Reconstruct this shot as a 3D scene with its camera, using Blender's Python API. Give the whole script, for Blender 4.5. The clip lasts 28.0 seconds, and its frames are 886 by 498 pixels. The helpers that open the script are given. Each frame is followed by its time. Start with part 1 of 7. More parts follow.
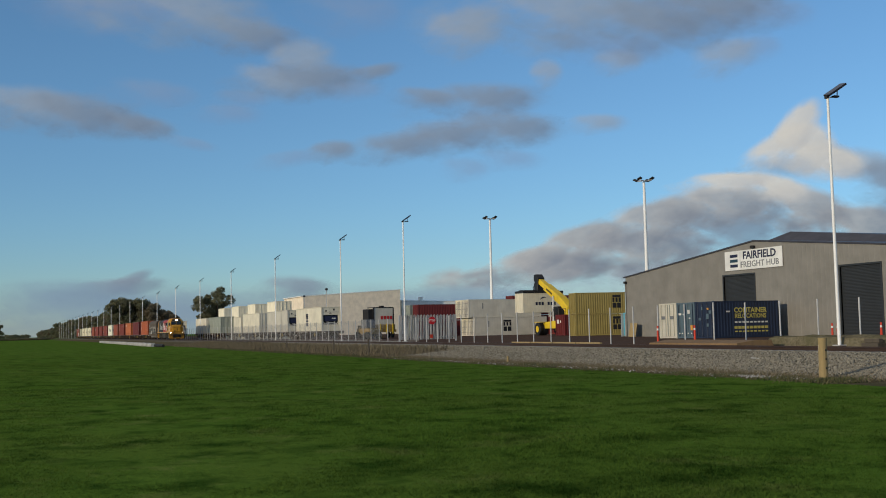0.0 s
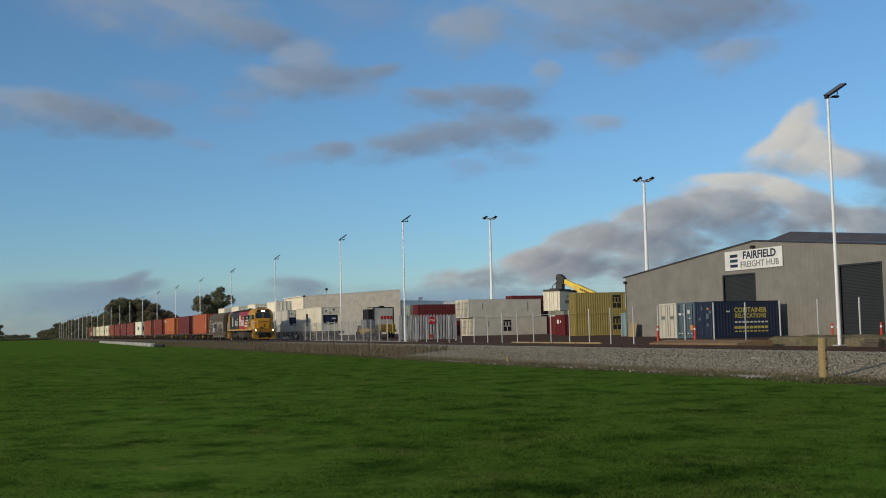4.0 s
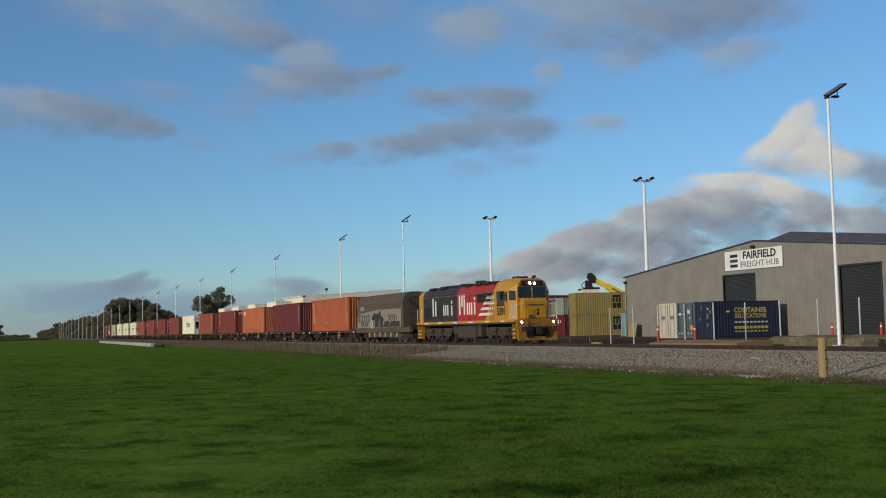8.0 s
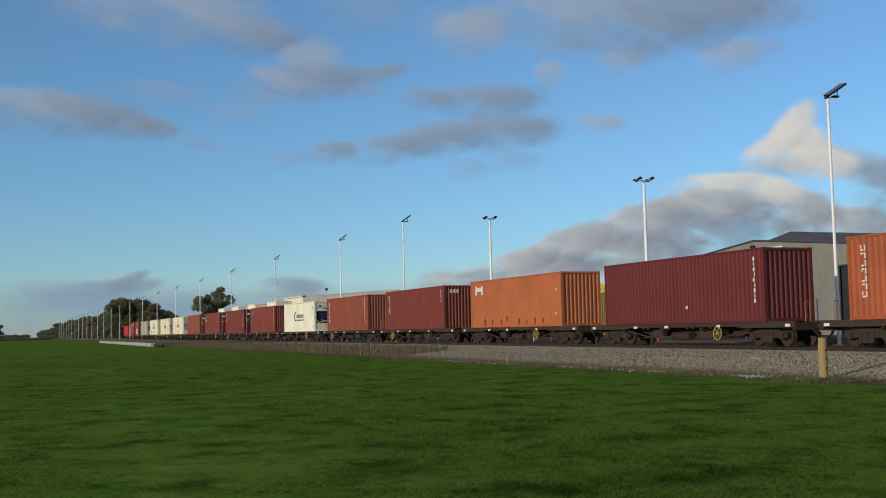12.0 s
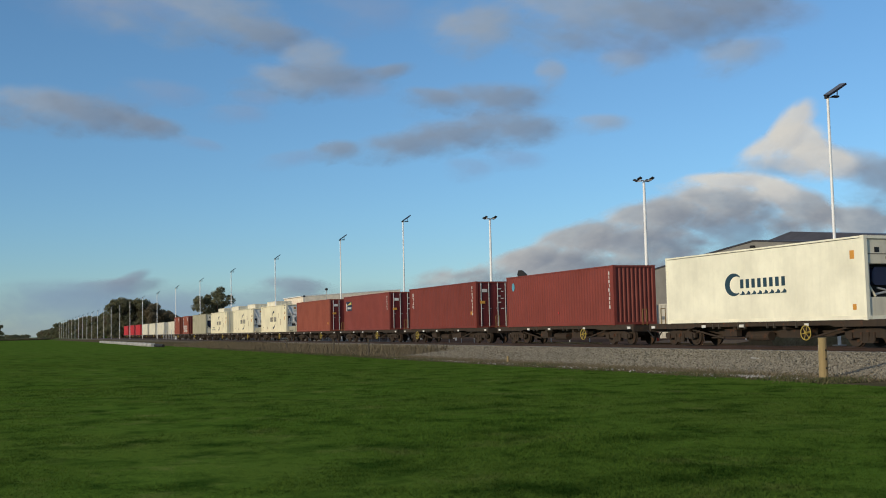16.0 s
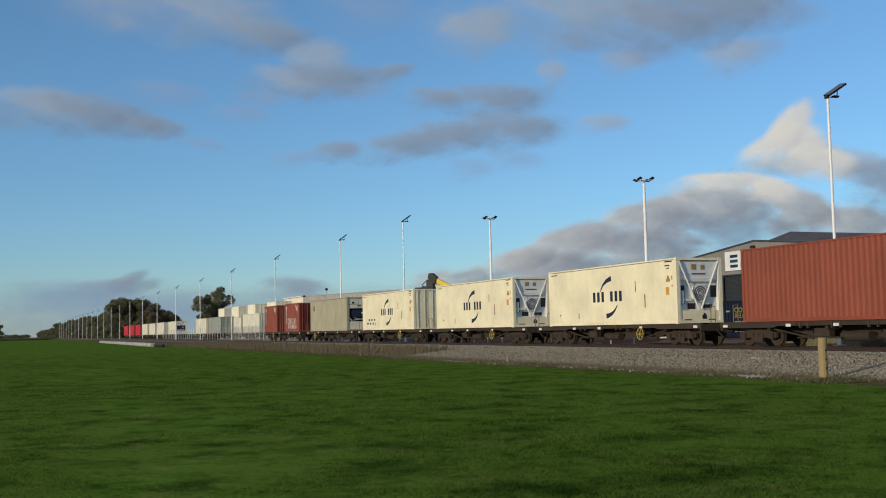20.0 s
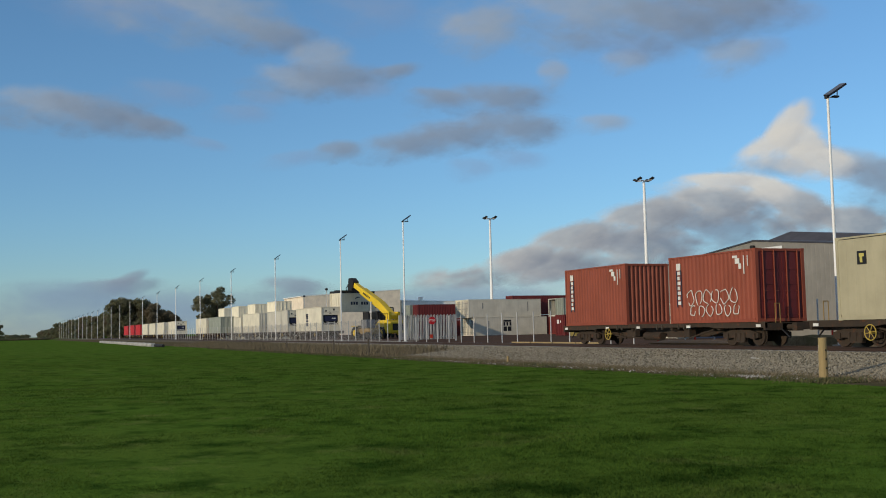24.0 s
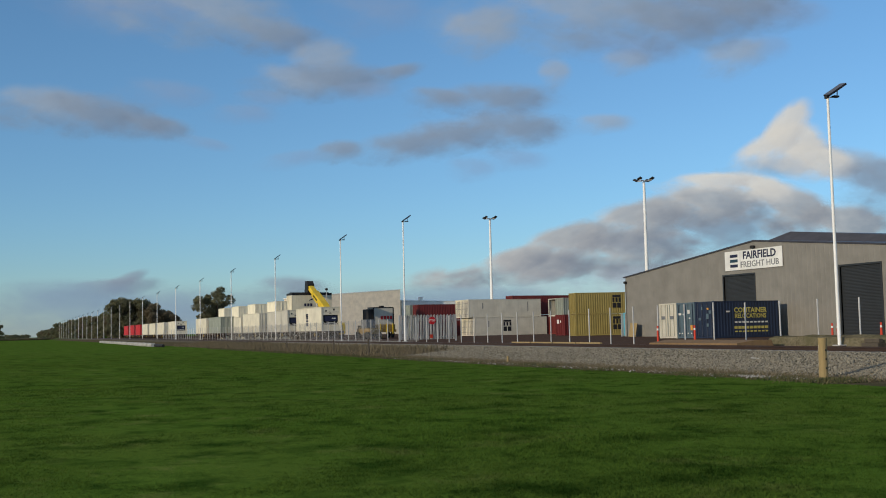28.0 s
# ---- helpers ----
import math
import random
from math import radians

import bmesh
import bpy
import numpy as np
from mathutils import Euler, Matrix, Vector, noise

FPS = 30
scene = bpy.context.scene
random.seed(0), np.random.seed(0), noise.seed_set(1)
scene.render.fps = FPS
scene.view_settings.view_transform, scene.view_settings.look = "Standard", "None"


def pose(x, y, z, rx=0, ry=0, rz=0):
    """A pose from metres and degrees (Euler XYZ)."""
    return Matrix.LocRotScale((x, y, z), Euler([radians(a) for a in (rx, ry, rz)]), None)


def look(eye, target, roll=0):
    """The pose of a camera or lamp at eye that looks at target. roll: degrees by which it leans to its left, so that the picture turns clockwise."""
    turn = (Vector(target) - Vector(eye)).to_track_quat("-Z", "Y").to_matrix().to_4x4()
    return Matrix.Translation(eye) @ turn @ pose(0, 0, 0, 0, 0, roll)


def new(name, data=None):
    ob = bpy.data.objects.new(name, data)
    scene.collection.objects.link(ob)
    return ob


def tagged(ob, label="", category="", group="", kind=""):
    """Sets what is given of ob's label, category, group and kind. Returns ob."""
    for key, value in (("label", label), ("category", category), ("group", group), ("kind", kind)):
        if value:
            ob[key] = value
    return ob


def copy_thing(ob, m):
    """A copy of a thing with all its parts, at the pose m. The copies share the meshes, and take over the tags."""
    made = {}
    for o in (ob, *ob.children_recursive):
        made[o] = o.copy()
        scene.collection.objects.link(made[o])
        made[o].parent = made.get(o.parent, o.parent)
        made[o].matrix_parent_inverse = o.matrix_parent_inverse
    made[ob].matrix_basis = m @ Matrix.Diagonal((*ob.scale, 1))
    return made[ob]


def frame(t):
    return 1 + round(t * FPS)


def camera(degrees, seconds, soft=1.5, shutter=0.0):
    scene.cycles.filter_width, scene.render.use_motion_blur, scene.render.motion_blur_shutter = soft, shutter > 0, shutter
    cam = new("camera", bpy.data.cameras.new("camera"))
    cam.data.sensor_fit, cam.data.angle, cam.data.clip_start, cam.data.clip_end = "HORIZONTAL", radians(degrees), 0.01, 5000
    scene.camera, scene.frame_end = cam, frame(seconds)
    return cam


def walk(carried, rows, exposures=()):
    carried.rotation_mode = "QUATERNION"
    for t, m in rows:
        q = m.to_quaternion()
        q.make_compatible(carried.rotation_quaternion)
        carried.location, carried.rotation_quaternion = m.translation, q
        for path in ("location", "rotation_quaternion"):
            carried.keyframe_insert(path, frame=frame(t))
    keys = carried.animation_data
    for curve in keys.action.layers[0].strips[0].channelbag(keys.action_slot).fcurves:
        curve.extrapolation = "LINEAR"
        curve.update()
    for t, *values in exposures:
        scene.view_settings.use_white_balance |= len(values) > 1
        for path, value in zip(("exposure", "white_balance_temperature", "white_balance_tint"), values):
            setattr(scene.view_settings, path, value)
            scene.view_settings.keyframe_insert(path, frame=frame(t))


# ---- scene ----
# camera: stands still in the paddock
cam = camera(44.8735, 28.0, 1.0)
CAM_YAW, CAM_TILT, CAM_ROLL = radians(67.848), radians(4.2358), -1.2193
EYE = Vector((0.0, 0.0, 1.65))
AHEAD = Vector((-math.sin(CAM_YAW) * math.cos(CAM_TILT), math.cos(CAM_YAW) * math.cos(CAM_TILT), math.sin(CAM_TILT)))
VIEW = look(EYE, EYE + AHEAD, CAM_ROLL)
walk(cam, [(0.0, VIEW), (28.0, VIEW)], [(0.0, -0.11), (7.0, -0.08), (9.5, 0.0), (12.0, 0.02), (20.0, 0.03), (23.5, -0.02), (26.0, 0.0), (28.0, 0.01)])

# daylight: low winter sun behind the camera
SUN_AZ, SUN_EL = radians(161.0), radians(12.0)
TO_SUN = Vector((math.sin(SUN_AZ) * math.cos(SUN_EL), math.cos(SUN_AZ) * math.cos(SUN_EL), math.sin(SUN_EL)))
world = bpy.data.worlds.new("sky")
scene.world = world
world.use_nodes = True
wn = world.node_tree.nodes
sky = wn.new("ShaderNodeTexSky")
sky.sky_type = "NISHITA"
sky.sun_disc = False
sky.sun_elevation, sky.sun_rotation = SUN_EL, SUN_AZ
sky.air_density, sky.dust_density, sky.ozone_density = 0.9, 0.0, 4.0
wn["Background"].inputs["Strength"].default_value = 0.154
cool = wn.new("ShaderNodeMix")
cool.data_type, cool.blend_type = "RGBA", "MULTIPLY"
cool.inputs[0].default_value, cool.inputs[7].default_value = 1.0, (0.855, 0.90, 0.905, 1)
world.node_tree.links.new(sky.outputs[0], cool.inputs[6])
# unseen broken grey cloud added above the view, all round, to grey the sky's light
wl = world.node_tree.links
wco = wn.new("ShaderNodeTexCoord")
wsep = wn.new("ShaderNodeSeparateXYZ")
wl.new(wco.outputs["Generated"], wsep.inputs[0])
whigh = wn.new("ShaderNodeMapRange")
whigh.inputs[1].default_value, whigh.inputs[2].default_value = 0.36, 0.55
wl.new(wsep.outputs[2], whigh.inputs[0])
wno = wn.new("ShaderNodeTexNoise")
wno.inputs["Scale"].default_value, wno.inputs["Detail"].default_value = 2.4, 6.0
wl.new(wco.outputs["Generated"], wno.inputs["Vector"])
wcov = wn.new("ShaderNodeMapRange")
wcov.inputs[1].default_value, wcov.inputs[2].default_value, wcov.inputs[4].default_value = 0.38, 0.56, 0.92
wl.new(wno.outputs["Fac"], wcov.inputs[0])
wmul = wn.new("ShaderNodeMath")
wmul.operation = "MULTIPLY"
wl.new(whigh.outputs[0], wmul.inputs[0])
wl.new(wcov.outputs[0], wmul.inputs[1])
wmix = wn.new("ShaderNodeMix")
wmix.data_type = "RGBA"
wl.new(wmul.outputs[0], wmix.inputs[0])
# thicker, bluer air towards the horizon
wair = wn.new("ShaderNodeValToRGB")
wair.color_ramp.elements[0].position, wair.color_ramp.elements[0].color = 0.0, (0.66, 0.70, 0.77, 1)
wair.color_ramp.elements[1].position, wair.color_ramp.elements[1].color = 0.30, (1.09, 1.09, 1.05, 1)
for at, tint in ((0.05, (0.82, 0.86, 0.90, 1)), (0.10, (0.905, 0.935, 0.955, 1)), (0.17, (1.0, 1.01, 1.0, 1))):
    wair.color_ramp.elements.new(at).color = tint
wl.new(wsep.outputs[2], wair.inputs[0])
wtint = wn.new("ShaderNodeMix")
wtint.data_type, wtint.blend_type = "RGBA", "MULTIPLY"
wtint.inputs[0].default_value = 1.0
wl.new(cool.outputs[2], wtint.inputs[6])
wl.new(wair.outputs[0], wtint.inputs[7])
wl.new(wtint.outputs[2], wmix.inputs[6])
wmix.inputs[7].default_value = (2.9, 2.75, 2.6, 1)
wl.new(wmix.outputs[2], wn["Background"].inputs["Color"])
sun = new("sun", bpy.data.lights.new("sun", "SUN"))
sun.data.energy, sun.data.angle, sun.data.color = 2.7, radians(0.5), (1.0, 0.84, 0.62)
sun.matrix_world = look(TO_SUN * 100, (0, 0, 0))

# ---------------------------------------------------------------- materials
def shader(name):
    m = bpy.data.materials.new(name)
    m.use_nodes = True
    nt = m.node_tree
    return m, nt, nt.nodes["Principled BSDF"]


def node(nt, kind, **values):
    n = nt.nodes.new(kind)
    for key, value in values.items():
        n.inputs[key.replace("_", " ")].default_value = value
    return n


def mixed(nt, fac, a, b):
    n = nt.nodes.new("ShaderNodeMix")
    n.data_type = "RGBA"
    for sock, v in ((n.inputs[0], fac), (n.inputs[6], a), (n.inputs[7], b)):
        if isinstance(v, bpy.types.NodeSocket):
            nt.links.new(v, sock)
        elif isinstance(v, (int, float)):
            sock.default_value = v
        else:
            sock.default_value = (*v, 1)
    return n.outputs[2]


def ramp(nt, source, lo, hi):
    n = nt.nodes.new("ShaderNodeMapRange")
    nt.links.new(source, n.inputs[0])
    n.inputs[1].default_value, n.inputs[2].default_value = lo, hi
    return n.outputs[0]


def noise_at(nt, coord, scale, detail=4.0, rough=0.55, stretch=None):
    src = coord
    if stretch:
        mp = nt.nodes.new("ShaderNodeMapping")
        mp.inputs["Scale"].default_value = stretch
        nt.links.new(coord, mp.inputs[0])
        src = mp.outputs[0]
    n = node(nt, "ShaderNodeTexNoise", Scale=scale, Detail=detail, Roughness=rough)
    nt.links.new(src, n.inputs["Vector"])
    return n.outputs["Fac"]


def bump(nt, bsdf, height, strength=0.3, distance=0.02):
    b = node(nt, "ShaderNodeBump", Strength=strength, Distance=distance)
    nt.links.new(height, b.inputs["Height"])
    nt.links.new(b.outputs[0], bsdf.inputs["Normal"])


def paint(name, rgb, rough=0.5, metal=0.0, dirt=0.35, streak=True, dark=0.45, rust=0.0, grain=6.0):
    """Weathered paint: blotches, vertical streaks of grime, a little rust."""
    m, nt, bsdf = shader(name)
    co = nt.nodes.new("ShaderNodeTexCoord").outputs["Object"]
    oi = nt.nodes.new("ShaderNodeObjectInfo").outputs["Random"]
    add = nt.nodes.new("ShaderNodeVectorMath")
    nt.links.new(co, add.inputs[0])
    sc = nt.nodes.new("ShaderNodeMath")
    sc.operation = "MULTIPLY"
    sc.inputs[1].default_value = 37.0
    nt.links.new(oi, sc.inputs[0])
    nt.links.new(sc.outputs[0], add.inputs[1])
    co = add.outputs[0]
    big = noise_at(nt, co, 0.7, 5.0)
    fine = noise_at(nt, co, grain, 6.0, 0.65)
    run = noise_at(nt, co, 1.6, 4.0, 0.6, (3.0, 3.0, 0.18)) if streak else big
    col = mixed(nt, ramp(nt, big, 0.35, 0.7), rgb, [c * 0.80 for c in rgb])
    dirty = mixed(nt, 1.0, [c * dark for c in rgb], [c * dark + 0.012 for c in rgb])
    f = nt.nodes.new("ShaderNodeMath")
    f.operation = "MULTIPLY"
    f.inputs[1].default_value = dirt
    nt.links.new(ramp(nt, run, 0.45, 0.75), f.inputs[0])
    col = mixed(nt, f.outputs[0], col, dirty)
    g = nt.nodes.new("ShaderNodeMath")
    g.operation = "MULTIPLY"
    g.inputs[1].default_value = dirt * 0.7
    nt.links.new(ramp(nt, fine, 0.5, 0.8), g.inputs[0])
    col = mixed(nt, g.outputs[0], col, [c * 0.6 for c in rgb])
    if rust:
        spots = noise_at(nt, co, 3.1, 8.0, 0.7)
        col = mixed(nt, ramp(nt, spots, 0.72 - 0.2 * rust, 0.86 - 0.2 * rust), col, (0.12, 0.045, 0.02))
    nt.links.new(col, bsdf.inputs["Base Color"])
    r = nt.nodes.new("ShaderNodeMapRange")
    nt.links.new(big, r.inputs[0])
    r.inputs[3].default_value, r.inputs[4].default_value = rough - 0.1, min(1, rough + 0.15)
    nt.links.new(r.outputs[0], bsdf.inputs["Roughness"])
    bsdf.inputs["Metallic"].default_value = metal
    bsdf.inputs["Specular IOR Level"].default_value = 0.5 if rough < 0.4 else 0.3
    bump(nt, bsdf, fine, 0.12, 0.01)
    return m


def glow(name, rgb, strength):
    m, nt, bsdf = shader(name)
    bsdf.inputs["Base Color"].default_value = (*rgb, 1)
    bsdf.inputs["Emission Color"].default_value = (*rgb, 1)
    bsdf.inputs["Emission Strength"].default_value = strength
    return m


def ground_mix(name, a, b, c, scale, rough=0.95, relief=0.03, patch=0.25):
    m, nt, bsdf = shader(name)
    co = nt.nodes.new("ShaderNodeTexCoord").outputs["Object"]
    big = noise_at(nt, co, patch, 5.0, 0.6)
    fine = noise_at(nt, co, scale, 7.0, 0.7)
    col = mixed(nt, ramp(nt, fine, 0.32, 0.68), a, b)
    col = mixed(nt, ramp(nt, big, 0.42, 0.72), col, c)
    nt.links.new(col, bsdf.inputs["Base Color"])
    bsdf.inputs["Roughness"].default_value = rough
    bsdf.inputs["Specular IOR Level"].default_value = 0.0
    bump(nt, bsdf, fine, 0.8, relief)
    return m


def sward(nt, co, col):
    """Grazed patches, straw, and rank dark clumps with tussock shade painted in, at 8 m, 1 m and 0.3 m."""
    wide = noise_at(nt, co, 0.14, 4.0, 0.6)
    straw = noise_at(nt, co, 0.6, 6.0, 0.7, (1.0, 1.5, 1.0))
    shade_clump = noise_at(nt, co, 0.85, 6.0, 0.66)
    small = noise_at(nt, co, 3.1, 3.0, 0.6)
    col = mixed(nt, ramp(nt, wide, 0.42, 0.85), col, (0.118, 0.180, 0.033))
    col = mixed(nt, ramp(nt, straw, 0.54, 0.78), col, (0.180, 0.212, 0.060))
    col = mixed(nt, ramp(nt, shade_clump, 0.48, 0.66), col, (0.036, 0.082, 0.012))
    return mixed(nt, ramp(nt, small, 0.54, 0.82), col, (0.040, 0.085, 0.013))


def turf_material():
    m, nt, bsdf = shader("grass_ground")
    co = nt.nodes.new("ShaderNodeTexCoord").outputs["Object"]
    fine = noise_at(nt, co, 9.0, 6.0, 0.7)
    col = mixed(nt, ramp(nt, fine, 0.3, 0.7), (0.080, 0.156, 0.021), (0.100, 0.188, 0.027))
    nt.links.new(sward(nt, co, col), bsdf.inputs["Base Color"])
    bsdf.inputs["Roughness"].default_value = 1.0
    bsdf.inputs["Specular IOR Level"].default_value = 0.0
    bump(nt, bsdf, fine, 0.6, 0.05)
    return m


M = {}
M["grass_ground"] = turf_material()
M["ballast"] = ground_mix("ballast", (0.130, 0.118, 0.090), (0.205, 0.188, 0.146), (0.160, 0.145, 0.108), 24.0, 0.9, 0.06, 0.5)
M["yard"] = ground_mix("yard", (0.065, 0.046, 0.038), (0.135, 0.100, 0.082), (0.120, 0.075, 0.055), 3.0, 0.95, 0.03, 0.2)
M["verge"] = ground_mix("verge", (0.095, 0.080, 0.050), (0.165, 0.138, 0.090), (0.075, 0.078, 0.036), 6.0, 1.0, 0.08, 0.8)
M["concrete"] = ground_mix("concrete", (0.34, 0.34, 0.32), (0.48, 0.48, 0.46), (0.26, 0.27, 0.26), 4.0, 0.85, 0.01, 0.4)
M["rail_steel"] = paint("rail_steel", (0.10, 0.06, 0.045), 0.45, 0.6, 0.3, False)
M["timber"] = paint("timber", (0.36, 0.27, 0.13), 0.85, 0.0, 0.6, True, 0.5, 0.0, 12.0)
M["dark_timber"] = paint("dark_timber", (0.10, 0.085, 0.065), 0.9, 0.0, 0.6)
M["white_pole"] = paint("white_pole", (0.93, 0.93, 0.91), 0.30, 0.0, 0.03)
M["galv"] = paint("galv", (0.55, 0.55, 0.54), 0.5, 0.2, 0.25)
M["soil"] = ground_mix("soil", (0.095, 0.082, 0.052), (0.22, 0.195, 0.130), (0.105, 0.100, 0.055), 5.0, 1.0, 0.08, 0.6)
M["bogie"] = paint("bogie", (0.070, 0.060, 0.048), 0.85, 0.0, 0.9, True, 0.35, 0.15)
M["dark_metal"] = paint("dark_metal", (0.030, 0.028, 0.027), 0.6, 0.2, 0.3)
M["under"] = paint("under", (0.052, 0.037, 0.026), 0.85, 0.0, 0.9, True, 0.40, 0.75)
M["solar"] = paint("solar", (0.018, 0.02, 0.032), 0.22, 0.1, 0.05, False)
M["orange"] = paint("orange", (0.41, 0.102, 0.038), 0.5, 0.0, 0.32, True, 0.6, 0.2)
M["orange_b"] = paint("orange_b", (0.48, 0.138, 0.047), 0.5, 0.0, 0.34, True, 0.55, 0.22)
M["maroon"] = paint("maroon", (0.145, 0.022, 0.021), 0.45, 0.0, 0.25, True, 0.55, 0.08)
M["oxide"] = paint("oxide", (0.200, 0.038, 0.025), 0.5, 0.0, 0.38, True, 0.55, 0.2)
M["oxide_b"] = paint("oxide_b", (0.230, 0.046, 0.032), 0.5, 0.0, 0.38, True, 0.55, 0.2)
M["brick_red"] = paint("brick_red", (0.285, 0.070, 0.038), 0.5, 0.0, 0.42, True, 0.55, 0.25)
M["cream"] = paint("cream", (0.92, 0.83, 0.575), 0.42, 0.0, 0.22, True, 0.6, 0.10)
M["pale_cream"] = paint("pale_cream", (0.97, 0.935, 0.74), 0.40, 0.0, 0.14, True, 0.6, 0.16)
M["offwhite"] = paint("offwhite", (0.80, 0.745, 0.585), 0.42, 0.0, 0.34, True, 0.55, 0.12)
M["beige"] = paint("beige", (0.44, 0.40, 0.27), 0.5, 0.0, 0.25, True, 0.6, 0.05)
M["grey_box"] = paint("grey_box", (0.60, 0.57, 0.48), 0.5, 0.0, 0.25, True, 0.6, 0.05)
M["grey_green"] = paint("grey_green", (0.30, 0.33, 0.28), 0.5, 0.0, 0.3)
M["yellow_box"] = paint("yellow_box", (0.31, 0.245, 0.075), 0.5, 0.0, 0.28, True, 0.5, 0.12)
M["navy"] = paint("navy", (0.021, 0.032, 0.064), 0.45, 0.0, 0.2)
M["blue_grey"] = paint("blue_grey", (0.100, 0.148, 0.180), 0.5, 0.0, 0.3)
M["dark_blue"] = paint("dark_blue", (0.035, 0.06, 0.10), 0.5, 0.0, 0.3)
M["bright_red"] = paint("bright_red", (0.50, 0.025, 0.03), 0.5, 0.0, 0.25)
M["loco_red"] = paint("loco_red", (0.42, 0.026, 0.022), 0.42, 0.0, 0.6, True, 0.55, 0.12)
M["loco_grey"] = paint("loco_grey", (0.040, 0.038, 0.033), 0.55, 0.0, 0.7, True, 0.45, 0.1)
M["loco_yellow"] = paint("loco_yellow", (0.53, 0.255, 0.016), 0.40, 0.0, 0.40, True, 0.5, 0.1)
M["stacker_yellow"] = paint("stacker_yellow", (0.78, 0.55, 0.03), 0.4, 0.0, 0.15)
M["pilot_grime"] = paint("pilot_grime", (0.36, 0.175, 0.02), 0.75, 0.0, 0.9, True, 0.12, 0.8, 4.0)
M["white"] = paint("white", (0.80, 0.80, 0.77), 0.45, 0.0, 0.1)
M["black"] = paint("black", (0.018, 0.018, 0.02), 0.5, 0.0, 0.1)
M["hopper_brown"] = paint("hopper_brown", (0.105, 0.080, 0.056), 0.65, 0.0, 0.4, True, 0.55, 0.15)
M["hopper_pale"] = paint("hopper_pale", (0.27, 0.245, 0.21), 0.65, 0.0, 0.45)
M["chute_pale"] = paint("chute_pale", (0.36, 0.33, 0.28), 0.7, 0.0, 0.4)
M["shed_wall"] = paint("shed_wall", (0.238, 0.226, 0.200), 0.5, 0.0, 0.1, True, 0.8)
M["shed_dark"] = paint("shed_dark", (0.036, 0.040, 0.044), 0.45, 0.0, 0.12)
M["shed_roof"] = paint("shed_roof", (0.055, 0.055, 0.068), 0.45, 0.0, 0.1, False)
M["store_wall"] = paint("store_wall", (0.93, 0.81, 0.63), 0.6, 0.0, 0.06, True, 0.9)
M["stack_cream"] = paint("stack_cream", (0.93, 0.86, 0.66), 0.5, 0.0, 0.10, True, 0.75)
M["store_white"] = paint("store_white", (0.92, 0.91, 0.86), 0.6, 0.0, 0.08)
M["cone_orange"] = paint("cone_orange", (0.62, 0.055, 0.025), 0.5, 0.0, 0.1)
M["sign_red"] = paint("sign_red", (0.55, 0.02, 0.03), 0.4, 0.0, 0.05)
M["sign_yellow"] = paint("sign_yellow", (0.56, 0.48, 0.13), 0.5, 0.0, 0.05)
M["rust_yellow"] = paint("rust_yellow", (0.30, 0.20, 0.06), 0.7, 0.0, 0.7, True, 0.4, 0.3)
M["stack_grey"] = paint("stack_grey", (0.66, 0.62, 0.51), 0.5, 0.0, 0.3, True, 0.6, 0.05)
M["edge_wood"] = paint("edge_wood", (0.26, 0.165, 0.080), 0.85, 0.0, 0.6, True, 0.5, 0.1)
M["wheel_yellow"] = paint("wheel_yellow", (0.46, 0.34, 0.07), 0.6, 0.0, 0.4)
M["warm_label"] = paint("warm_label", (0.36, 0.22, 0.09), 0.6, 0.0, 0.2)
M["rust_stain"] = paint("rust_stain", (0.20, 0.060, 0.028), 0.8, 0.0, 0.6)
M["sign_grey"] = paint("sign_grey", (0.17, 0.18, 0.19), 0.5, 0.0, 0.1)
M["mark_white"] = paint("mark_white", (0.75, 0.74, 0.70), 0.5, 0.0, 0.25)
M["mark_navy"] = paint("mark_navy", (0.020, 0.025, 0.06), 0.5, 0.0, 0.1)
M["mark_teal"] = paint("mark_teal", (0.025, 0.065, 0.095), 0.5, 0.0, 0.1)
M["mark_red"] = paint("mark_red", (0.5, 0.03, 0.03), 0.5, 0.0, 0.1)
M["mark_blue"] = paint("mark_blue", (0.12, 0.40, 0.52), 0.5, 0.0, 0.1)
M["mark_orange"] = paint("mark_orange", (0.70, 0.33, 0.06), 0.5, 0.0, 0.1)
M["headlight"] = glow("headlight", (1.0, 0.93, 0.78), 28.0)
M["glass"] = paint("glass", (0.012, 0.014, 0.016), 0.08, 0.0, 0.05, False)


def leaf_material(name, a, b, thin=0.0):
    m, nt, bsdf = shader(name)
    geo = nt.nodes.new("ShaderNodeNewGeometry").outputs["Random Per Island"]
    col = mixed(nt, geo, a, b)
    nt.links.new(col, bsdf.inputs["Base Color"])
    bsdf.inputs["Roughness"].default_value = 0.75
    bsdf.inputs["Specular IOR Level"].default_value = 0.25
    if thin:
        # thin leaves let some light through
        tl = nt.nodes.new("ShaderNodeBsdfTranslucent")
        nt.links.new(col, tl.inputs[0])
        mx = nt.nodes.new("ShaderNodeMixShader")
        mx.inputs[0].default_value = thin
        nt.links.new(bsdf.outputs[0], mx.inputs[1])
        nt.links.new(tl.outputs[0], mx.inputs[2])
        nt.links.new(mx.outputs[0], nt.nodes["Material Output"].inputs["Surface"])
    return m


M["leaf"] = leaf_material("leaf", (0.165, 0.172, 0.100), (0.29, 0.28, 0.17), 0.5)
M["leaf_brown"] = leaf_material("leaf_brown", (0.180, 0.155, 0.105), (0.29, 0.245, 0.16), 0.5)


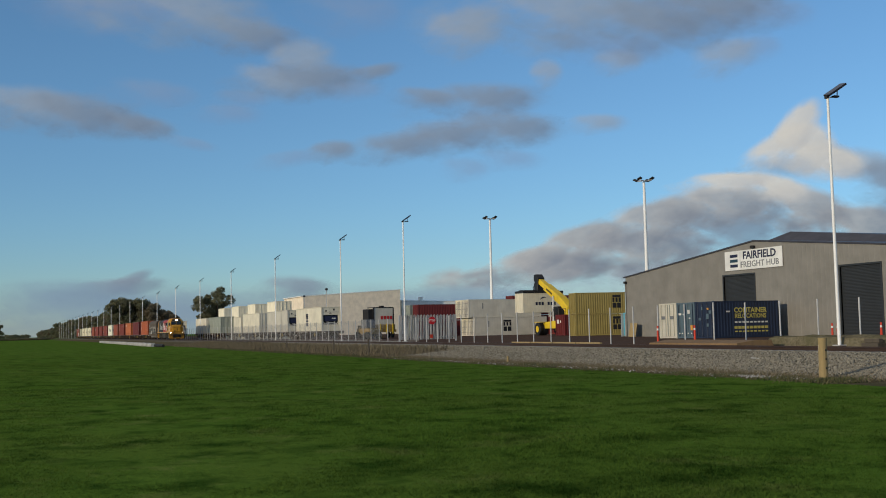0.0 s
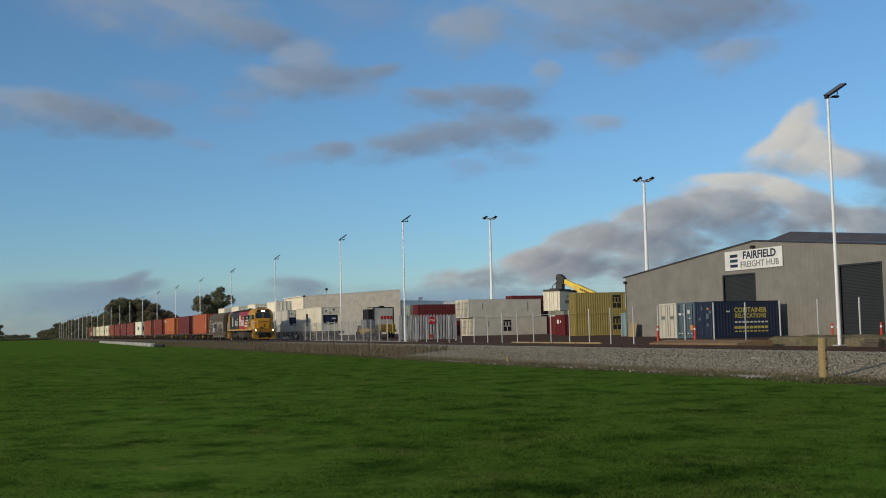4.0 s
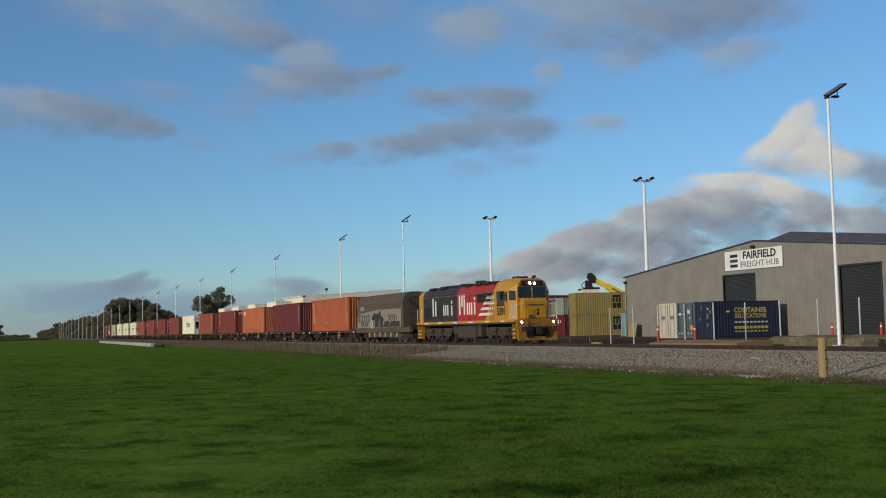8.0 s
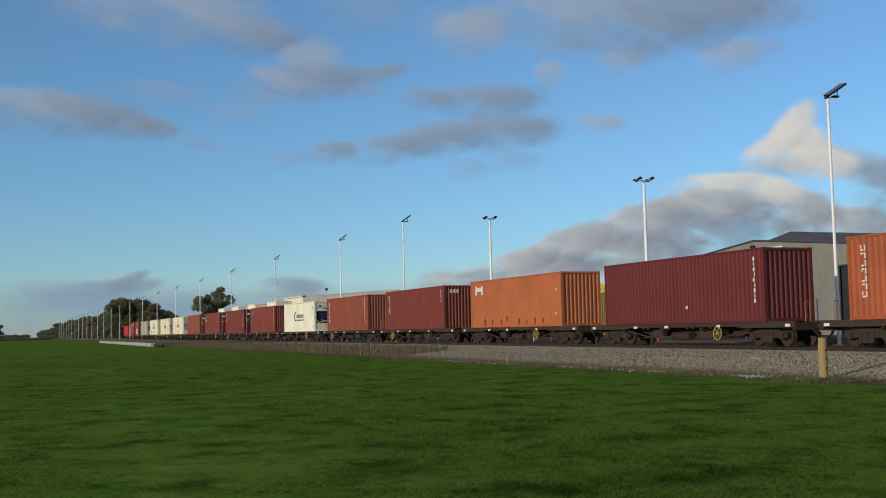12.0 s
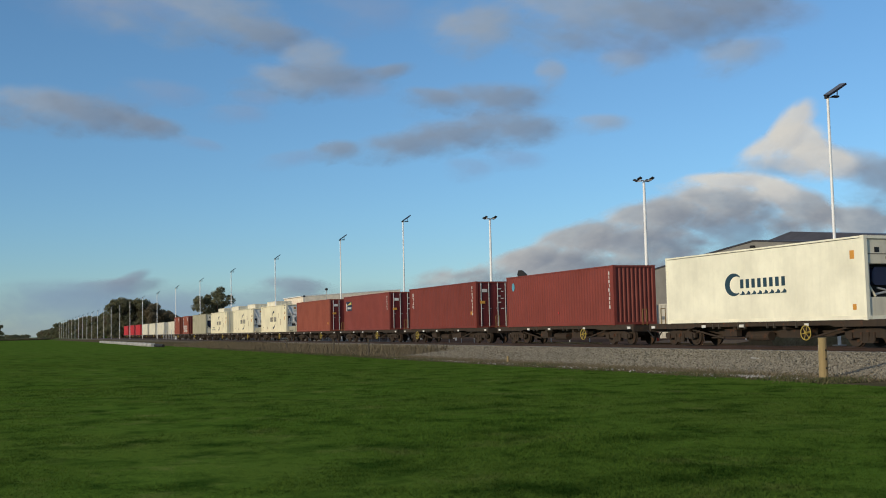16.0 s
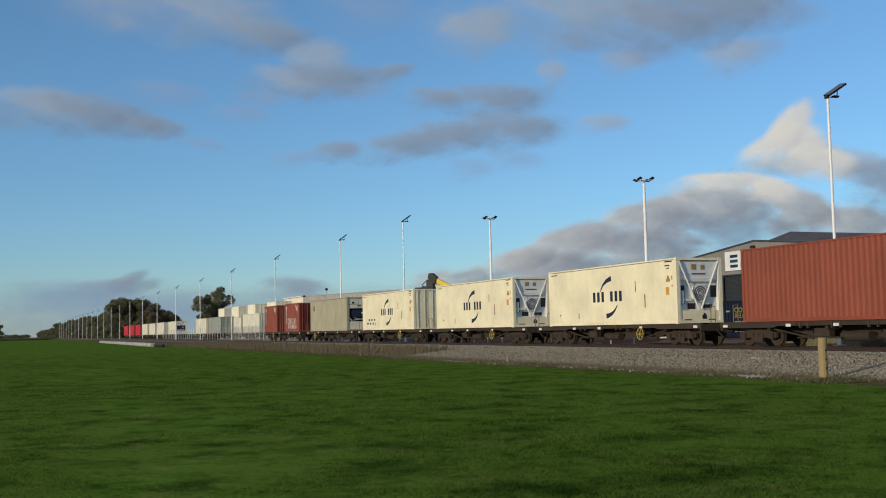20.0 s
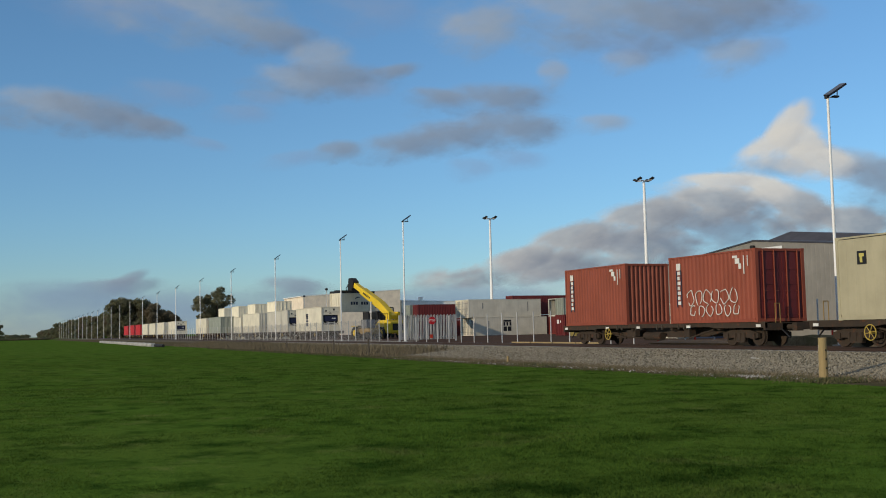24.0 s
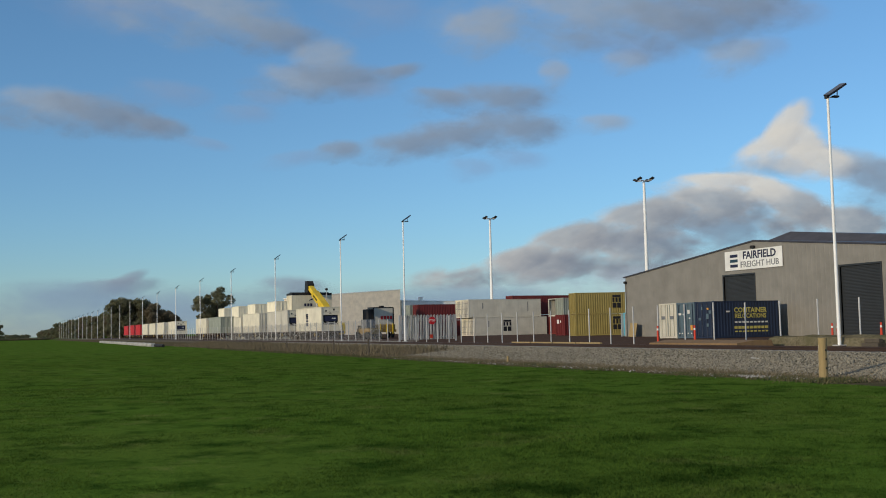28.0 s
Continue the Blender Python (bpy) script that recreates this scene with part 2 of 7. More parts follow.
def blade_material():
    m, nt, bsdf = shader("blade")
    co = nt.nodes.new("ShaderNodeTexCoord").outputs["Object"]
    isl = nt.nodes.new("ShaderNodeNewGeometry").outputs["Random Per Island"]
    col = mixed(nt, isl, (0.116, 0.214, 0.031), (0.132, 0.238, 0.037))
    col = sward(nt, co, col)
    nt.links.new(col, bsdf.inputs["Base Color"])
    bsdf.inputs["Roughness"].default_value = 0.8
    bsdf.inputs["Specular IOR Level"].default_value = 0.0
    # matted turf: blades shade mostly as the sward they lie in
    geo = nt.nodes.new("ShaderNodeNewGeometry").outputs["Normal"]
    nm = nt.nodes.new("ShaderNodeVectorMath")
    nm.operation = "MULTIPLY_ADD"
    nt.links.new(geo, nm.inputs[0])
    nm.inputs[1].default_value, nm.inputs[2].default_value = (0.22, 0.22, 0.22), (0.02, -0.15, 0.75)
    nn = nt.nodes.new("ShaderNodeVectorMath")
    nn.operation = "NORMALIZE"
    nt.links.new(nm.outputs[0], nn.inputs[0])
    nt.links.new(nn.outputs[0], bsdf.inputs["Normal"])
    # thin blades let light through
    tl = nt.nodes.new("ShaderNodeBsdfTranslucent")
    nt.links.new(col, tl.inputs[0])
    mx = nt.nodes.new("ShaderNodeMixShader")
    mx.inputs[0].default_value = 0.42
    nt.links.new(bsdf.outputs[0], mx.inputs[1])
    nt.links.new(tl.outputs[0], mx.inputs[2])
    nt.links.new(mx.outputs[0], nt.nodes["Material Output"].inputs["Surface"])
    return m


M["blade"] = blade_material()
M["dry_blade"] = leaf_material("dry_blade", (0.095, 0.080, 0.048), (0.185, 0.152, 0.098))
M["stone"] = leaf_material("stone", (0.165, 0.150, 0.116), (0.285, 0.262, 0.206))
M["weed"] = leaf_material("weed", (0.048, 0.066, 0.020), (0.125, 0.112, 0.055))
M["bark"] = paint("bark", (0.12, 0.095, 0.07), 0.9, 0.0, 0.5)

# ---------------------------------------------------------------- mesh helpers
def box(bm, x0, x1, y0, y1, z0, z1):
    vs = [bm.verts.new((x, y, z)) for x in (x0, x1) for y in (y0, y1) for z in (z0, z1)]
    for f in ((0, 1, 3, 2), (4, 6, 7, 5), (0, 4, 5, 1), (2, 3, 7, 6), (0, 2, 6, 4), (1, 5, 7, 3)):
        bm.faces.new([vs[i] for i in f])
    return vs


def tube(bm, p0, p1, r0, r1=None, seg=10):
    p0, p1 = Vector(p0), Vector(p1)
    r1 = r0 if r1 is None else r1
    q = (p1 - p0).to_track_quat("Z", "Y").to_matrix()
    rings = []
    for p, r in ((p0, r0), (p1, r1)):
        rings.append([bm.verts.new(p + q @ Vector((r * math.cos(a), r * math.sin(a), 0))) for a in (2 * math.pi * i / seg for i in range(seg))])
    for i in range(seg):
        bm.faces.new((rings[0][i], rings[0][(i + 1) % seg], rings[1][(i + 1) % seg], rings[1][i]))
    bm.faces.new(rings[0][::-1])
    bm.faces.new(rings[1])


def prism(bm, pts, axis, a, b):
    """A closed outline pts (2D) drawn out along an axis ('x', 'y' or 'z') from a to b."""
    def at(p, t):
        return {"x": (t, p[0], p[1]), "y": (p[0], t, p[1]), "z": (p[0], p[1], t)}[axis]
    r0 = [bm.verts.new(at(p, a)) for p in pts]
    r1 = [bm.verts.new(at(p, b)) for p in pts]
    n = len(pts)
    for i in range(n):
        bm.faces.new((r0[i], r0[(i + 1) % n], r1[(i + 1) % n], r1[i]))
    bm.faces.new(r0[::-1])
    bm.faces.new(r1)


def ring(bm, centre, normal, radius, thick, seg=20, sides=6):
    q = Vector(normal).to_track_quat("Z", "Y").to_matrix()
    c = Vector(centre)
    rows = []
    for i in range(seg):
        a = 2 * math.pi * i / seg
        d = Vector((math.cos(a), math.sin(a), 0))
        rows.append([bm.verts.new(c + q @ (d * (radius + thick * math.cos(b)) + Vector((0, 0, thick * math.sin(b))))) for b in (2 * math.pi * j / sides for j in range(sides))])
    for i in range(seg):
        for j in range(sides):
            bm.faces.new((rows[i][j], rows[(i + 1) % seg][j], rows[(i + 1) % seg][(j + 1) % sides], rows[i][(j + 1) % sides]))


def to_mesh(name, bm, material, bevel=0.0):
    bmesh.ops.recalc_face_normals(bm, faces=bm.faces)
    if bevel:
        bmesh.ops.bevel(bm, geom=bm.edges[:], offset=bevel, segments=1, affect="EDGES", clamp_overlap=True)
    me = bpy.data.meshes.new(name)
    bm.to_mesh(me)
    bm.free()
    if material:
        me.materials.append(material)
    return me


def part(name, bm, material, parent, label="", bevel=0.0):
    me = bm if isinstance(bm, bpy.types.Mesh) else to_mesh(name, bm, material, bevel)
    ob = new(name, me)
    ob.parent = parent
    if label:
        ob["label"] = label
    return ob


def quick(name, shapes, material, parent, label="", bevel=0.0):
    """One part out of boxes (6 numbers) and tubes (p0, p1, r...)."""
    bm = bmesh.new()
    for s in shapes:
        if len(s) == 6:
            box(bm, *s)
        else:
            tube(bm, *s)
    return part(name, bm, material, parent, label, bevel)


def thing(name, m, label, category, group="", kind=""):
    ob = new(name)
    ob.matrix_basis = m
    return tagged(ob, label, category, group, kind)


def words(name, text, size, material, parent, m, bold=0.0, label=""):
    cu = bpy.data.curves.new(name, "FONT")
    cu.body, cu.size, cu.extrude, cu.offset = text, size, 0.004, bold
    cu.align_x, cu.align_y = "CENTER", "CENTER"
    cu.resolution_u = 2
    tmp = new(name, cu)
    me = bpy.data.meshes.new_from_object(tmp.evaluated_get(bpy.context.evaluated_depsgraph_get()))
    bpy.data.objects.remove(tmp)
    me.materials.clear()
    me.materials.append(material)
    ob = new(name, me)
    ob.parent = parent
    ob.matrix_basis = m
    if label:
        ob["label"] = label
    return ob


MESHES = {}


def shared(key, make, material):
    """A mesh made once per shape and once per paint."""
    k = (key, material.name)
    if k not in MESHES:
        MESHES[k] = to_mesh(key.split("|")[0], make(), material)
    return MESHES[k]

# ---------------------------------------------------------------- ground
RAIL_TOP, TRACK_Y, YARD = 0.65, 28.89, 0.45


def paddock_height(x, y):
    far = max(0.0, min(1.0, (18.0 - abs(y - 5)) / 18.0))
    return 0.06 * noise.noise((x * 0.09, y * 0.14, 3.1)) * far


def lay_ground():
    ys = [-700, -60, -10, 0, 5, 9, 12, 14, 16, 18, 19.3, 19.95, 20.6, 21.3, 22.2, 23.2, 24.2, 25.2, 26.0, 26.6, 27.1, 30.7, 31.4, 32.5, 33.6, 36, 45, 60, 90, 140, 300, 900, 4600]
    xs = [620, 200, 60, 20, 0] + [-4.0 * i for i in range(1, 60)] + [-260, -300, -360, -440, -600, -900, -1500, -2600, -4800]

    def height(x, y):
        if y <= 21.3:
            return paddock_height(x, y)
        if y <= 26.6:
            return 0.5 * (y - 21.3) / 5.3 + 0.03 * noise.noise((x * 0.7, y * 0.9, 0))
        if y <= 31.4:
            return 0.5
        return YARD
    bm = bmesh.new()
    grid = [[bm.verts.new((x, y, height(x, y))) for x in xs] for y in ys]
    for j in range(len(ys) - 1):
        for i in range(len(xs) - 1):
            f = bm.faces.new((grid[j][i], grid[j][i + 1], grid[j + 1][i + 1], grid[j + 1][i]))
            mid, mx = (ys[j] + ys[j + 1]) / 2, (xs[i] + xs[i + 1]) / 2
            if mid < (19.98 if mx > -64 else 20.7) or mid > 140 or mx < -620:
                f.material_index = 0
            elif mid < 21.4:
                f.material_index = 3 if mx > -120 else 0
            elif mid < 31.5:
                f.material_index = 3 if (mx < -66 and mid < 25.5) or mid < 21.8 else 1
            else:
                f.material_index = 2
            f.smooth = True
    me = to_mesh("ground", bm, None)
    for k in ("grass_ground", "ballast", "yard", "verge"):
        me.materials.append(M[k])
    tagged(new("ground", me), "green winter paddock rising to ballast and a yard", "ground", kind="structure")


lay_ground()


def scatter(name, count, place, shape, material, label, category):
    """Many small pieces in one mesh: shape gives vertices and faces, place gives a matrix."""
    verts, faces = [], []
    rng = random.Random(len(name) * 7 + count)
    for _ in range(count):
        m = place(rng)
        if m is None:
            continue
        v, f = shape(rng)
        base = len(verts)
        verts.extend((m @ Vector(p)).to_tuple() for p in v)
        faces.extend(tuple(base + i for i in q) for q in f)
    me = bpy.data.meshes.new(name)
    me.from_pydata(verts, [], faces)
    me.materials.append(material)
    return tagged(new(name, me), label, category, kind="stuff")


def stone_shape(rng):
    r = [rng.uniform(0.6, 1.25) for _ in range(6)]
    v = [(r[0], 0, 0), (-r[1], 0, 0), (0, r[2], 0), (0, -r[3], 0), (0, 0, r[4] * 0.8), (0, 0, -r[5] * 0.8)]
    f = [(0, 2, 4), (2, 1, 4), (1, 3, 4), (3, 0, 4), (2, 0, 5), (1, 2, 5), (3, 1, 5), (0, 3, 5)]
    return v, f


def ballast_place(rng):
    x = -22 - 90 * rng.random() ** 1.5
    y = rng.uniform(21.6, 27.2)
    if x < -64 and y < 24.5:
        return None
    z = 0.5 * max(0, min(1, (y - 21.3) / 5.3))
    s = rng.uniform(0.030, 0.068)
    return Matrix.Translation((x, y, z)) @ Euler((rng.random() * 6, rng.random() * 6, rng.random() * 6)).to_matrix().to_4x4() @ Matrix.Scale(s, 4)


scatter("ballast_stones", 34000, ballast_place, stone_shape, M["stone"], "loose grey crushed ballast stones on the bank", "stones")


def lay_grass():
    """Blades of grass near the camera, thinning out with distance."""
    rng = np.random.default_rng(4)
    n = 420000
    d = 8.5 * (110.0 / 8.5) ** (rng.random(n) ** 1.05)
    a = np.radians(67.848 + rng.uniform(-24.5, 24.5, n))
    x, y = -np.sin(a) * d, np.cos(a) * d
    # ragged edge where weeds and bare soil meet the ballast
    keep = y < np.where(x > -62, 20.05, 20.5) + 0.28 * np.sin(x * 0.9 + 1.3 * np.sin(x * 0.37)) + 0.22 * np.sin(x * 2.3 + 0.8) + rng.normal(0, 0.13, n)
    x, y, d = x[keep], y[keep], d[keep]
    n = len(x)
    def field(size, seed):
        """Smooth random heights over the paddock, 0 to 1, with lumps of that size in metres."""
        g = np.random.default_rng(seed).random((int(60 / size) + 3, int(320 / size) + 3))
        u, v = np.clip((x + 304) / size, 0, g.shape[1] - 2.01), np.clip((y + 12) / size, 0, g.shape[0] - 2.01)
        i, j = u.astype(int), v.astype(int)
        u, v = u - i, v - j
        u, v = u * u * (3 - 2 * u), v * v * (3 - 2 * v)
        return (g[j, i] * (1 - u) + g[j, i + 1] * u) * (1 - v) + (g[j + 1, i] * (1 - u) + g[j + 1, i + 1] * u) * v
    tall = 0.45 * field(1.1, 21) + 0.35 * field(0.45, 22) + 0.20 * field(3.5, 23)
    h = (0.009 + 0.008 * rng.random(n)) * (0.5 + 1.1 * field(0.8, 24) + 6.0 * np.clip(tall - 0.58, 0, 1)) * (1 + (rng.random(n) > 0.99) * 0.6) * np.clip((125.0 - d) / 60.0, 0.3, 1)
    w = 0.0026 + 0.00036 * d
    t = rng.uniform(0, 2 * np.pi, n)
    lean = rng.uniform(0.6, 2.2, n) * h
    lt = rng.uniform(0, 2 * np.pi, n)
    cx, sx = np.cos(t) * w, np.sin(t) * w
    lx, ly = np.cos(lt) * lean, np.sin(lt) * lean
    # the paddock's gentle swell, read off at each blade
    gx, gy = np.arange(-304, 8, 2.0), np.arange(0, 23, 1.0)
    swell = np.array([[paddock_height(u, v) for u in gx] for v in gy])
    fx, fy = np.clip((x + 304) / 2.0, 0, len(gx) - 1.01), np.clip(y, 0, len(gy) - 1.01)
    ix, iy = fx.astype(int), fy.astype(int)
    fx, fy = fx - ix, fy - iy
    base_z = (swell[iy, ix] * (1 - fx) + swell[iy, ix + 1] * fx) * (1 - fy) + (swell[iy + 1, ix] * (1 - fx) + swell[iy + 1, ix + 1] * fx) * fy
    z0 = base_z - 0.06
    v = np.stack([
        np.stack([x - cx, y - sx, z0], 1), np.stack([x + cx, y + sx, z0], 1),
        np.stack([x + cx * 0.8 + lx * 0.35, y + sx * 0.8 + ly * 0.35, base_z + h * 0.62], 1), np.stack([x - cx * 0.8 + lx * 0.35, y - sx * 0.8 + ly * 0.35, base_z + h * 0.62], 1),
        np.stack([x + lx, y + ly, base_z + h], 1)], 1).reshape(-1, 3)
    base = np.arange(n)[:, None] * 5
    loops = (base + np.array([[0, 1, 2, 3, 3, 2, 4]])).reshape(-1)
    me = bpy.data.meshes.new("grass")
    me.vertices.add(len(v))
    me.vertices.foreach_set("co", v.reshape(-1))
    me.loops.add(len(loops))
    me.loops.foreach_set("vertex_index", loops)
    me.polygons.add(2 * n)
    me.polygons.foreach_set("loop_start", (np.arange(n)[:, None] * 7 + np.array([[0, 4]])).reshape(-1))
    me.update(calc_edges=True)
    me.materials.append(M["blade"])
    tagged(new("grass", me), "short green pasture grass of a paddock", "grass", kind="stuff")


lay_grass()


def blade_shape(rng):
    b = rng.uniform(-0.16, 0.16)
    return [(-0.012, 0, 0), (0.012, 0, 0), (0.008 + b * 0.4, 0.1 * b, 0.6), (b, b * 0.6, 1)], [(0, 1, 2), (0, 2, 3)]


def dry_place(rng):
    x = rng.uniform(-150, -60) if rng.random() < 0.62 else rng.uniform(-60, -22)
    y = rng.uniform(20.8, 23.6) if x < -60 else rng.gauss(21.15, 0.4)
    if x < -60:
        y = rng.uniform(21.0, 25.2)
    z = 0.5 * max(0, min(1, (y - 21.3) / 5.3)) - 0.03
    s = rng.uniform(0.12, 0.42) if x < -60 else rng.uniform(0.06, 0.16)
    return Matrix.Translation((x, y, z)) @ Matrix.Rotation(rng.random() * 6.28, 4, "Z") @ Matrix.Diagonal((0.75 if x < -60 else 0.6, 0.7, s, 1))


scatter("dry_grass", 56000, dry_place, blade_shape, M["dry_blade"], "dry straw-coloured grass along the track bank", "grass")


def lay_track(name, y, x0, x1, label):
    root = thing(name, pose(0, 0, 0), label, "railway track", kind="structure")
    for side in (-0.5335, 0.5335):
        bm = bmesh.new()
        prof = [(-0.065, 0), (0.065, 0), (0.065, 0.012), (0.012, 0.03), (0.012, 0.10), (0.034, 0.112), (0.034, 0.14), (-0.034, 0.14), (-0.034, 0.112), (-0.012, 0.10), (-0.012, 0.03), (-0.065, 0.012)]
        prism(bm, [(y + side + p, RAIL_TOP - 0.14 + q) for p, q in prof], "x", x0, x1)
        part("rail", bm, M["rail_steel"], root)
    me = shared("sleeper|", lambda: (lambda b: (box(b, -0.12, 0.12, -1.1, 1.1, -0.1, 0.02), b)[1])(bmesh.new()), M["concrete"])
    for i in range(150):
        ob = new("sleeper", me)
        ob.parent = root
        ob.location = (min(-24, x1) - 0.65 * i, y, RAIL_TOP - 0.15)


lay_track("main_line", TRACK_Y, -2500, 560, "straight main line of rusty rails on concrete sleepers")

# low raised bank and kerb beyond the track
bm = bmesh.new()
stations = [-43.6 + 0.45 * i for i in range(80)]
rows = []
for x in stations:
    low = 0.55 if x < -43.3 else 0.92
    rows.append([bm.verts.new((x, y + 0.10 * noise.noise((x * 0.6, y, 2)), 0.3 if z < 0.4 else z * low + 0.09 * noise.noise((x * 0.8, y * 2.0, 5)))) for y, z in ((34.66, 0.3), (34.74, 0.58), (34.86, 0.94), (35.2, 1.03), (35.9, 1.02), (36.5, 0.3))])
for r0, r1 in zip(rows, rows[1:]):
    for i in range(5):
        bm.faces.new((r0[i], r0[i + 1], r1[i + 1], r1[i]))
bm.faces.new(rows[0])
bm.faces.new(rows[-1][::-1])
part_ob = new("bank", to_mesh("bank", bm, M["soil"]))
tagged(part_ob, "low earth bank beside the yard fence", "bank", kind="structure")
bm = bmesh.new()
prism(bm, [(31.6, 0.3), (31.7, 0.66), (32.8, 0.80), (33.7, 0.78), (33.9, 0.3)], "x", -49.0, -41.6)
tagged(new("timber_edge", to_mesh("timber_edge", bm, M["edge_wood"])), "weathered timber edging along the yard", "edging", kind="structure")

# ---------------------------------------------------------------- light poles
def solar_pole():
    root = thing("light_pole", pose(0, 0, 0), "tall white steel pole with a tilted solar panel lamp", "light pole", "poles beside the track")
    quick("shaft", [((0, 0, 0), (0, 0, 11.25), 0.078, 0.060, 14)], M["white_pole"], root)
    quick("base_plate", [(-0.22, 0.22, -0.22, 0.22, 0, 0.05)], M["galv"], root, bevel=0.01)
    quick("arm", [((0, 0, 11.2), (0.04, 0.1, 11.46), 0.04), ((0, 0, 11.24), (0.16, 0.40, 11.30), 0.03), ((0.16, 0.40, 11.30), (0.17, 0.42, 11.58), 0.025)], M["galv"], root)
    bm = bmesh.new()
    box(bm, -0.34, 0.34, -0.46, 0.46, -0.045, 0.045)
    part("solar_panel", bm, M["solar"], root).matrix_basis = pose(0.14, 0.32, 11.60, 34, 10, -20)
    quick("lamp_head", [(0.04, 0.26, 0.16, 0.46, 11.24, 11.32)], M["dark_metal"], root, bevel=0.015)
    quick("sensor_box", [(-0.10, 0.06, -0.12, 0.02, 11.20, 11.34)], M["dark_metal"], root, bevel=0.015)
    return root


first = solar_pole()
first.matrix_basis = pose(-37.97, 34.5, 0.5)
for x in [-94.6, -115.2, -146.8, -178.5, -209.6, -241.9, -273.7, -305.0, -337.3, -369.0] + [-369 - 31.5 * i for i in range(1, 15)]:
    copy_thing(first, pose(x, 34.5, 0.5))


def flood_pole():
    root = thing("flood_light_pole", pose(0, 0, 0), "very tall white pole with a ring of floodlights", "light pole", "yard floodlight poles")
    quick("shaft", [((0, 0, 0), (0, 0, 18.2), 0.26, 0.15, 14)], M["white_pole"], root)
    quick("cross_arm", [((-0.9, -0.5, 18.2), (0.9, 0.5, 18.2), 0.06), ((-0.6, 0.9, 18.2), (0.6, -0.9, 18.2), 0.06)], M["galv"], root)
    for dx, dy, tilt in ((-0.95, -0.55, 25), (0.95, 0.5, -25), (-0.6, 0.95, 25), (0.6, -0.95, -25)):
        bm = bmesh.new()
        box(bm, -0.30, 0.30, -0.2, 0.2, -0.06, 0.06)
        part("floodlight", bm, M["dark_metal"], root, bevel=0.03).matrix_basis = pose(dx, dy, 18.35, tilt, tilt, 20)
    return root


fl = flood_pole()
fl.matrix_basis = pose(-108.2, 70, YARD)
copy_thing(fl, pose(-152.2, 70, YARD))
small = thing("camera_pole", pose(-146.0, 41.6, YARD), "slim grey pole with a small camera on top", "camera pole")
quick("shaft", [((0, 0, 0), (0, 0, 7.1), 0.06, 0.05)], M["galv"], small)
quick("head", [(-0.2, 0.25, -0.15, 0.15, 6.9, 7.2)], M["dark_metal"], small, bevel=0.04)
copy_thing(small, pose(-175, 46.0, YARD))

# ---------------------------------------------------------------- yard fence
def yard_fence():
    root = thing("yard_fence", pose(0, 0, 0), "galvanised chain-link fence with straight steel posts", "fence", kind="structure")
    me = shared("post|", lambda: (lambda b: (tube(b, (0, 0, 0.45), (0, 0, 2.70), 0.04, seg=8), b)[1])(bmesh.new()), M["galv"])
    x = -28.4
    while x > -260:
        if not -97.3 < x < -94:
            ob = new("post", me)
            ob.parent = root
            ob.location = (x, 34.0, 0) if x < -46 else (x * 1.082, 36.8, 0)
        x -= 2.58
    bm = bmesh.new()
    for z in (0.75, 1.7, 2.62):
        box(bm, -260, -100.0, 33.997, 34.003, z - 0.003, z + 0.003)
    part("strain_wire", bm, M["galv"], root)
    # diamond mesh as slanted wires, coarse enough to read at a distance
    verts, faces = [], []
    t = 0.0025
    for i in range(640):
        xa = -100.0 - i * 0.12
        for s in (1, -1):
            p, q = (xa, 0.55), (xa + s * 0.9, 2.6)
            b = len(verts)
            verts += [(p[0] - t, 34.0, p[1]), (p[0] + t, 34.0, p[1]), (q[0] + t, 34.0, q[1]), (q[0] - t, 34.0, q[1])]
            faces.append((b, b + 1, b + 2, b + 3))
            verts += [(p[0], 34.0 - t, p[1]), (p[0], 34.0 + t, p[1]), (q[0], 34.0 + t, q[1]), (q[0], 34.0 - t, q[1])]
            faces.append((b + 4, b + 5, b + 6, b + 7))
    me = bpy.data.meshes.new("wire_mesh")
    me.from_pydata(verts, [], faces)
    me.materials.append(M["galv"])
    ob = new("wire_mesh", me)
    ob.parent = root


yard_fence()


def folded_pale():
    """One W-section steel pale with a pointed top."""
    bm = bmesh.new()
    prof = [(-0.14, -0.06), (-0.075, 0.03), (0.0, -0.01), (0.075, 0.03), (0.14, -0.06)]
    rows = [[bm.verts.new((x + t, y, z)) for y, x, z in ((y, x, z) for (y, x), z in zip(prof, zs))] for t, zs in ((0.0, [0.62] * 5), (0.0, [2.93, 3.0, 3.08, 3.0, 2.93]))]
    for i in range(4):
        bm.faces.new((rows[0][i], rows[0][i + 1], rows[1][i + 1], rows[1][i]))
    bmesh.ops.solidify(bm, geom=bm.faces[:], thickness=0.006)
    return bm


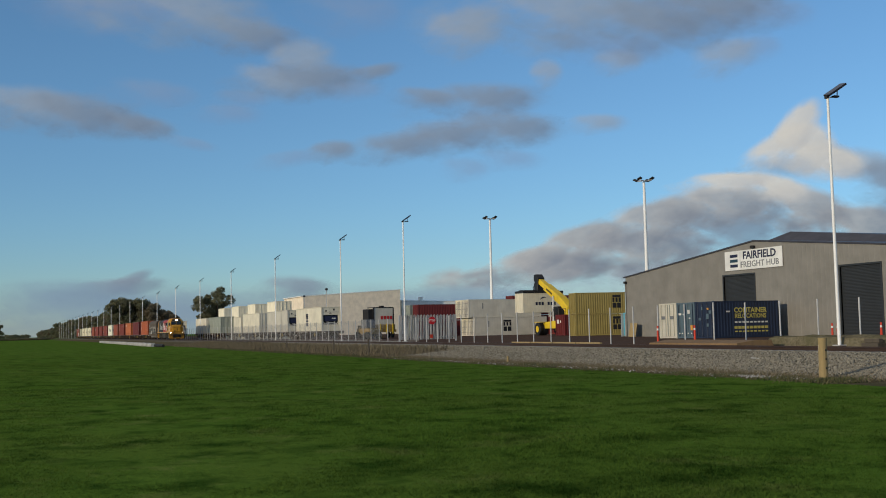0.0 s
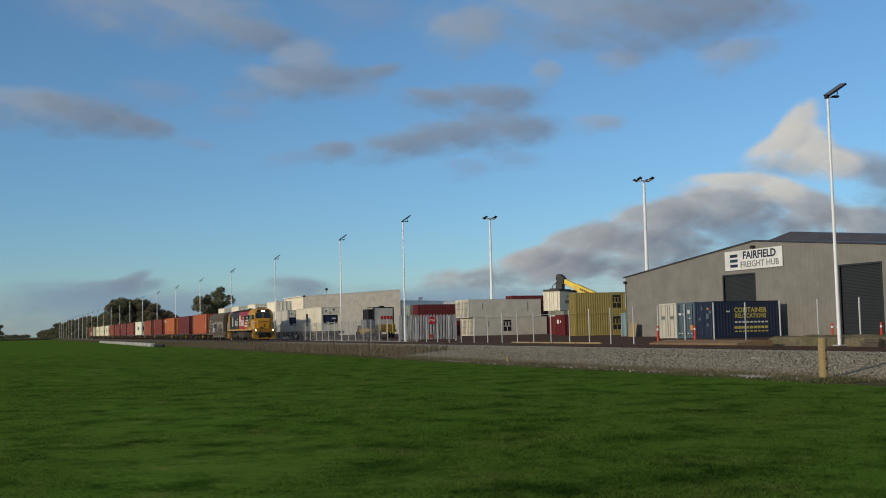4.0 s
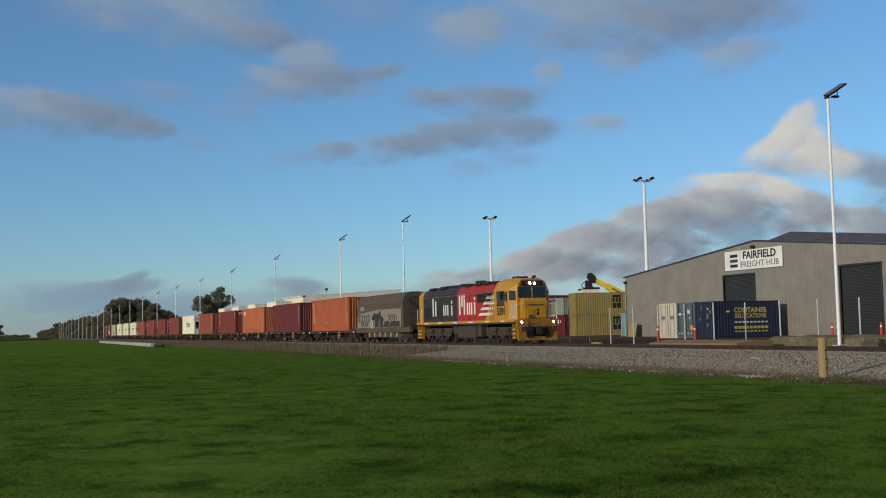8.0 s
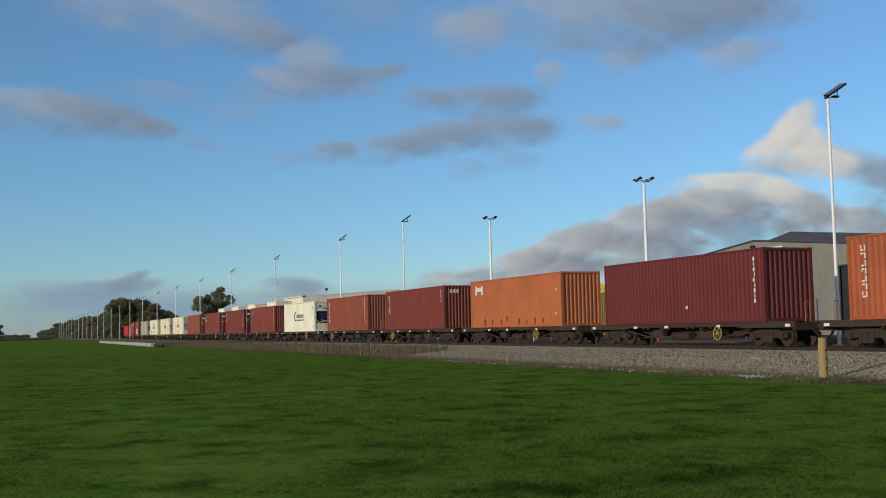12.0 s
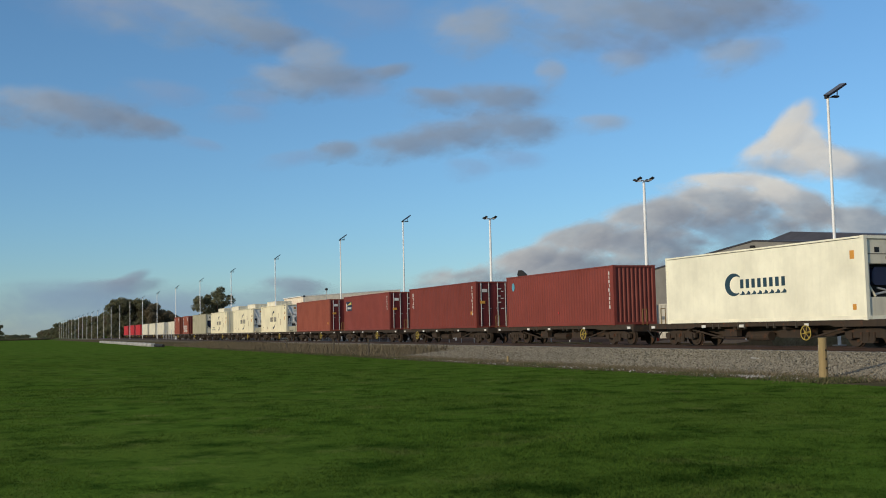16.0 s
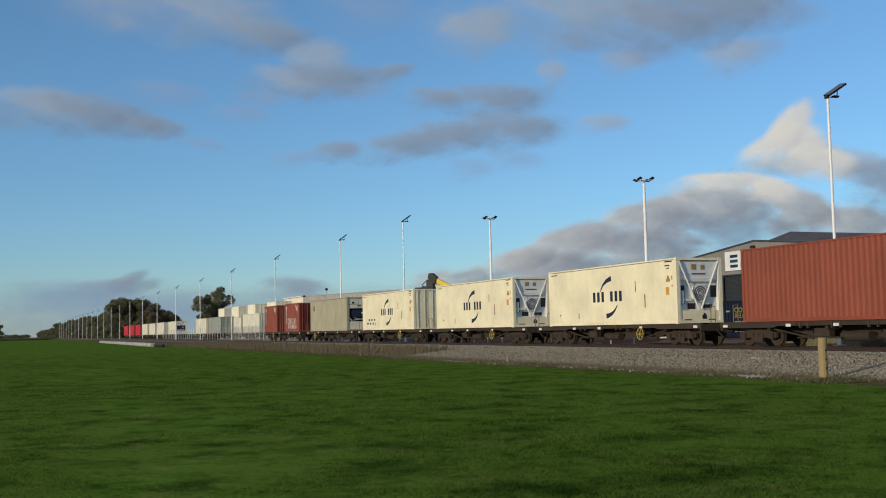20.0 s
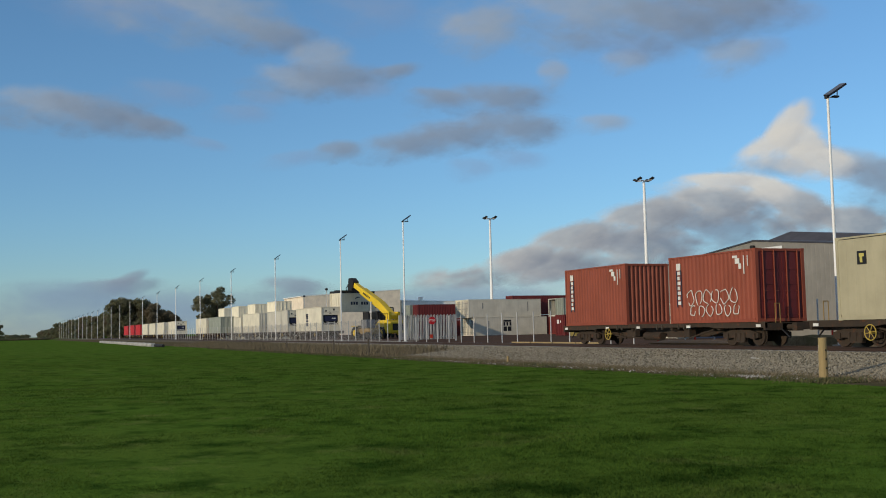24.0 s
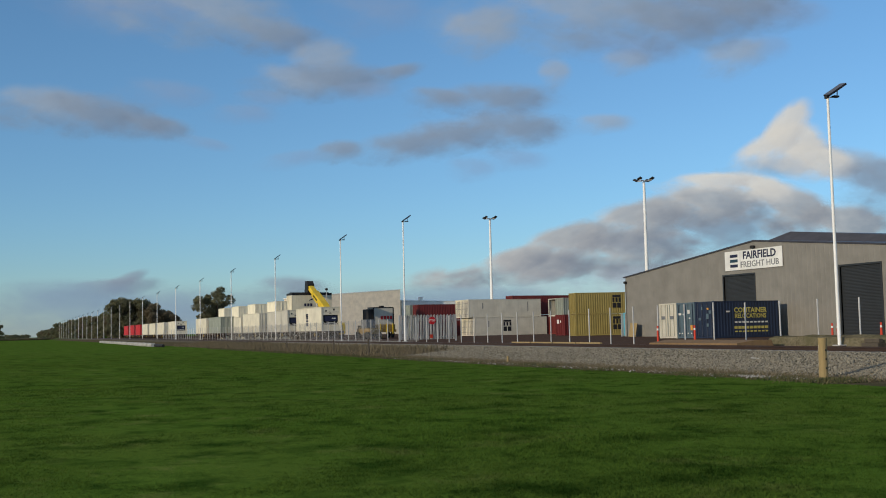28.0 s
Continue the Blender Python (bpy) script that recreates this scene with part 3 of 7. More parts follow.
def palisade_gate():
    root = thing("sliding_gate", pose(-98.0, 0, 0), "galvanised palisade gate with a red stop sign", "gate")
    me = shared("pale|", lambda: folded_pale(), M["galv"])
    for i in range(17):
        ob = new("pale", me)
        ob.parent = root
        ob.location = (0.05, 35.35 + i * 0.345, 0)
    quick("gate_frame", [(-0.05, 0.02, 35.2, 41.1, 0.8, 0.9), (-0.05, 0.02, 35.2, 41.1, 2.6, 2.7), (-0.06, 0.06, 35.1, 35.25, 0.45, 3.0), (-0.06, 0.06, 41.0, 41.15, 0.45, 3.0)], M["galv"], root)
    bm = bmesh.new()
    prism(bm, [(38.55 + 0.40 * math.cos(radians(22.5 + 45 * i)), 2.45 + 0.40 * math.sin(radians(22.5 + 45 * i))) for i in range(8)], "x", 0.08, 0.10)
    s = part("stop_sign", bm, M["sign_red"], root, "red octagonal stop sign")
    words("lettering", "STOP", 0.27, M["white"], s, Matrix.Translation((0.105, 38.55, 2.45)) @ Euler((radians(90), 0, radians(90))).to_matrix().to_4x4(), 0.006)
    quick("notice", [(0.08, 0.10, 38.3, 38.6, 0.75, 1.1)], M["cone_orange"], root)


palisade_gate()

# ---------------------------------------------------------------- freight shed
def rib_wall(bm, x0, x1, y, z0, top, pitch=0.50, depth=0.011):
    """Upright ribbed cladding on the face y, its top following top(x)."""
    n = int((x1 - x0) / pitch)
    pts = []
    for i in range(n):
        a = x0 + (x1 - x0) * i / n
        w = (x1 - x0) / n
        pts += [(a, y), (a + w * 0.70, y), (a + w * 0.74, y - depth), (a + w * 0.96, y - depth)]
    pts.append((x1, y))
    lo = [bm.verts.new((p[0], p[1], z0)) for p in pts]
    hi = [bm.verts.new((p[0], p[1], top(p[0]))) for p in pts]
    for i in range(len(pts) - 1):
        bm.faces.new((lo[i], lo[i + 1], hi[i + 1], hi[i]))


# the shed is drawn a little large and brought to its true size
SHED_SIZE = Matrix.Translation((0, 0, 0.0743)) @ Matrix.Scale(0.955, 4)


def freight_shed():
    Y0, XL, XP, XR, ZE, ZP, DEEP = 60.0, -96.9, -75.75, -54.6, 6.5, 8.6, 42.0
    root = thing("freight_shed", SHED_SIZE, "large grey ribbed steel freight shed with dark roller doors", "shed", kind="structure")

    def top(x):
        return ZE + (ZP - ZE) * (1 - abs(x - XP) / (XP - XL))
    d1, d2 = (-80.25, -75.95, 5.78), (-65.6, -61.4, 5.80)
    for a, b, z0 in ((XL, d1[0], 0.3), (d1[0], d1[1], d1[2]), (d1[1], d2[0], 0.3), (d2[0], d2[1], d2[2]), (d2[1], XR, 0.3)):
        bm = bmesh.new()
        rib_wall(bm, a, b, Y0, z0, top)
        pts = [(a, z0), (b, z0), (b, top(b))] + ([(XP, ZP)] if a < XP < b else []) + [(a, top(a))]
        prism(bm, pts, "y", Y0 + 0.01, Y0 + 0.2)
        part("wall_panel", bm, M["shed_wall"], root)
    quick("side_wall", [(XL, XL + 0.2, Y0 + 0.2, Y0 + DEEP, 0.3, ZE)], M["shed_wall"], root)
    quick("side_wall", [(XR - 0.2, XR, Y0 + 0.2, Y0 + DEEP, 0.3, ZE)], M["shed_wall"], root)
    quick("rear_wall", [(XL, XR, Y0 + DEEP, Y0 + DEEP + 0.2, 0.3, ZE)], M["shed_wall"], root)
    for xa, xb in ((XL - 0.25, XP), (XP, XR + 0.25)):
        bm = bmesh.new()
        za, zb = (ZE - 0.02, ZP) if xa < XP - 1 else (ZP, ZE - 0.02)
        prism(bm, [(xa, za + 0.02), (xb, zb + 0.02), (xb, zb + 0.14), (xa, za + 0.14)], "y", Y0 - 0.12, Y0 + DEEP + 0.3)
        part("roof", bm, M["shed_roof"], root)
    for d in (d1, d2):
        door = quick("roller_door", [(d[0], d[1], Y0 + 0.12, Y0 + 0.18, 0.3, d[2])], M["shed_dark"], root, "dark grey roller door")
        bm = bmesh.new()
        z = 0.4
        while z < d[2]:
            tube(bm, (d[0] + 0.1, Y0 + 0.11, z), (d[1] - 0.1, Y0 + 0.11, z), 0.03, seg=6)
            z += 0.11
        part("slats", bm, M["shed_dark"], door)
        quick("door_frame", [(d[0] - 0.14, d[0], Y0 - 0.05, Y0 + 0.2, 0.3, d[2]), (d[0] - 0.14, d[1] + 0.14, Y0 - 0.05, Y0 + 0.2, d[2], d[2] + 0.14), (d[1], d[1] + 0.14, Y0 - 0.05, Y0 + 0.2, 0.3, d[2])], M["shed_dark"], root)
    quick("downpipe", [((XL + 0.1, Y0 - 0.09, 0.4), (XL + 0.1, Y0 - 0.09, ZE - 0.4), 0.05)], M["shed_wall"], root)
    quick("wall_lamp", [(-76.0, -75.6, Y0 - 0.35, Y0 - 0.05, 8.0, 8.25)], M["dark_metal"], root, bevel=0.04)
    quick("wall_lamp", [(XL + 0.1, XL + 0.4, Y0 - 0.35, Y0 - 0.05, 5.9, 6.15)], M["dark_metal"], root, bevel=0.04)
    s = quick("sign_board", [(-79.8, -72.08, Y0 - 0.13, Y0 - 0.07, 6.24, 7.95)], M["white"], root, "white sign board with dark lettering")
    face = Y0 - 0.137
    up = Euler((radians(90), 0, 0)).to_matrix().to_4x4()
    words("lettering", "FAIRFIELD", 0.92, M["mark_navy"], s, Matrix.Translation((-75.05, face, 7.45)) @ up @ Matrix.Diagonal((1.08, 1, 1, 1)), 0.028)
    words("lettering", "FREIGHT HUB", 0.74, M["sign_grey"], s, Matrix.Translation((-75.05, face, 6.67)) @ up @ Matrix.Diagonal((1.12, 1, 1, 1)), 0.008)
    for k, c in ((0, "mark_navy"), (1, "mark_teal"), (2, "mark_navy")):
        quick("emblem_bar", [(-79.05, -77.98, face - 0.004, face + 0.01, 6.50 + 0.44 * k, 6.76 + 0.44 * k)], M[c], s)
    quick("divider", [(-77.65, -77.60, face - 0.004, face + 0.01, 6.4, 7.8)], M["galv"], s)
    # taller roof behind
    rear = thing("rear_shed", pose(0, 0, 0), "taller dark hipped roof of a shed behind", "shed", kind="structure")
    quick("wall", [(-131, -84, 102.0, 150, 0.3, 9.8)], M["shed_wall"], rear)
    bm = bmesh.new()
    pts = [(-132, 101, 12.0), (-83, 101, 10.0), (-83, 150.5, 10.0), (-132, 150.5, 12.0), (-125.0, 105.5, 14.64), (-125.0, 150.5, 14.64)]
    v = [bm.verts.new(p) for p in pts]
    for f in ((0, 1, 4), (1, 2, 5, 4), (2, 3, 5), (3, 0, 4, 5), (3, 2, 1, 0)):
        bm.faces.new([v[i] for i in f])
    part("roof", bm, M["shed_roof"], rear)


freight_shed()


def pale_place(rng):
    x, y = rng.uniform(-58, -23), rng.gauss(20.75, 0.36)
    if rng.random() < 0.35:
        x, y = rng.gauss(-26.2, 0.8), rng.gauss(20.75, 0.22)
    return Matrix.Translation((x, y, 0.03)) @ Euler((rng.random() * 6, rng.random() * 6, rng.random() * 6)).to_matrix().to_4x4() @ Matrix.Scale(rng.uniform(0.015, 0.05), 4)


scatter("pale_stones", 900, pale_place, stone_shape, M["concrete"], "pale stones strewn along the paddock edge", "stones")

bm = bmesh.new()
for k in range(4):
    box(bm, -68.6 + 3.1 * k, -65.7 + 3.1 * k, 33.0, 33.16, 0.44, 0.62)
tagged(new("kerb_timbers", to_mesh("kerb_timbers", bm, M["timber"])), "line of pale timber baulks on the yard edge", "kerb", kind="structure")


def weed_place(rng):
    x = -22 - 95 * rng.random() ** 1.3
    k = math.sin(x * 1.1 + 2.0) + math.sin(x * 2.7) + 0.8 * math.sin(x * 0.43)
    if k < -0.3 + rng.gauss(0, 0.7):
        return None
    y = rng.gauss(20.55, 0.45)
    s = rng.uniform(0.06, 0.17) * (0.7 + 0.3 * min(k, 2))
    return Matrix.Translation((x, y, -0.02)) @ Matrix.Rotation(rng.random() * 6.28, 4, "Z") @ Matrix.Diagonal((0.7, 0.7, s * 0.8, 1))


scatter("weeds", 36000, weed_place, blade_shape, M["weed"], "dark green weeds along the foot of the ballast", "weeds")

# ---------------------------------------------------------------- shipping containers
CW = 2.438
L40, L20, HC, STD = 12.192, 6.058, 2.97, 2.62


def corrugated(length, height):
    """Both long sides with trapezoid corrugation; x along, base at 0."""
    bm = bmesh.new()
    z0, z1, d, p = 0.16, height - 0.07, 0.026, 0.278
    xa, xb = -length / 2 + 0.12, length / 2 - 0.12
    n = round((xb - xa) / p)
    w = (xb - xa) / n
    for s in (-1, 1):
        pts = []
        for i in range(n):
            a = xa + i * w
            pts += [(a, 0), (a + w * 0.26, 0), (a + w * 0.50, d), (a + w * 0.76, d)]
        pts.append((xb, 0))
        lo = [bm.verts.new((q[0], s * (CW / 2 - 0.02 - q[1]), z0)) for q in pts]
        hi = [bm.verts.new((q[0], s * (CW / 2 - 0.02 - q[1]), z1)) for q in pts]
        for i in range(len(pts) - 1):
            bm.faces.new((lo[i], lo[i + 1], hi[i + 1], hi[i]))
    # roof and floor
    box(bm, xa, xb, -CW / 2 + 0.03, CW / 2 - 0.03, height - 0.045, height - 0.015)
    box(bm, xa, xb, -CW / 2 + 0.06, CW / 2 - 0.06, 0.10, 0.14)
    return bm


def flat_sides(length, height):
    """Insulated box with shallow ribs."""
    bm = bmesh.new()
    xa, xb = -length / 2 + 0.10, length / 2 - 0.10
    n = int((xb - xa) / 0.42)
    w = (xb - xa) / n
    for s in (-1, 1):
        pts = []
        for i in range(n):
            a = xa + i * w
            pts += [(a, 0), (a + w * 0.84, 0), (a + w * 0.88, 0.004), (a + w * 0.96, 0.004)]
        pts.append((xb, 0))
        lo = [bm.verts.new((q[0], s * (CW / 2 - 0.012 - q[1]), 0.2)) for q in pts]
        hi = [bm.verts.new((q[0], s * (CW / 2 - 0.012 - q[1]), height - 0.1)) for q in pts]
        for i in range(len(pts) - 1):
            bm.faces.new((lo[i], lo[i + 1], hi[i + 1], hi[i]))
    box(bm, xa, xb, -CW / 2 + 0.03, CW / 2 - 0.03, height - 0.06, height - 0.012)
    box(bm, xa, xb, -CW / 2 + 0.03, CW / 2 - 0.03, 0.12, 0.2)
    return bm


def rails_of(length, height):
    bm = bmesh.new()
    h = length / 2
    for s in (-1, 1):
        y0, y1 = sorted((s * CW / 2, s * (CW / 2 - 0.06)))
        box(bm, -h + 0.16, h - 0.16, y0, y1, 0.02, 0.16)
        box(bm, -h + 0.16, h - 0.16, y0, y1, height - 0.075, height - 0.01)
    for e in (-1, 1):
        x0, x1 = sorted((e * h, e * (h - 0.12)))
        box(bm, x0, x1, -CW / 2 + 0.16, CW / 2 - 0.16, 0.02, 0.15)
        box(bm, x0, x1, -CW / 2 + 0.16, CW / 2 - 0.16, height - 0.12, height - 0.01)
        for s in (-1, 1):
            y0, y1 = sorted((s * CW / 2, s * (CW / 2 - 0.15)))
            box(bm, x0, x1, y0, y1, 0.118, height - 0.118)
    return bm


def casting():
    """One hollow-looking corner block with its oval lifting hole as a recess."""
    bm = bmesh.new()
    box(bm, -0.091, 0.091, -0.083, 0.083, 0, 0.118)
    for y in (-0.0835, 0.0835):
        tube(bm, (0, y - 0.001, 0.06), (0, y + 0.001, 0.06), 0.035, seg=8)
    return bm


def end_wall(length, height, e):
    """Corrugated blank end at x = e * length / 2."""
    bm = bmesh.new()
    n, half, x = 9, CW / 2 - 0.15, e * (length / 2 - 0.03)
    w = 2 * half / n
    pts = []
    for i in range(n):
        a = -half + i * w
        pts += [(0, a), (0, a + w * 0.30), (0.045, a + w * 0.50), (0.045, a + w * 0.80)]
    pts.append((0, half))
    lo = [bm.verts.new((x - e * q[0], q[1], 0.15)) for q in pts]
    hi = [bm.verts.new((x - e * q[0], q[1], height - 0.12)) for q in pts]
    for i in range(len(pts) - 1):
        bm.faces.new((lo[i], lo[i + 1], hi[i + 1], hi[i]))
    return bm


def door_leaf(length, height, e, s):
    bm = bmesh.new()
    x = e * (length / 2 - 0.035)
    y0, y1 = sorted((s * 0.006, s * (CW / 2 - 0.155)))
    x0, x1 = sorted((x, x - e * 0.05))
    box(bm, x0, x1, y0, y1, 0.16, height - 0.13)
    for k in range(4):
        z = 0.30 + k * (height - 0.55) / 4
        zz = z + (height - 0.55) / 4 - 0.10
        xa, xb = sorted((x, x + e * 0.02))
        box(bm, xa, xb, y0 + 0.10, y1 - 0.10, z, zz)
    return bm


def door_rod(length, height, e, s, k):
    bm = bmesh.new()
    x = e * (length / 2 + 0.01)
    if k:
        y = s * k * (CW / 2 - 0.12)
        tube(bm, (x, y, 0.1), (x, y, height - 0.08), 0.027, seg=6)
        for z in (0.25, height * 0.35, height * 0.62, height - 0.25):
            box(bm, min(x, x - e * 0.03), max(x, x - e * 0.03), y - 0.035, y + 0.035, z, z + 0.06)
        tube(bm, (x + e * 0.03, y, height * 0.42), (x + e * 0.03, y - s * 0.16, height * 0.42), 0.013, seg=6)
    return bm


def container(length, height, mat, label, ends=("wall", "doors"), group="containers", kind="dry", name="shipping_container"):
    """Ends: the one at +x, then the one at -x."""
    root = thing(name, pose(0, 0, 0), label, "container", group)
    key = "%.2f %.2f" % (length, height)
    if kind == "dry":
        part("body", shared("body|" + key, lambda: corrugated(length, height), mat), None, root)
    else:
        part("body", shared("body|r" + key, lambda: flat_sides(length, height), mat), None, root)
    part("frame", shared("frame|" + key, lambda: rails_of(length, height), mat), None, root)
    for ex in (-1, 1):
        for sy in (-1, 1):
            for z in (0.0, height - 0.118):
                part("corner_casting", shared("casting|", casting, mat), None, root).location = (ex * (length / 2 - 0.087), sy * (CW / 2 - 0.079), z)
    for e, what in zip((1, -1), ends):
        if what == "wall":
            part("end_wall", shared("end_wall|%d%s" % (e, key), lambda: end_wall(length, height, e), mat), None, root)
        elif what == "doors":
            for s in (-1, 1):
                d = part("door", shared("door|%d%d%s" % (e, s, key), lambda: door_leaf(length, height, e, s), M["maroon"] if mat.name in ("oxide", "oxide_b", "brick_red") else mat), None, root)
                for k in (0.28, 0.78):
                    part("locking_rod", shared("rod|%d%d%.2f%s" % (e, s, k, key), lambda: door_rod(length, height, e, s, k), mat if group == "containers in the yard" or length == L20 else M["galv"]), None, d)
        elif what == "unit":
            reefer_unit(root, length, height, e)
        elif what == "plain_unit":
            reefer_unit(root, length, height, e, True)
    return root


def reefer_unit(root, length, height, e, plain=False):
    """Cooling machinery in the end of a refrigerated container."""
    x = e * length / 2
    w = CW / 2 - 0.15

    def xs(a, b):
        return sorted((x - e * a, x - e * b))
    if plain:
        unit = quick("cooling_unit", [(*xs(0.36, 0.46), -w, w, 0.12, height - 0.12)], M["dark_metal"], root, "recessed cooling machinery")
        quick("upper_panel", [(*xs(0.06, 0.36), -w, w, height * 0.66, height - 0.13)], M["offwhite"], unit, bevel=0.02)
        quick("lower_panel", [(*xs(0.05, 0.36), -w, w, 0.12, height * 0.27)], M["offwhite"], unit, bevel=0.02)
        for s in (-1, 1):
            quick("jamb", [(*xs(0.08, 0.36), *sorted((s * w, s * (w - 0.12))), height * 0.27, height * 0.66)], M["offwhite"], unit)
            quick("corner_brace", [((x - e * 0.10, s * (w - 0.1), height * 0.40), (x - e * 0.10, s * (w - 0.36), height * 0.28), 0.04, 0.04, 6)], M["offwhite"], unit)
        b = bmesh.new()
        c, g = 0.80, height
        prism(b, [(-c, g * 0.45), (-c, g * 0.57), (-c + 0.14, g * 0.62), (c - 0.14, g * 0.62), (c, g * 0.57), (c, g * 0.45), (c - 0.14, g * 0.41), (-c + 0.14, g * 0.41)], "x", *xs(0.12, 0.34))
        part("compressor_tank", b, M["mark_navy"], unit, "dark compressor casing")
        quick("tank_label", [(*xs(0.105, 0.12), 0.15, 0.36, g * 0.50, g * 0.545), (*xs(0.105, 0.12), 0.40, 0.62, g * 0.50, g * 0.545)], M["mark_white"], unit)
        quick("piping", [((x - e * 0.2, -0.7, g * 0.30), (x - e * 0.2, 0.5, g * 0.36), 0.04), ((x - e * 0.22, -0.5, g * 0.38), (x - e * 0.22, 0.7, g * 0.30), 0.035)], M["galv"], unit)
        quick("warning_sign", [(*xs(0.045, 0.06), 0.30, 0.50, g * 0.84, g * 0.90), (*xs(0.045, 0.06), 0.36, 0.44, g * 0.90, g * 0.93), (*xs(0.045, 0.06), -0.7, -0.5, g * 0.80, g * 0.86), (*xs(0.045, 0.06), -0.2, 0.1, g * 0.72, g * 0.75)], M["black"], unit)
        quick("panel_seam", [(*xs(0.052, 0.062), -w + 0.05, w - 0.05, g * 0.775, g * 0.783), (*xs(0.052, 0.062), -0.12, -0.11, g * 0.68, g * 0.94)], M["dark_metal"], unit)
        return
    g = height
    unit = quick("cooling_unit", [(*xs(0.20, 0.42), -w, w, 0.12, g - 0.12)], M["white"], root, "pale cooling machinery behind a white braced frame")
    quick("upper_panel", [(*xs(0.10, 0.20), -w + 0.02, w - 0.02, g * 0.66, g - 0.14), (*xs(0.07, 0.20), -0.55, 0.75, g * 0.63, g * 0.70)], M["white"], unit, bevel=0.02)
    quick("lower_panel", [(*xs(0.04, 0.20), -w, w, 0.12, g * 0.20)], M["cream"], unit)
    # flat dark plates stand in for the shade inside fork pockets and cavities
    quick("fork_pocket", [(*xs(0.03, 0.05), -0.85, -0.45, 0.10, 0.20), (*xs(0.03, 0.05), 0.45, 0.85, 0.10, 0.20)], M["dark_metal"], unit)
    quick("side_cavity", [(*xs(0.185, 0.20), -w + 0.06, -w + 0.38, g * 0.30, g * 0.58), (*xs(0.185, 0.20), w - 0.36, w - 0.05, g * 0.40, g * 0.58), (*xs(0.185, 0.20), -0.55, -0.15, g * 0.22, g * 0.31), (*xs(0.185, 0.20), 0.2, 0.75, g * 0.235, g * 0.29)], M["dark_metal"], unit)
    quick("compressor", [((x - e * 0.13, -w + 0.22, g * 0.30), (x - e * 0.13, -w + 0.22, g * 0.50), 0.07, 0.07, 10), (*xs(0.12, 0.19), -w + 0.1, -0.35, g * 0.34, g * 0.38)], M["white"], unit)
    bm = bmesh.new()
    tube(bm, (x - e * 0.10, 0.08, g * 0.46), (x - e * 0.21, 0.08, g * 0.46), 0.42, seg=24)
    part("fan_shroud", bm, M["white"], unit)
    bm = bmesh.new()
    tube(bm, (x - e * 0.085, 0.08, g * 0.46), (x - e * 0.11, 0.08, g * 0.46), 0.34, seg=24)
    fan = part("fan", bm, M["sign_grey"], unit)
    bm = bmesh.new()
    for r in (0.34, 0.25, 0.15):
        ring(bm, (x - e * 0.075, 0.08, g * 0.46), (1, 0, 0), r, 0.014)
    tube(bm, (x - e * 0.06, 0.08, g * 0.46), (x - e * 0.09, 0.08, g * 0.46), 0.08, seg=12)
    part("fan_guard", bm, M["galv"], fan)
    for s in (-1, 1):
        quick("brace", [((x - e * 0.02, s * (w - 0.02), g - 0.16), (x - e * 0.02, s * 0.05, g * 0.21), 0.04, 0.04, 6)], M["white"], unit)
        quick("jamb", [(*xs(0.01, 0.20), *sorted((s * w, s * (w - 0.05))), 0.12, g - 0.12)], M["white"], unit)
    quick("label_plate", [(*xs(0.085, 0.10), -0.35, -0.10, g * 0.82, g * 0.90), (*xs(0.085, 0.10), 0.15, 0.36, g * 0.82, g * 0.89)], M["warm_label"], unit)
    quick("name_strip", [(*xs(0.085, 0.10), -0.35, 0.40, g * 0.745, g * 0.762)], M["dark_metal"], unit)
    quick("warning_plate", [(*xs(0.025, 0.04), 0.12, 0.34, g * 0.07, g * 0.13), (*xs(0.025, 0.04), 0.18, 0.28, g * 0.13, g * 0.155)], M["black"], unit)


def side_marks(root, length, height, rows, material):
    """Plain bars for writing on the side that faces the paddock: (along, up, width, height) from the leading top corner."""
    for a, u, w, h in rows:
        bm = bmesh.new()
        x1 = length / 2 - a
        box(bm, x1 - w, x1, -CW / 2 - 0.006, -CW / 2 + 0.012, height - u - h, height - u)
        part("marking", bm, material, root)


def side_shape(root, outline, material, name="emblem"):
    """A flat painted shape on the side that faces the paddock, outline in (x, z)."""
    bm = bmesh.new()
    prism(bm, outline, "y", -CW / 2 - 0.007, -CW / 2 + 0.012)
    return part(name, bm, material, root)


def column_marks(a, u, n, w=0.16, h=0.17, gap=0.05):
    return [(a + (0.03 if i % 3 == 1 else 0), u + i * (h + gap), w - (0.05 if i % 2 else 0), h) for i in range(n)]


def vertical_name(root, length, height, at, n, mat, size=0.21):
    """An upright row of blocky strokes near one end of the side."""
    rows = []
    for i in range(n):
        u = 0.35 + i * (size + 0.06)
        rows += [(at, u, 0.06, size), (at + 0.10, u + (0 if i % 2 else size - 0.06), 0.14, 0.06)]
        if i % 3 == 0:
            rows.append((at + 0.20, u, 0.05, size * 0.6))
    return side_marks(root, length, height, rows, mat)


def arc_mark(root, cx, cz, r, a0, a1, wide, mat):
    """A crescent stroke."""
    out, inn = [], []
    for i in range(25):
        t = radians(a0 + (a1 - a0) * i / 24)
        k = wide * math.sin(math.pi * (i + 1.0) / 26.0)
        out.append((cx + (r + k / 2) * math.cos(t), cz + (r + k / 2) * math.sin(t) * 0.8))
        inn.append((cx + (r - k / 2) * math.cos(t), cz + (r - k / 2) * math.sin(t) * 0.8))
    side_shape(root, out + inn[::-1], mat)



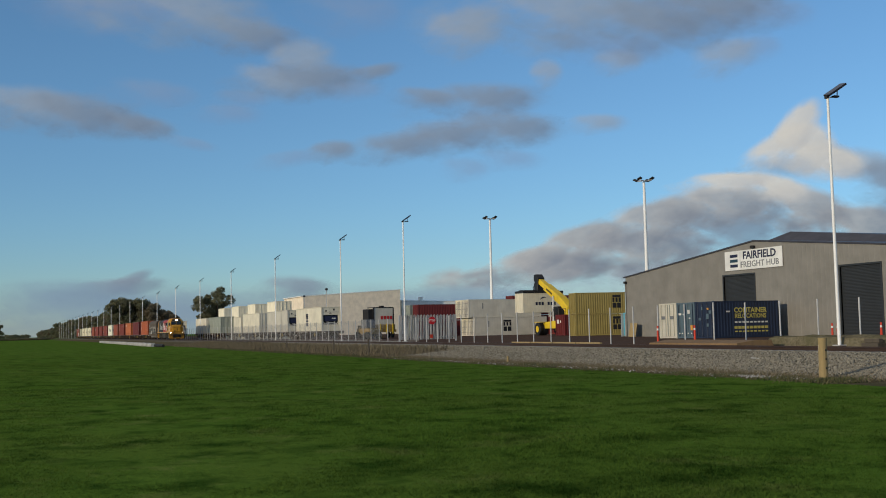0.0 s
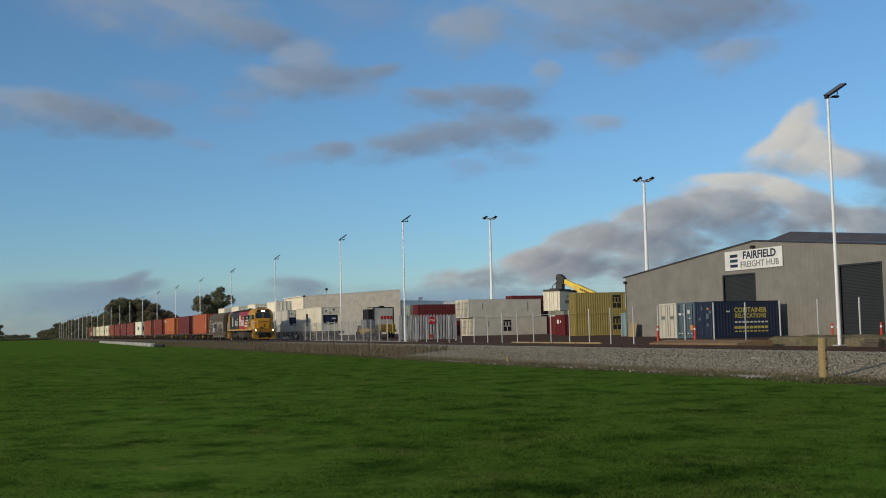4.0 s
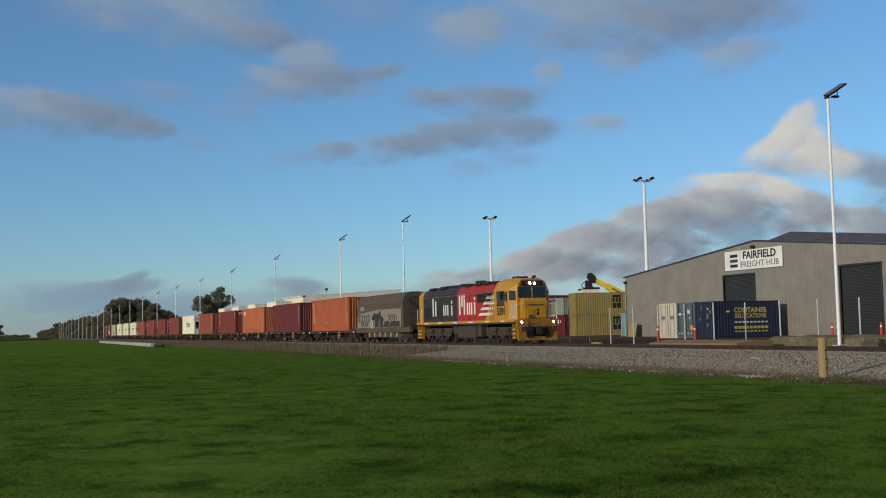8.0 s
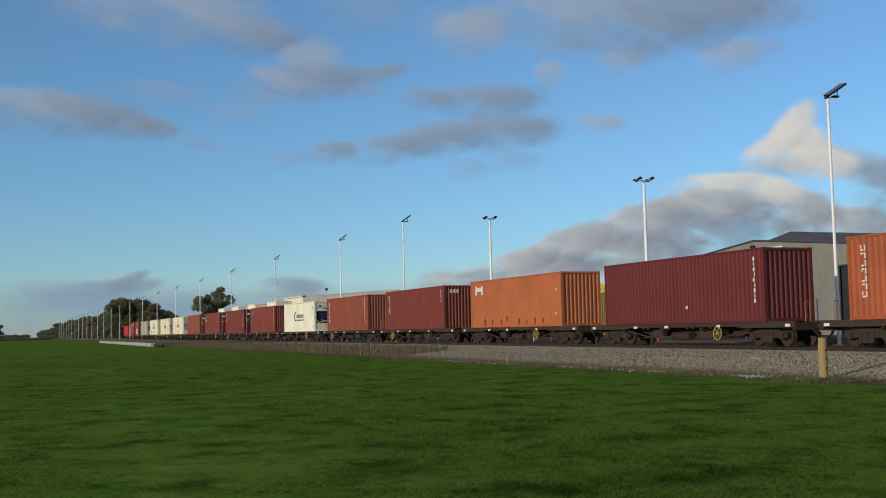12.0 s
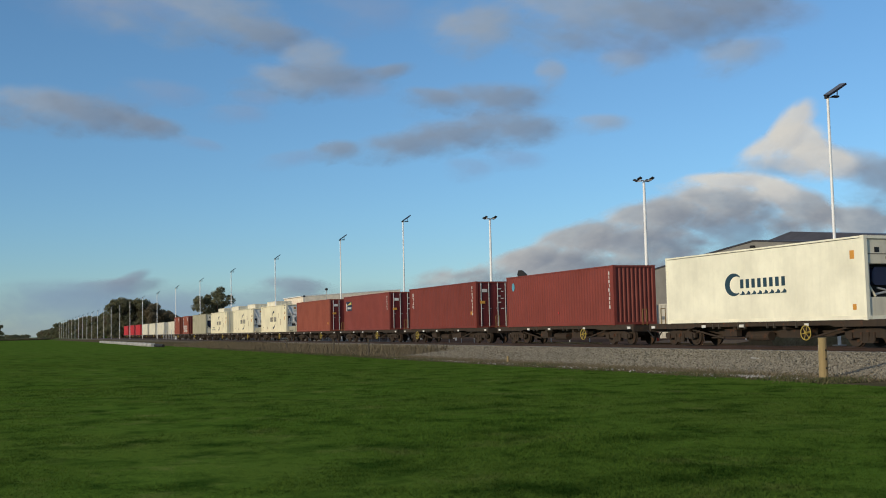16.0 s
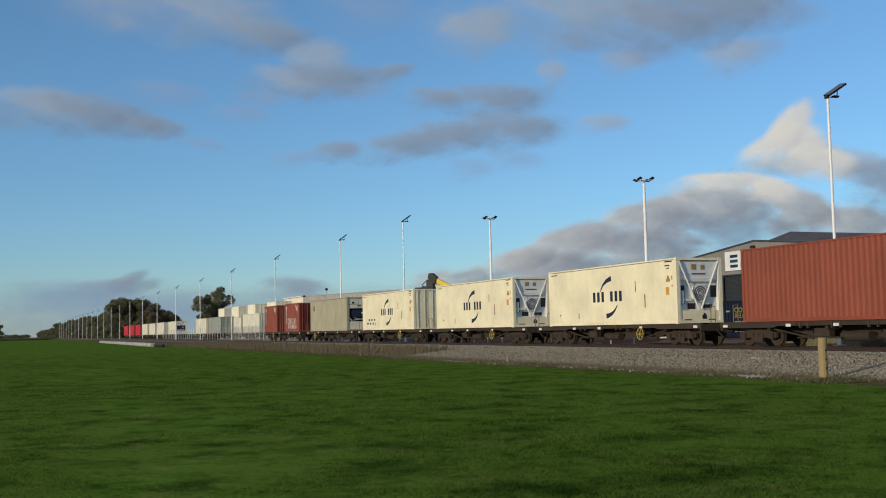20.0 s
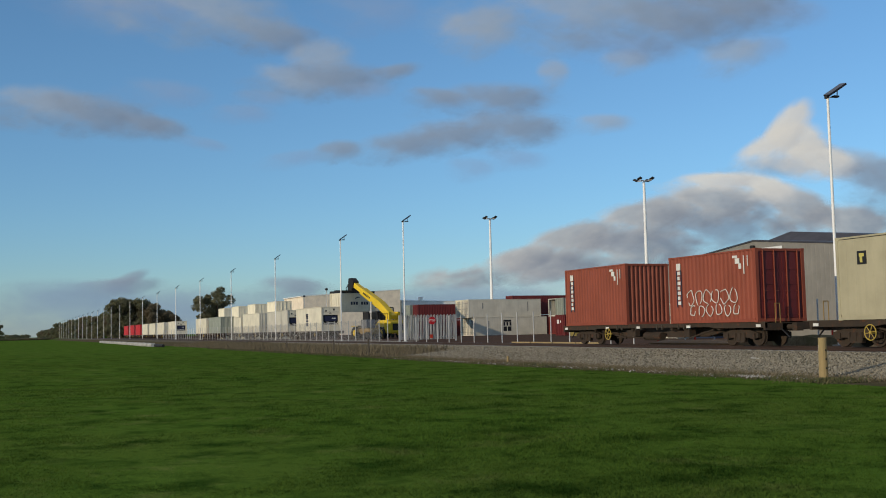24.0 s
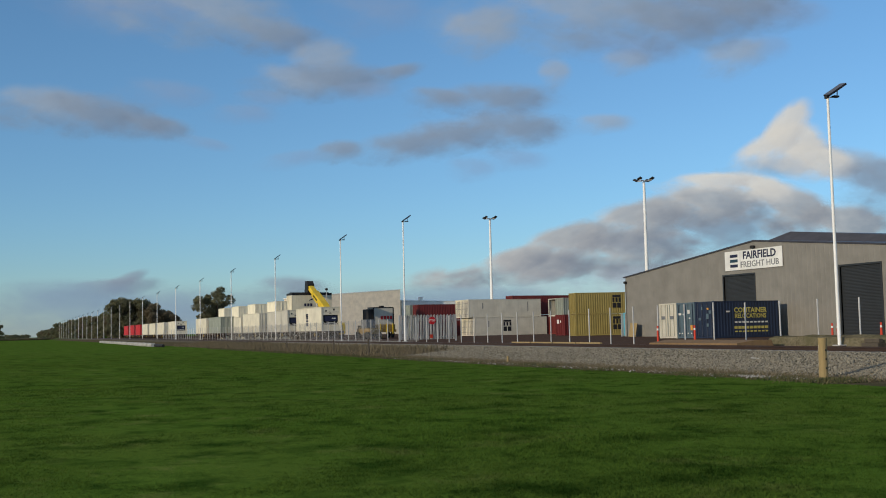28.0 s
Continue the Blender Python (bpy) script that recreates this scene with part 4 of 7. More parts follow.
# ---------------------------------------------------------------- wagons
def wheel_mesh():
    bm = bmesh.new()
    for y0, y1, r in ((0.0, 0.10, 0.40), (0.10, 0.135, 0.435), (-0.01, 0.0, 0.30), (-0.04, 0.0, 0.11)):
        tube(bm, (0, y0, 0), (0, y1, 0), r, seg=20)
    return bm


def bogie(root, x, wheelbase=1.72, axles=2, frame="under"):
    b = new("bogie")
    b.parent = root
    b.location = (x, 0, 0)
    me = shared("wheel|", wheel_mesh, M["under"])
    xs = [wheelbase * (i - (axles - 1) / 2) for i in range(axles)]
    for wx in xs:
        for s in (-1, 1):
            w = new("wheel", me)
            w.parent = b
            w.matrix_basis = pose(wx, s * 0.60, 0.43, 0, 0, 0 if s < 0 else 180)
    for s in (-1, 1):
        bm = bmesh.new()
        half = wheelbase * (axles - 1) / 2
        prism(bm, [(-half - 0.28, 0.36), (half + 0.28, 0.36), (half + 0.28, 0.56), (half - 0.30, 0.68), (-half + 0.30, 0.68), (-half - 0.28, 0.56)], "y", s * 0.78 - 0.06, s * 0.78 + 0.06)
        for k in (-1, 1):
            for q in (-0.14, 0.14):
                tube(bm, (k * 0.16 + q, s * 0.86, 0.25), (k * 0.16 + q, s * 0.86, 0.55), 0.055, seg=8)
        for wx in xs:
            box(bm, wx - 0.13, wx + 0.13, s * 0.84 - 0.06, s * 0.84 + 0.06, 0.32, 0.54)
        box(bm, -half * 0.35, half * 0.35, s * 0.78 - 0.09, s * 0.78 + 0.09, 0.18, 0.40)
        part("side_frame", bm, M[frame], b)
    quick("bolster", [(-0.2, 0.2, -0.8, 0.8, 0.45, 0.72)], M[frame], b)
    return b


def power_bogie(root, x):
    b = new("power_bogie")
    b.parent = root
    b.location = (x, 0, 0)

    def wheel():
        bm = bmesh.new()
        for y0, y1, r in ((0.0, 0.11, 0.47), (0.11, 0.14, 0.51), (-0.03, 0.0, 0.33), (-0.07, 0.0, 0.14)):
            tube(bm, (0, y0, 0), (0, y1, 0), r, seg=22)
        return bm
    me = shared("drive_wheel|", wheel, M["under"])
    for wx in (-1.8, 0.0, 1.8):
        for s in (-1, 1):
            w = new("wheel", me)
            w.parent = b
            w.matrix_basis = pose(wx, s * 0.64, 0.51, 0, 0, 0 if s < 0 else 180)
            quick("axle_box", [(wx - 0.19, wx + 0.19, *sorted((s * 0.98, s * 1.16)), 0.28, 0.74)], M["bogie"], b, bevel=0.05)
            quick("axle_cover", [((wx, s * 1.16, 0.51), (wx, s * 1.22, 0.51), 0.15, 0.13, 12)], M["bogie"], b)
            for q in (-0.36, 0.36):
                quick("spring", [((wx + q, s * 1.06, 0.50), (wx + q, s * 1.06, 0.86), 0.13, 0.13, 10)], M["bogie"], b)
    for s in (-1, 1):
        bm = bmesh.new()
        prism(bm, [(-2.55, 0.78), (-2.3, 0.66), (-1.5, 0.66), (-1.2, 0.50), (-0.55, 0.50), (-0.35, 0.66), (0.35, 0.66), (0.55, 0.50), (1.2, 0.50), (1.5, 0.66), (2.3, 0.66), (2.55, 0.78), (2.55, 1.0), (-2.55, 1.0)], "y", s * 1.02 - 0.07, s * 1.02 + 0.07)
        part("side_frame", bm, M["bogie"], b)
        for q in (-0.9, 0.9):
            quick("brake_cylinder", [((q - 0.22, s * 1.17, 0.84), (q + 0.22, s * 1.17, 0.84), 0.12, 0.12, 12)], M["bogie"], b)
            quick("brake_rod", [((q, s * 1.15, 0.8), (q * 1.05, s * 1.12, 0.22), 0.04, 0.03, 6)], M["bogie"], b)
    return b


def flat_wagon(length=15.4, wheel_at=2.95):
    root = thing("flat_wagon", pose(0, 0, 0), "dark rust-stained container flat wagon with bogies", "rail wagon", "wagons of the train")
    h = length / 2
    for s in (-1, 1):
        y0, y1 = sorted((s * 1.16, s * 1.04))
        bm = bmesh.new()
        prism(bm, [(-h, 1.005), (h, 1.005), (h, 0.76), (h - 3.3, 0.76), (h - 3.6, 0.82), (-h + 3.6, 0.82), (-h + 3.3, 0.76), (-h, 0.76)], "y", y0, y1)
        part("side_sill", bm, M["under"], root)
        for x in (-h + 0.35, -h * 0.45, -0.9, h * 0.38, h - 0.4):
            ya, yb = sorted((s * 1.175, s * 1.16))
            quick("marker_plate", [(x - 0.14, x + 0.14, ya, yb, 0.79, 0.90)], M["mark_white"], root)
    bm = bmesh.new()
    prism(bm, [(-h, 0.92), (h, 0.92), (h, 0.62), (h - 3.4, 0.62), (h - 4.6, 0.40), (-h + 4.6, 0.40), (-h + 3.4, 0.62), (-h, 0.62)], "y", -0.28, 0.28)
    part("centre_sill", bm, M["under"], root)
    for x in (-2.6, -0.9, 0.9, 2.6):
        for q in (-0.24, 0.18):
            quick("twistlock_bracket", [(x + q, x + q + 0.06, -1.19, -1.10, 0.74, 0.95)], M["bogie"], root)
    for x in (-h + 0.06, h - 0.06):
        quick("headstock", [(x - 0.06, x + 0.06, -1.15, 1.15, 0.66, 0.955)], M["under"], root)
    for x in (-h * 0.62, -h * 0.2, h * 0.2, h * 0.62):
        quick("cross_bearer", [(x - 0.08, x + 0.08, -1.04, 1.04, 0.68, 0.94)], M["under"], root)
    for e in (-1, 1):
        quick("coupler", [((e * h, 0, 0.78), (e * (h + 0.62), 0, 0.78), 0.11, 0.09, 8), (*sorted((e * (h + 0.40), e * (h + 0.66))), -0.16, 0.16, 0.62, 0.94)], M["under"], root)
        quick("brake_hose", [((e * (h + 0.05), -0.4, 0.7), (e * (h + 0.5), -0.35, 0.35), 0.03)], M["black"], root)
        quick("end_rail", [((e * (h - 0.1), -0.55, 0.9), (e * (h - 0.1), -0.55, 1.72), 0.018), ((e * (h - 0.1), -0.32, 0.9), (e * (h - 0.1), -0.32, 1.72), 0.018), ((e * (h - 0.1), -0.55, 1.72), (e * (h - 0.1), -0.32, 1.72), 0.018)], M["rust_yellow"], root)
        bogie(root, e * (h - 2.0))
    quick("air_tank", [((-1.2, -0.55, 0.42), (0.2, -0.55, 0.42), 0.19, 0.19, 14)], M["under"], root)
    quick("brake_gear", [(0.9, 2.2, -0.75, -0.45, 0.36, 0.66), (2.5, 2.9, -0.95, -0.6, 0.40, 0.74), (-2.3, -1.5, -0.95, -0.7, 0.42, 0.72), ((-4.6, -0.9, 0.70), (-2.4, -0.9, 0.34), 0.04), ((4.6, -0.9, 0.70), (2.8, -0.9, 0.34), 0.04), ((-3.6, -0.3, 0.42), (3.6, -0.3, 0.42), 0.035), ((-3.4, -0.8, 0.36), (-1.0, -0.8, 0.36), 0.03)], M["under"], root)
    bm = bmesh.new()
    ring(bm, (wheel_at, -1.22, 0.55), (0, 1, 0), 0.27, 0.02)
    for k in range(3):
        a = radians(60 * k + 10)
        tube(bm, (wheel_at - 0.26 * math.cos(a), -1.22, 0.55 - 0.26 * math.sin(a)), (wheel_at + 0.26 * math.cos(a), -1.22, 0.55 + 0.26 * math.sin(a)), 0.013, seg=6)
    tube(bm, (wheel_at, -1.25, 0.55), (wheel_at, -1.0, 0.55), 0.05, seg=8)
    part("hand_brake_wheel", bm, M["wheel_yellow"], root, "yellow spoked hand brake wheel")
    return root


def loop_points(rng, x, z, w, h, n):
    """A looping hand-sprayed letter stroke."""
    a0, p, q, step = rng.uniform(0, 6.28), rng.uniform(0, 6.28), rng.uniform(0.9, 2.4), rng.choice((0.32, -0.32))
    return [(x + w * math.cos(a0 + step * i) * (0.85 + 0.22 * math.sin(q * 0.32 * i + p)), z + h * math.sin(a0 + step * i) * (0.9 + 0.15 * math.cos(q * 0.36 * i + p))) for i in range(n)]


def hopper_wagon():
    root = thing("hopper_wagon", pose(0, 0, 0), "brown curved hopper wagon with pale graffitied lower side", "rail wagon", "wagons of the train")
    h = 6.6

    def shell(half):
        return [(-1.05, 0.92), (-1.22, 1.0), (-1.27, 2.35), (-1.25, 3.10), (-1.10, 3.50), (-0.75, 3.82), (0.75, 3.82), (1.10, 3.50), (1.25, 3.10), (1.27, 2.35), (1.22, 1.0), (1.05, 0.92)]
    bm = bmesh.new()
    prof = shell(h)
    prism(bm, prof, "x", -6.22, 5.1)
    part("tank", bm, M["hopper_brown"], root)
    bm = bmesh.new()
    edge = [(x, 2.30 + 0.30 * min(1, max(0, (x + 6) / 5)) + 0.06 * noise.noise((x * 1.3, 4, 1))) for x in [-6.1 + 0.4 * i for i in range(28)]]
    prism(bm, [(4.7, 1.18), (-6.15, 1.18)] + edge, "y", -1.285, -1.24)
    part("lower_panel", bm, M["hopper_pale"], root, "pale faded lower side panel")
    quick("roof_seam", [(-6.2, 5.08, -1.275, -1.24, 3.06, 3.09)], M["hopper_brown"], root)
    quick("patch", [(-5.3, -4.3, -1.29, -1.25, 2.60, 2.93)], M["hopper_pale"], root)
    quick("label_plate", [(3.7, 4.4, -1.296, -1.27, 1.85, 2.05)], M["warm_label"], root)
    rng = random.Random(11)

    def scrawl(x, z, w, h, r, mat, turns=8):
        b = bmesh.new()
        pts = loop_points(rng, x, z, w, h, turns + 8)
        for a, c in zip(pts, pts[1:]):
            tube(b, (a[0], -1.298, a[1]), (c[0], -1.298, c[1]), r, seg=4)
        part("graffiti_stroke", b, mat, root)
    for k in range(7):
        scrawl(-5.8 + k * 0.46, 1.92, 0.26, 0.36, 0.016, M["black"], 15)
    for k in range(4):
        scrawl(-4.9 + k * 0.45, 1.42, 0.13, 0.18, 0.026, M["black"], 9)
    for k in range(4):
        scrawl(2.0 + k * 0.5, 1.95, 0.24, 0.26, 0.018, M["black"], 13)
    bm = bmesh.new()
    low = [(x, 1.22 + 0.10 * noise.noise((x * 2.0, 1, 7))) for x in [4.4 - 0.35 * i for i in range(20)]]
    high = [(x, 1.66 + 0.70 * math.exp(-((x + 0.9) / 1.5) ** 4) + 0.34 * noise.noise((x * 2.1, 9, 2)) + 0.12 * noise.noise((x * 7.0, 3, 2))) for x in [-2.3 + 0.14 * i for i in range(49)]]
    prism(bm, low + high, "y", -1.292, -1.27)
    part("graffiti_patch", bm, M["loco_grey"], root, "dark sprayed graffiti patch")
    for k in range(3):
        scrawl(-0.2 + k * 1.1, 1.55, 0.25, 0.25, 0.05, M["hopper_pale"], 5)
    for k in range(2):
        bm = bmesh.new()
        ring(bm, (-2.3 + k * 0.52, -1.305, 1.45), (0, 1, 0), 0.22, 0.02, 12, 4)
        bm.verts.ensure_lookup_table()
        for v in bm.verts:
            v.co.z = 1.45 + (v.co.z - 1.45) * 1.45
        part("graffiti_ring", bm, M["mark_white"], root)
    quick("sill", [(-h, h, -1.27, -1.02, 0.78, 1.16), (-h, h, 1.02, 1.22, 0.78, 1.0), (-h, h, -0.25, 0.25, 0.6, 0.95)], M["hopper_brown"], root)
    for e in (-1, 1):
        bm = bmesh.new()
        xa, xb = (e * (h - 0.9), e * (h - 0.05)) if e > 0 else (-6.55, -6.3)
        prism(bm, [(-1.2, 1.0), (-1.2, 1.3), (1.2, 1.3), (1.2, 1.0)], "x", min(xa, xb), max(xa, xb))
        part("end_platform", bm, M["under"], root)
        bm = bmesh.new()
        for y in (-1.12, -0.72, 0.72, 1.12):
            tube(bm, (e * (h - 0.18), y, 0.9), (e * (h - 0.18), y, 3.45), 0.028, seg=6)
        for k in range(9):
            z = 1.1 + 0.27 * k
            for y0 in (-1.12, 0.72):
                tube(bm, (e * (h - 0.18), y0, z), (e * (h - 0.18), y0 + 0.4, z), 0.022, seg=6)
        for z in (2.1, 3.4):
            tube(bm, (e * (h - 0.18), -1.12, z), (e * (h - 0.18), 1.12, z), 0.028, seg=6)
        part("ladder", bm, M["dark_metal"], root, "black steel end ladder")
        for y in (-1.0, 1.0):
            quick("end_brace", [((e * (h - 1.4), y, 3.3), (e * (h - 0.3), y, 1.3), 0.05, 0.05, 6)], M["under"], root)
        quick("coupler", [((e * h, 0, 0.78), (e * (h + 0.6), 0, 0.78), 0.11, 0.09, 8)], M["under"], root)
        bogie(root, e * (h - 1.75))
    for k in range(6):
        bm = bmesh.new()
        x = -3.55 + 1.35 * k
        v = [bm.verts.new(p) for p in ((x - 0.23, -1.1, 0.80), (x + 0.23, -1.1, 0.80), (x + 0.23, 1.1, 0.80), (x - 0.23, 1.1, 0.80), (x - 0.08, -1.12, 0.40), (x + 0.08, -1.12, 0.40), (x + 0.08, 1.12, 0.40), (x - 0.08, 1.12, 0.40))]
        for f in ((0, 1, 5, 4), (1, 2, 6, 5), (2, 3, 7, 6), (3, 0, 4, 7), (4, 5, 6, 7), (3, 2, 1, 0)):
            bm.faces.new([v[i] for i in f])
        part("discharge_chute", bm, M["chute_pale"], root)
    quick("roof_walk", [(-h + 1.2, h - 2.0, -0.32, 0.32, 3.82, 3.87)], M["under"], root)
    return root


def locomotive():
    """Six-axle diesel, front at +x; the frame runs from -8.1 to 8.1."""
    root = thing("locomotive", pose(0, 0, 0), "yellow, red and grey diesel locomotive with its headlights on", "locomotive")
    # frame and skirts
    bm = bmesh.new()
    box(bm, -8.0, 7.7, -1.38, 1.38, 1.08, 1.30)
    part("frame", bm, M["loco_grey"], root)
    for s in (-1, 1):
        y0, y1 = sorted((s * 1.40, s * 1.38))
        quick("side_stripe", [(-8.0, 7.6, y0, y1, 1.16, 1.32)], M["loco_yellow"], root, "yellow sill stripe")
        for k in range(6):
            quick("sill_dash", [(-6.6 + 2.3 * k, -6.0 + 2.3 * k, *sorted((s * 1.405, s * 1.39)), 1.19, 1.27)], M["mark_white"], root)
    # long hood in three colours
    def hood(x0, x1, mat, name):
        b = bmesh.new()
        prism(b, [(-1.22, 1.30), (-1.22, 3.15), (-1.08, 3.42), (-0.75, 3.60), (0.75, 3.60), (1.08, 3.42), (1.22, 3.15), (1.22, 1.30)], "x", x0, x1)
        return part(name, b, M[mat], root)
    hood(-7.9, -7.15, "loco_yellow", "hood_end")
    hood(-7.148, -1.62, "loco_grey", "hood_rear")
    hood(-1.618, 3.75, "loco_red", "hood_front")
    quick("roof_cap", [(-7.6, 3.6, -0.62, 0.62, 3.60, 3.70), (-5.9, -3.4, -0.5, 0.5, 3.7, 3.80), (-2.9, -2.2, -0.4, 0.4, 3.7, 3.84), (0.0, 1.2, -0.45, 0.45, 3.7, 3.82)], M["dark_metal"], root, bevel=0.03)
    for x0, x1, z0, z1 in ((-7.0, -5.6, 1.55, 2.35), (1.25, 2.35, 2.45, 3.0), (2.55, 3.5, 2.35, 3.05)):
        bm = bmesh.new()
        box(bm, x0, x1, -1.235, -1.215, z0, z1)
        z = z0 + 0.04
        while z < z1 - 0.04:
            box(bm, x0 + 0.04, x1 - 0.04, -1.25, -1.23, z, z + 0.03)
            z += 0.075
        part("louvre", bm, M["black"], root, "black intake louvre")
    for x in (-4.6, -3.6, -2.7, -0.4, 0.6):
        quick("hood_door", [(x - 0.42, x + 0.42, -1.232, -1.215, 1.45, 2.95 if x < -1 else 2.4)], M["loco_grey" if x < -1.7 else "loco_red"], root, bevel=0.008)
    # blocky pale lettering strokes in place of the operator's name
    def bars(rows, mat, nm="lettering_stroke"):
        for x0, x1, z0, z1 in rows:
            quick(nm, [(x0, x1, -1.246, -1.225, z0, z1)], M[mat], root)
    bars([(-5.55, -5.36, 1.72, 2.95), (-5.10, -4.92, 1.72, 2.75), (-3.80, -3.64, 1.75, 2.45), (-3.48, -3.32, 1.75, 2.45), (-3.16, -3.00, 1.75, 2.45), (-2.55, -2.38, 1.72, 2.40), (-2.55, -2.38, 2.52, 2.72)], "mark_white")
    bars([(-1.36, -1.14, 1.72, 3.05), (-0.98, -0.80, 2.25, 3.05), (-0.66, -0.46, 1.72, 3.05), (-0.20, -0.03, 1.72, 2.50), (0.10, 0.27, 1.72, 2.50), (0.40, 0.57, 1.72, 2.50), (0.82, 1.00, 1.72, 2.50), (0.82, 1.00, 2.64, 2.84)], "mark_white")
    for x, z in ((1.75, 1.62), (2.05, 1.96), (2.40, 2.30), (2.8, 2.64)):
        bm = bmesh.new()
        prism(bm, [(x - 0.35, z), (min(x + 1.5, 3.74), z), (min(x + 1.6, 3.75), z + 0.17), (x - 0.15, z + 0.17)], "y", -1.247, -1.225)
        part("stripe", bm, M["mark_white"], root)
    bm = bmesh.new()
    prism(bm, [(2.3, 1.32), (3.75, 1.32), (3.75, 3.2), (3.55, 3.2)], "y", -1.240, -1.22)
    part("yellow_panel", bm, M["loco_yellow"], root)
    # cab
    bm = bmesh.new()
    full = [(-1.36, 1.30), (-1.36, 3.05), (-1.12, 3.58), (-0.7, 3.78), (0.7, 3.78), (1.12, 3.58), (1.36, 3.05), (1.36, 1.30)]
    slim = [(-0.98, 1.30), (-0.98, 2.95), (-0.90, 3.42), (-0.62, 3.68), (0.62, 3.68), (0.90, 3.42), (0.98, 2.95), (0.98, 1.30)]
    loops = [[bm.verts.new((x, y, z)) for y, z in sec] for x, sec in ((3.76, full), (6.05, full), (6.60, slim))]
    for r0, r1 in zip(loops, loops[1:]):
        for i in range(8):
            bm.faces.new((r0[i], r0[(i + 1) % 8], r1[(i + 1) % 8], r1[i]))
    bm.faces.new(loops[0][::-1])
    bm.faces.new(loops[2])
    cab = part("cab", bm, M["loco_yellow"], root, "yellow driver's cab")
    for s in (-1, 1):
        bm = bmesh.new()
        v = [bm.verts.new((x, s * y, z)) for x, y, z in ((6.13, 1.315, 2.45), (6.50, 1.06, 2.45), (6.50, 1.06, 3.0), (6.13, 1.315, 3.05), (6.15, 1.335, 2.45), (6.52, 1.08, 2.45), (6.52, 1.08, 3.0), (6.15, 1.335, 3.05))]
        for f in ((0, 1, 2, 3), (4, 5, 6, 7), (0, 1, 5, 4), (2, 3, 7, 6), (1, 2, 6, 5), (0, 3, 7, 4)):
            bm.faces.new([v[i] for i in f])
        part("quarter_window", bm, M["glass"], cab)
    for s in (-1, 1):
        y0, y1 = sorted((s * 1.385, s * 1.355))
        quick("side_window", [(4.25, 5.45, y0, y1, 2.20, 2.98)], M["glass"], cab)
        quick("window_frame", [(4.19, 5.51, y0 * 0.998, y1 * 0.998, 2.14, 2.20), (4.19, 5.51, y0 * 0.998, y1 * 0.998, 2.98, 3.03)], M["black"], cab)
        quick("cab_door", [(5.58, 6.02, y0, y1, 1.45, 3.0)], M["loco_yellow"], cab, bevel=0.01)
        quick("door_window", [(5.64, 5.97, s * 1.39 - 0.008, s * 1.39 + 0.008, 2.40, 2.95)], M["glass"], cab)
    bm = bmesh.new()
    prism(bm, [(6.55, 2.58), (6.70, 2.62), (6.64, 3.24), (6.55, 3.26)], "y", -0.90, 0.90)
    part("windscreen", bm, M["glass"], cab, "dark windscreen")
    quick("windscreen_post", [((6.72, 0, 2.60), (6.66, 0, 3.26), 0.03)], M["loco_yellow"], cab)
    quick("wiper", [((6.78, -0.55, 2.4), (6.70, -0.85, 2.95), 0.015)], M["black"], cab)
    bm = bmesh.new()
    prism(bm, [(6.50, 3.30), (6.74, 3.30), (6.70, 3.58), (6.50, 3.66)], "y", -0.72, 0.72)
    part("number_panel", bm, M["black"], cab)
    for y in (-0.16, 0.16):
        quick("headlight", [((6.70, y, 3.44), (6.80, y, 3.44), 0.07, 0.07, 14)], M["headlight"], root, "lit headlight")
    # low nose
    bm = bmesh.new()
    prism(bm, [(6.55, 1.30), (7.62, 1.30), (7.62, 2.30), (7.40, 2.52), (6.55, 2.58)], "y", -0.80, 0.80)
    part("nose", bm, M["loco_yellow"], root, "low yellow nose", 0.09)
    quick("nose_door", [(7.60, 7.66, 0.20, 0.65, 1.4, 2.1)], M["loco_yellow"], root)
    quick("nose_mark", [(7.63, 7.65, 0.05, 0.20, 1.55, 1.75), (7.63, 7.65, 0.05, 0.20, 1.8, 1.92)], M["black"], root)
    words("running_number", "5391", 0.62, M["black"], root, Matrix.Translation((5.0, -1.392, 1.80)) @ Euler((radians(90), 0, 0)).to_matrix().to_4x4(), 0.008)
    # front buffer beam, pilot, ditch lights
    quick("buffer_beam", [(7.62, 7.86, -1.36, 1.36, 0.92, 1.30)], M["pilot_grime"], root, bevel=0.03)
    quick("pilot_back", [(7.40, 7.60, -1.22, 1.22, 0.30, 0.95)], M["under"], root)
    for y0, y1 in ((-1.28, -0.74), (0.74, 1.28)):
        bm = bmesh.new()
        prism(bm, [(7.60, 0.95), (7.90, 0.93), (7.98, 0.40), (7.62, 0.40)], "y", y0, y1)
        part("pilot_plate", bm, M["pilot_grime"], root, "grimy yellow pilot plate")
    bm = bmesh.new()
    prism(bm, [(7.62, 0.42), (7.98, 0.42), (8.06, 0.20), (7.66, 0.20)], "y", -1.26, 1.26)
    part("pilot_blade", bm, M["pilot_grime"], root, "grimy yellow pilot blade")
    quick("coupler_pocket", [(7.62, 7.90, -0.34, 0.34, 0.48, 0.96)], M["dark_metal"], root, bevel=0.03)
    quick("coupler", [((7.8, 0, 0.80), (8.42, 0, 0.80), 0.13, 0.12, 10), (8.22, 8.50, -0.2, 0.2, 0.62, 0.98)], M["dark_metal"], root)
    for y in (-0.72, -0.60, -0.48, 0.46, 0.58, 0.70):
        quick("hose", [((7.95, y, 1.02), (8.14, y, 0.70), 0.035), ((8.14, y, 0.70), (8.05, y + 0.06, 0.34), 0.035)], M["black"], root)
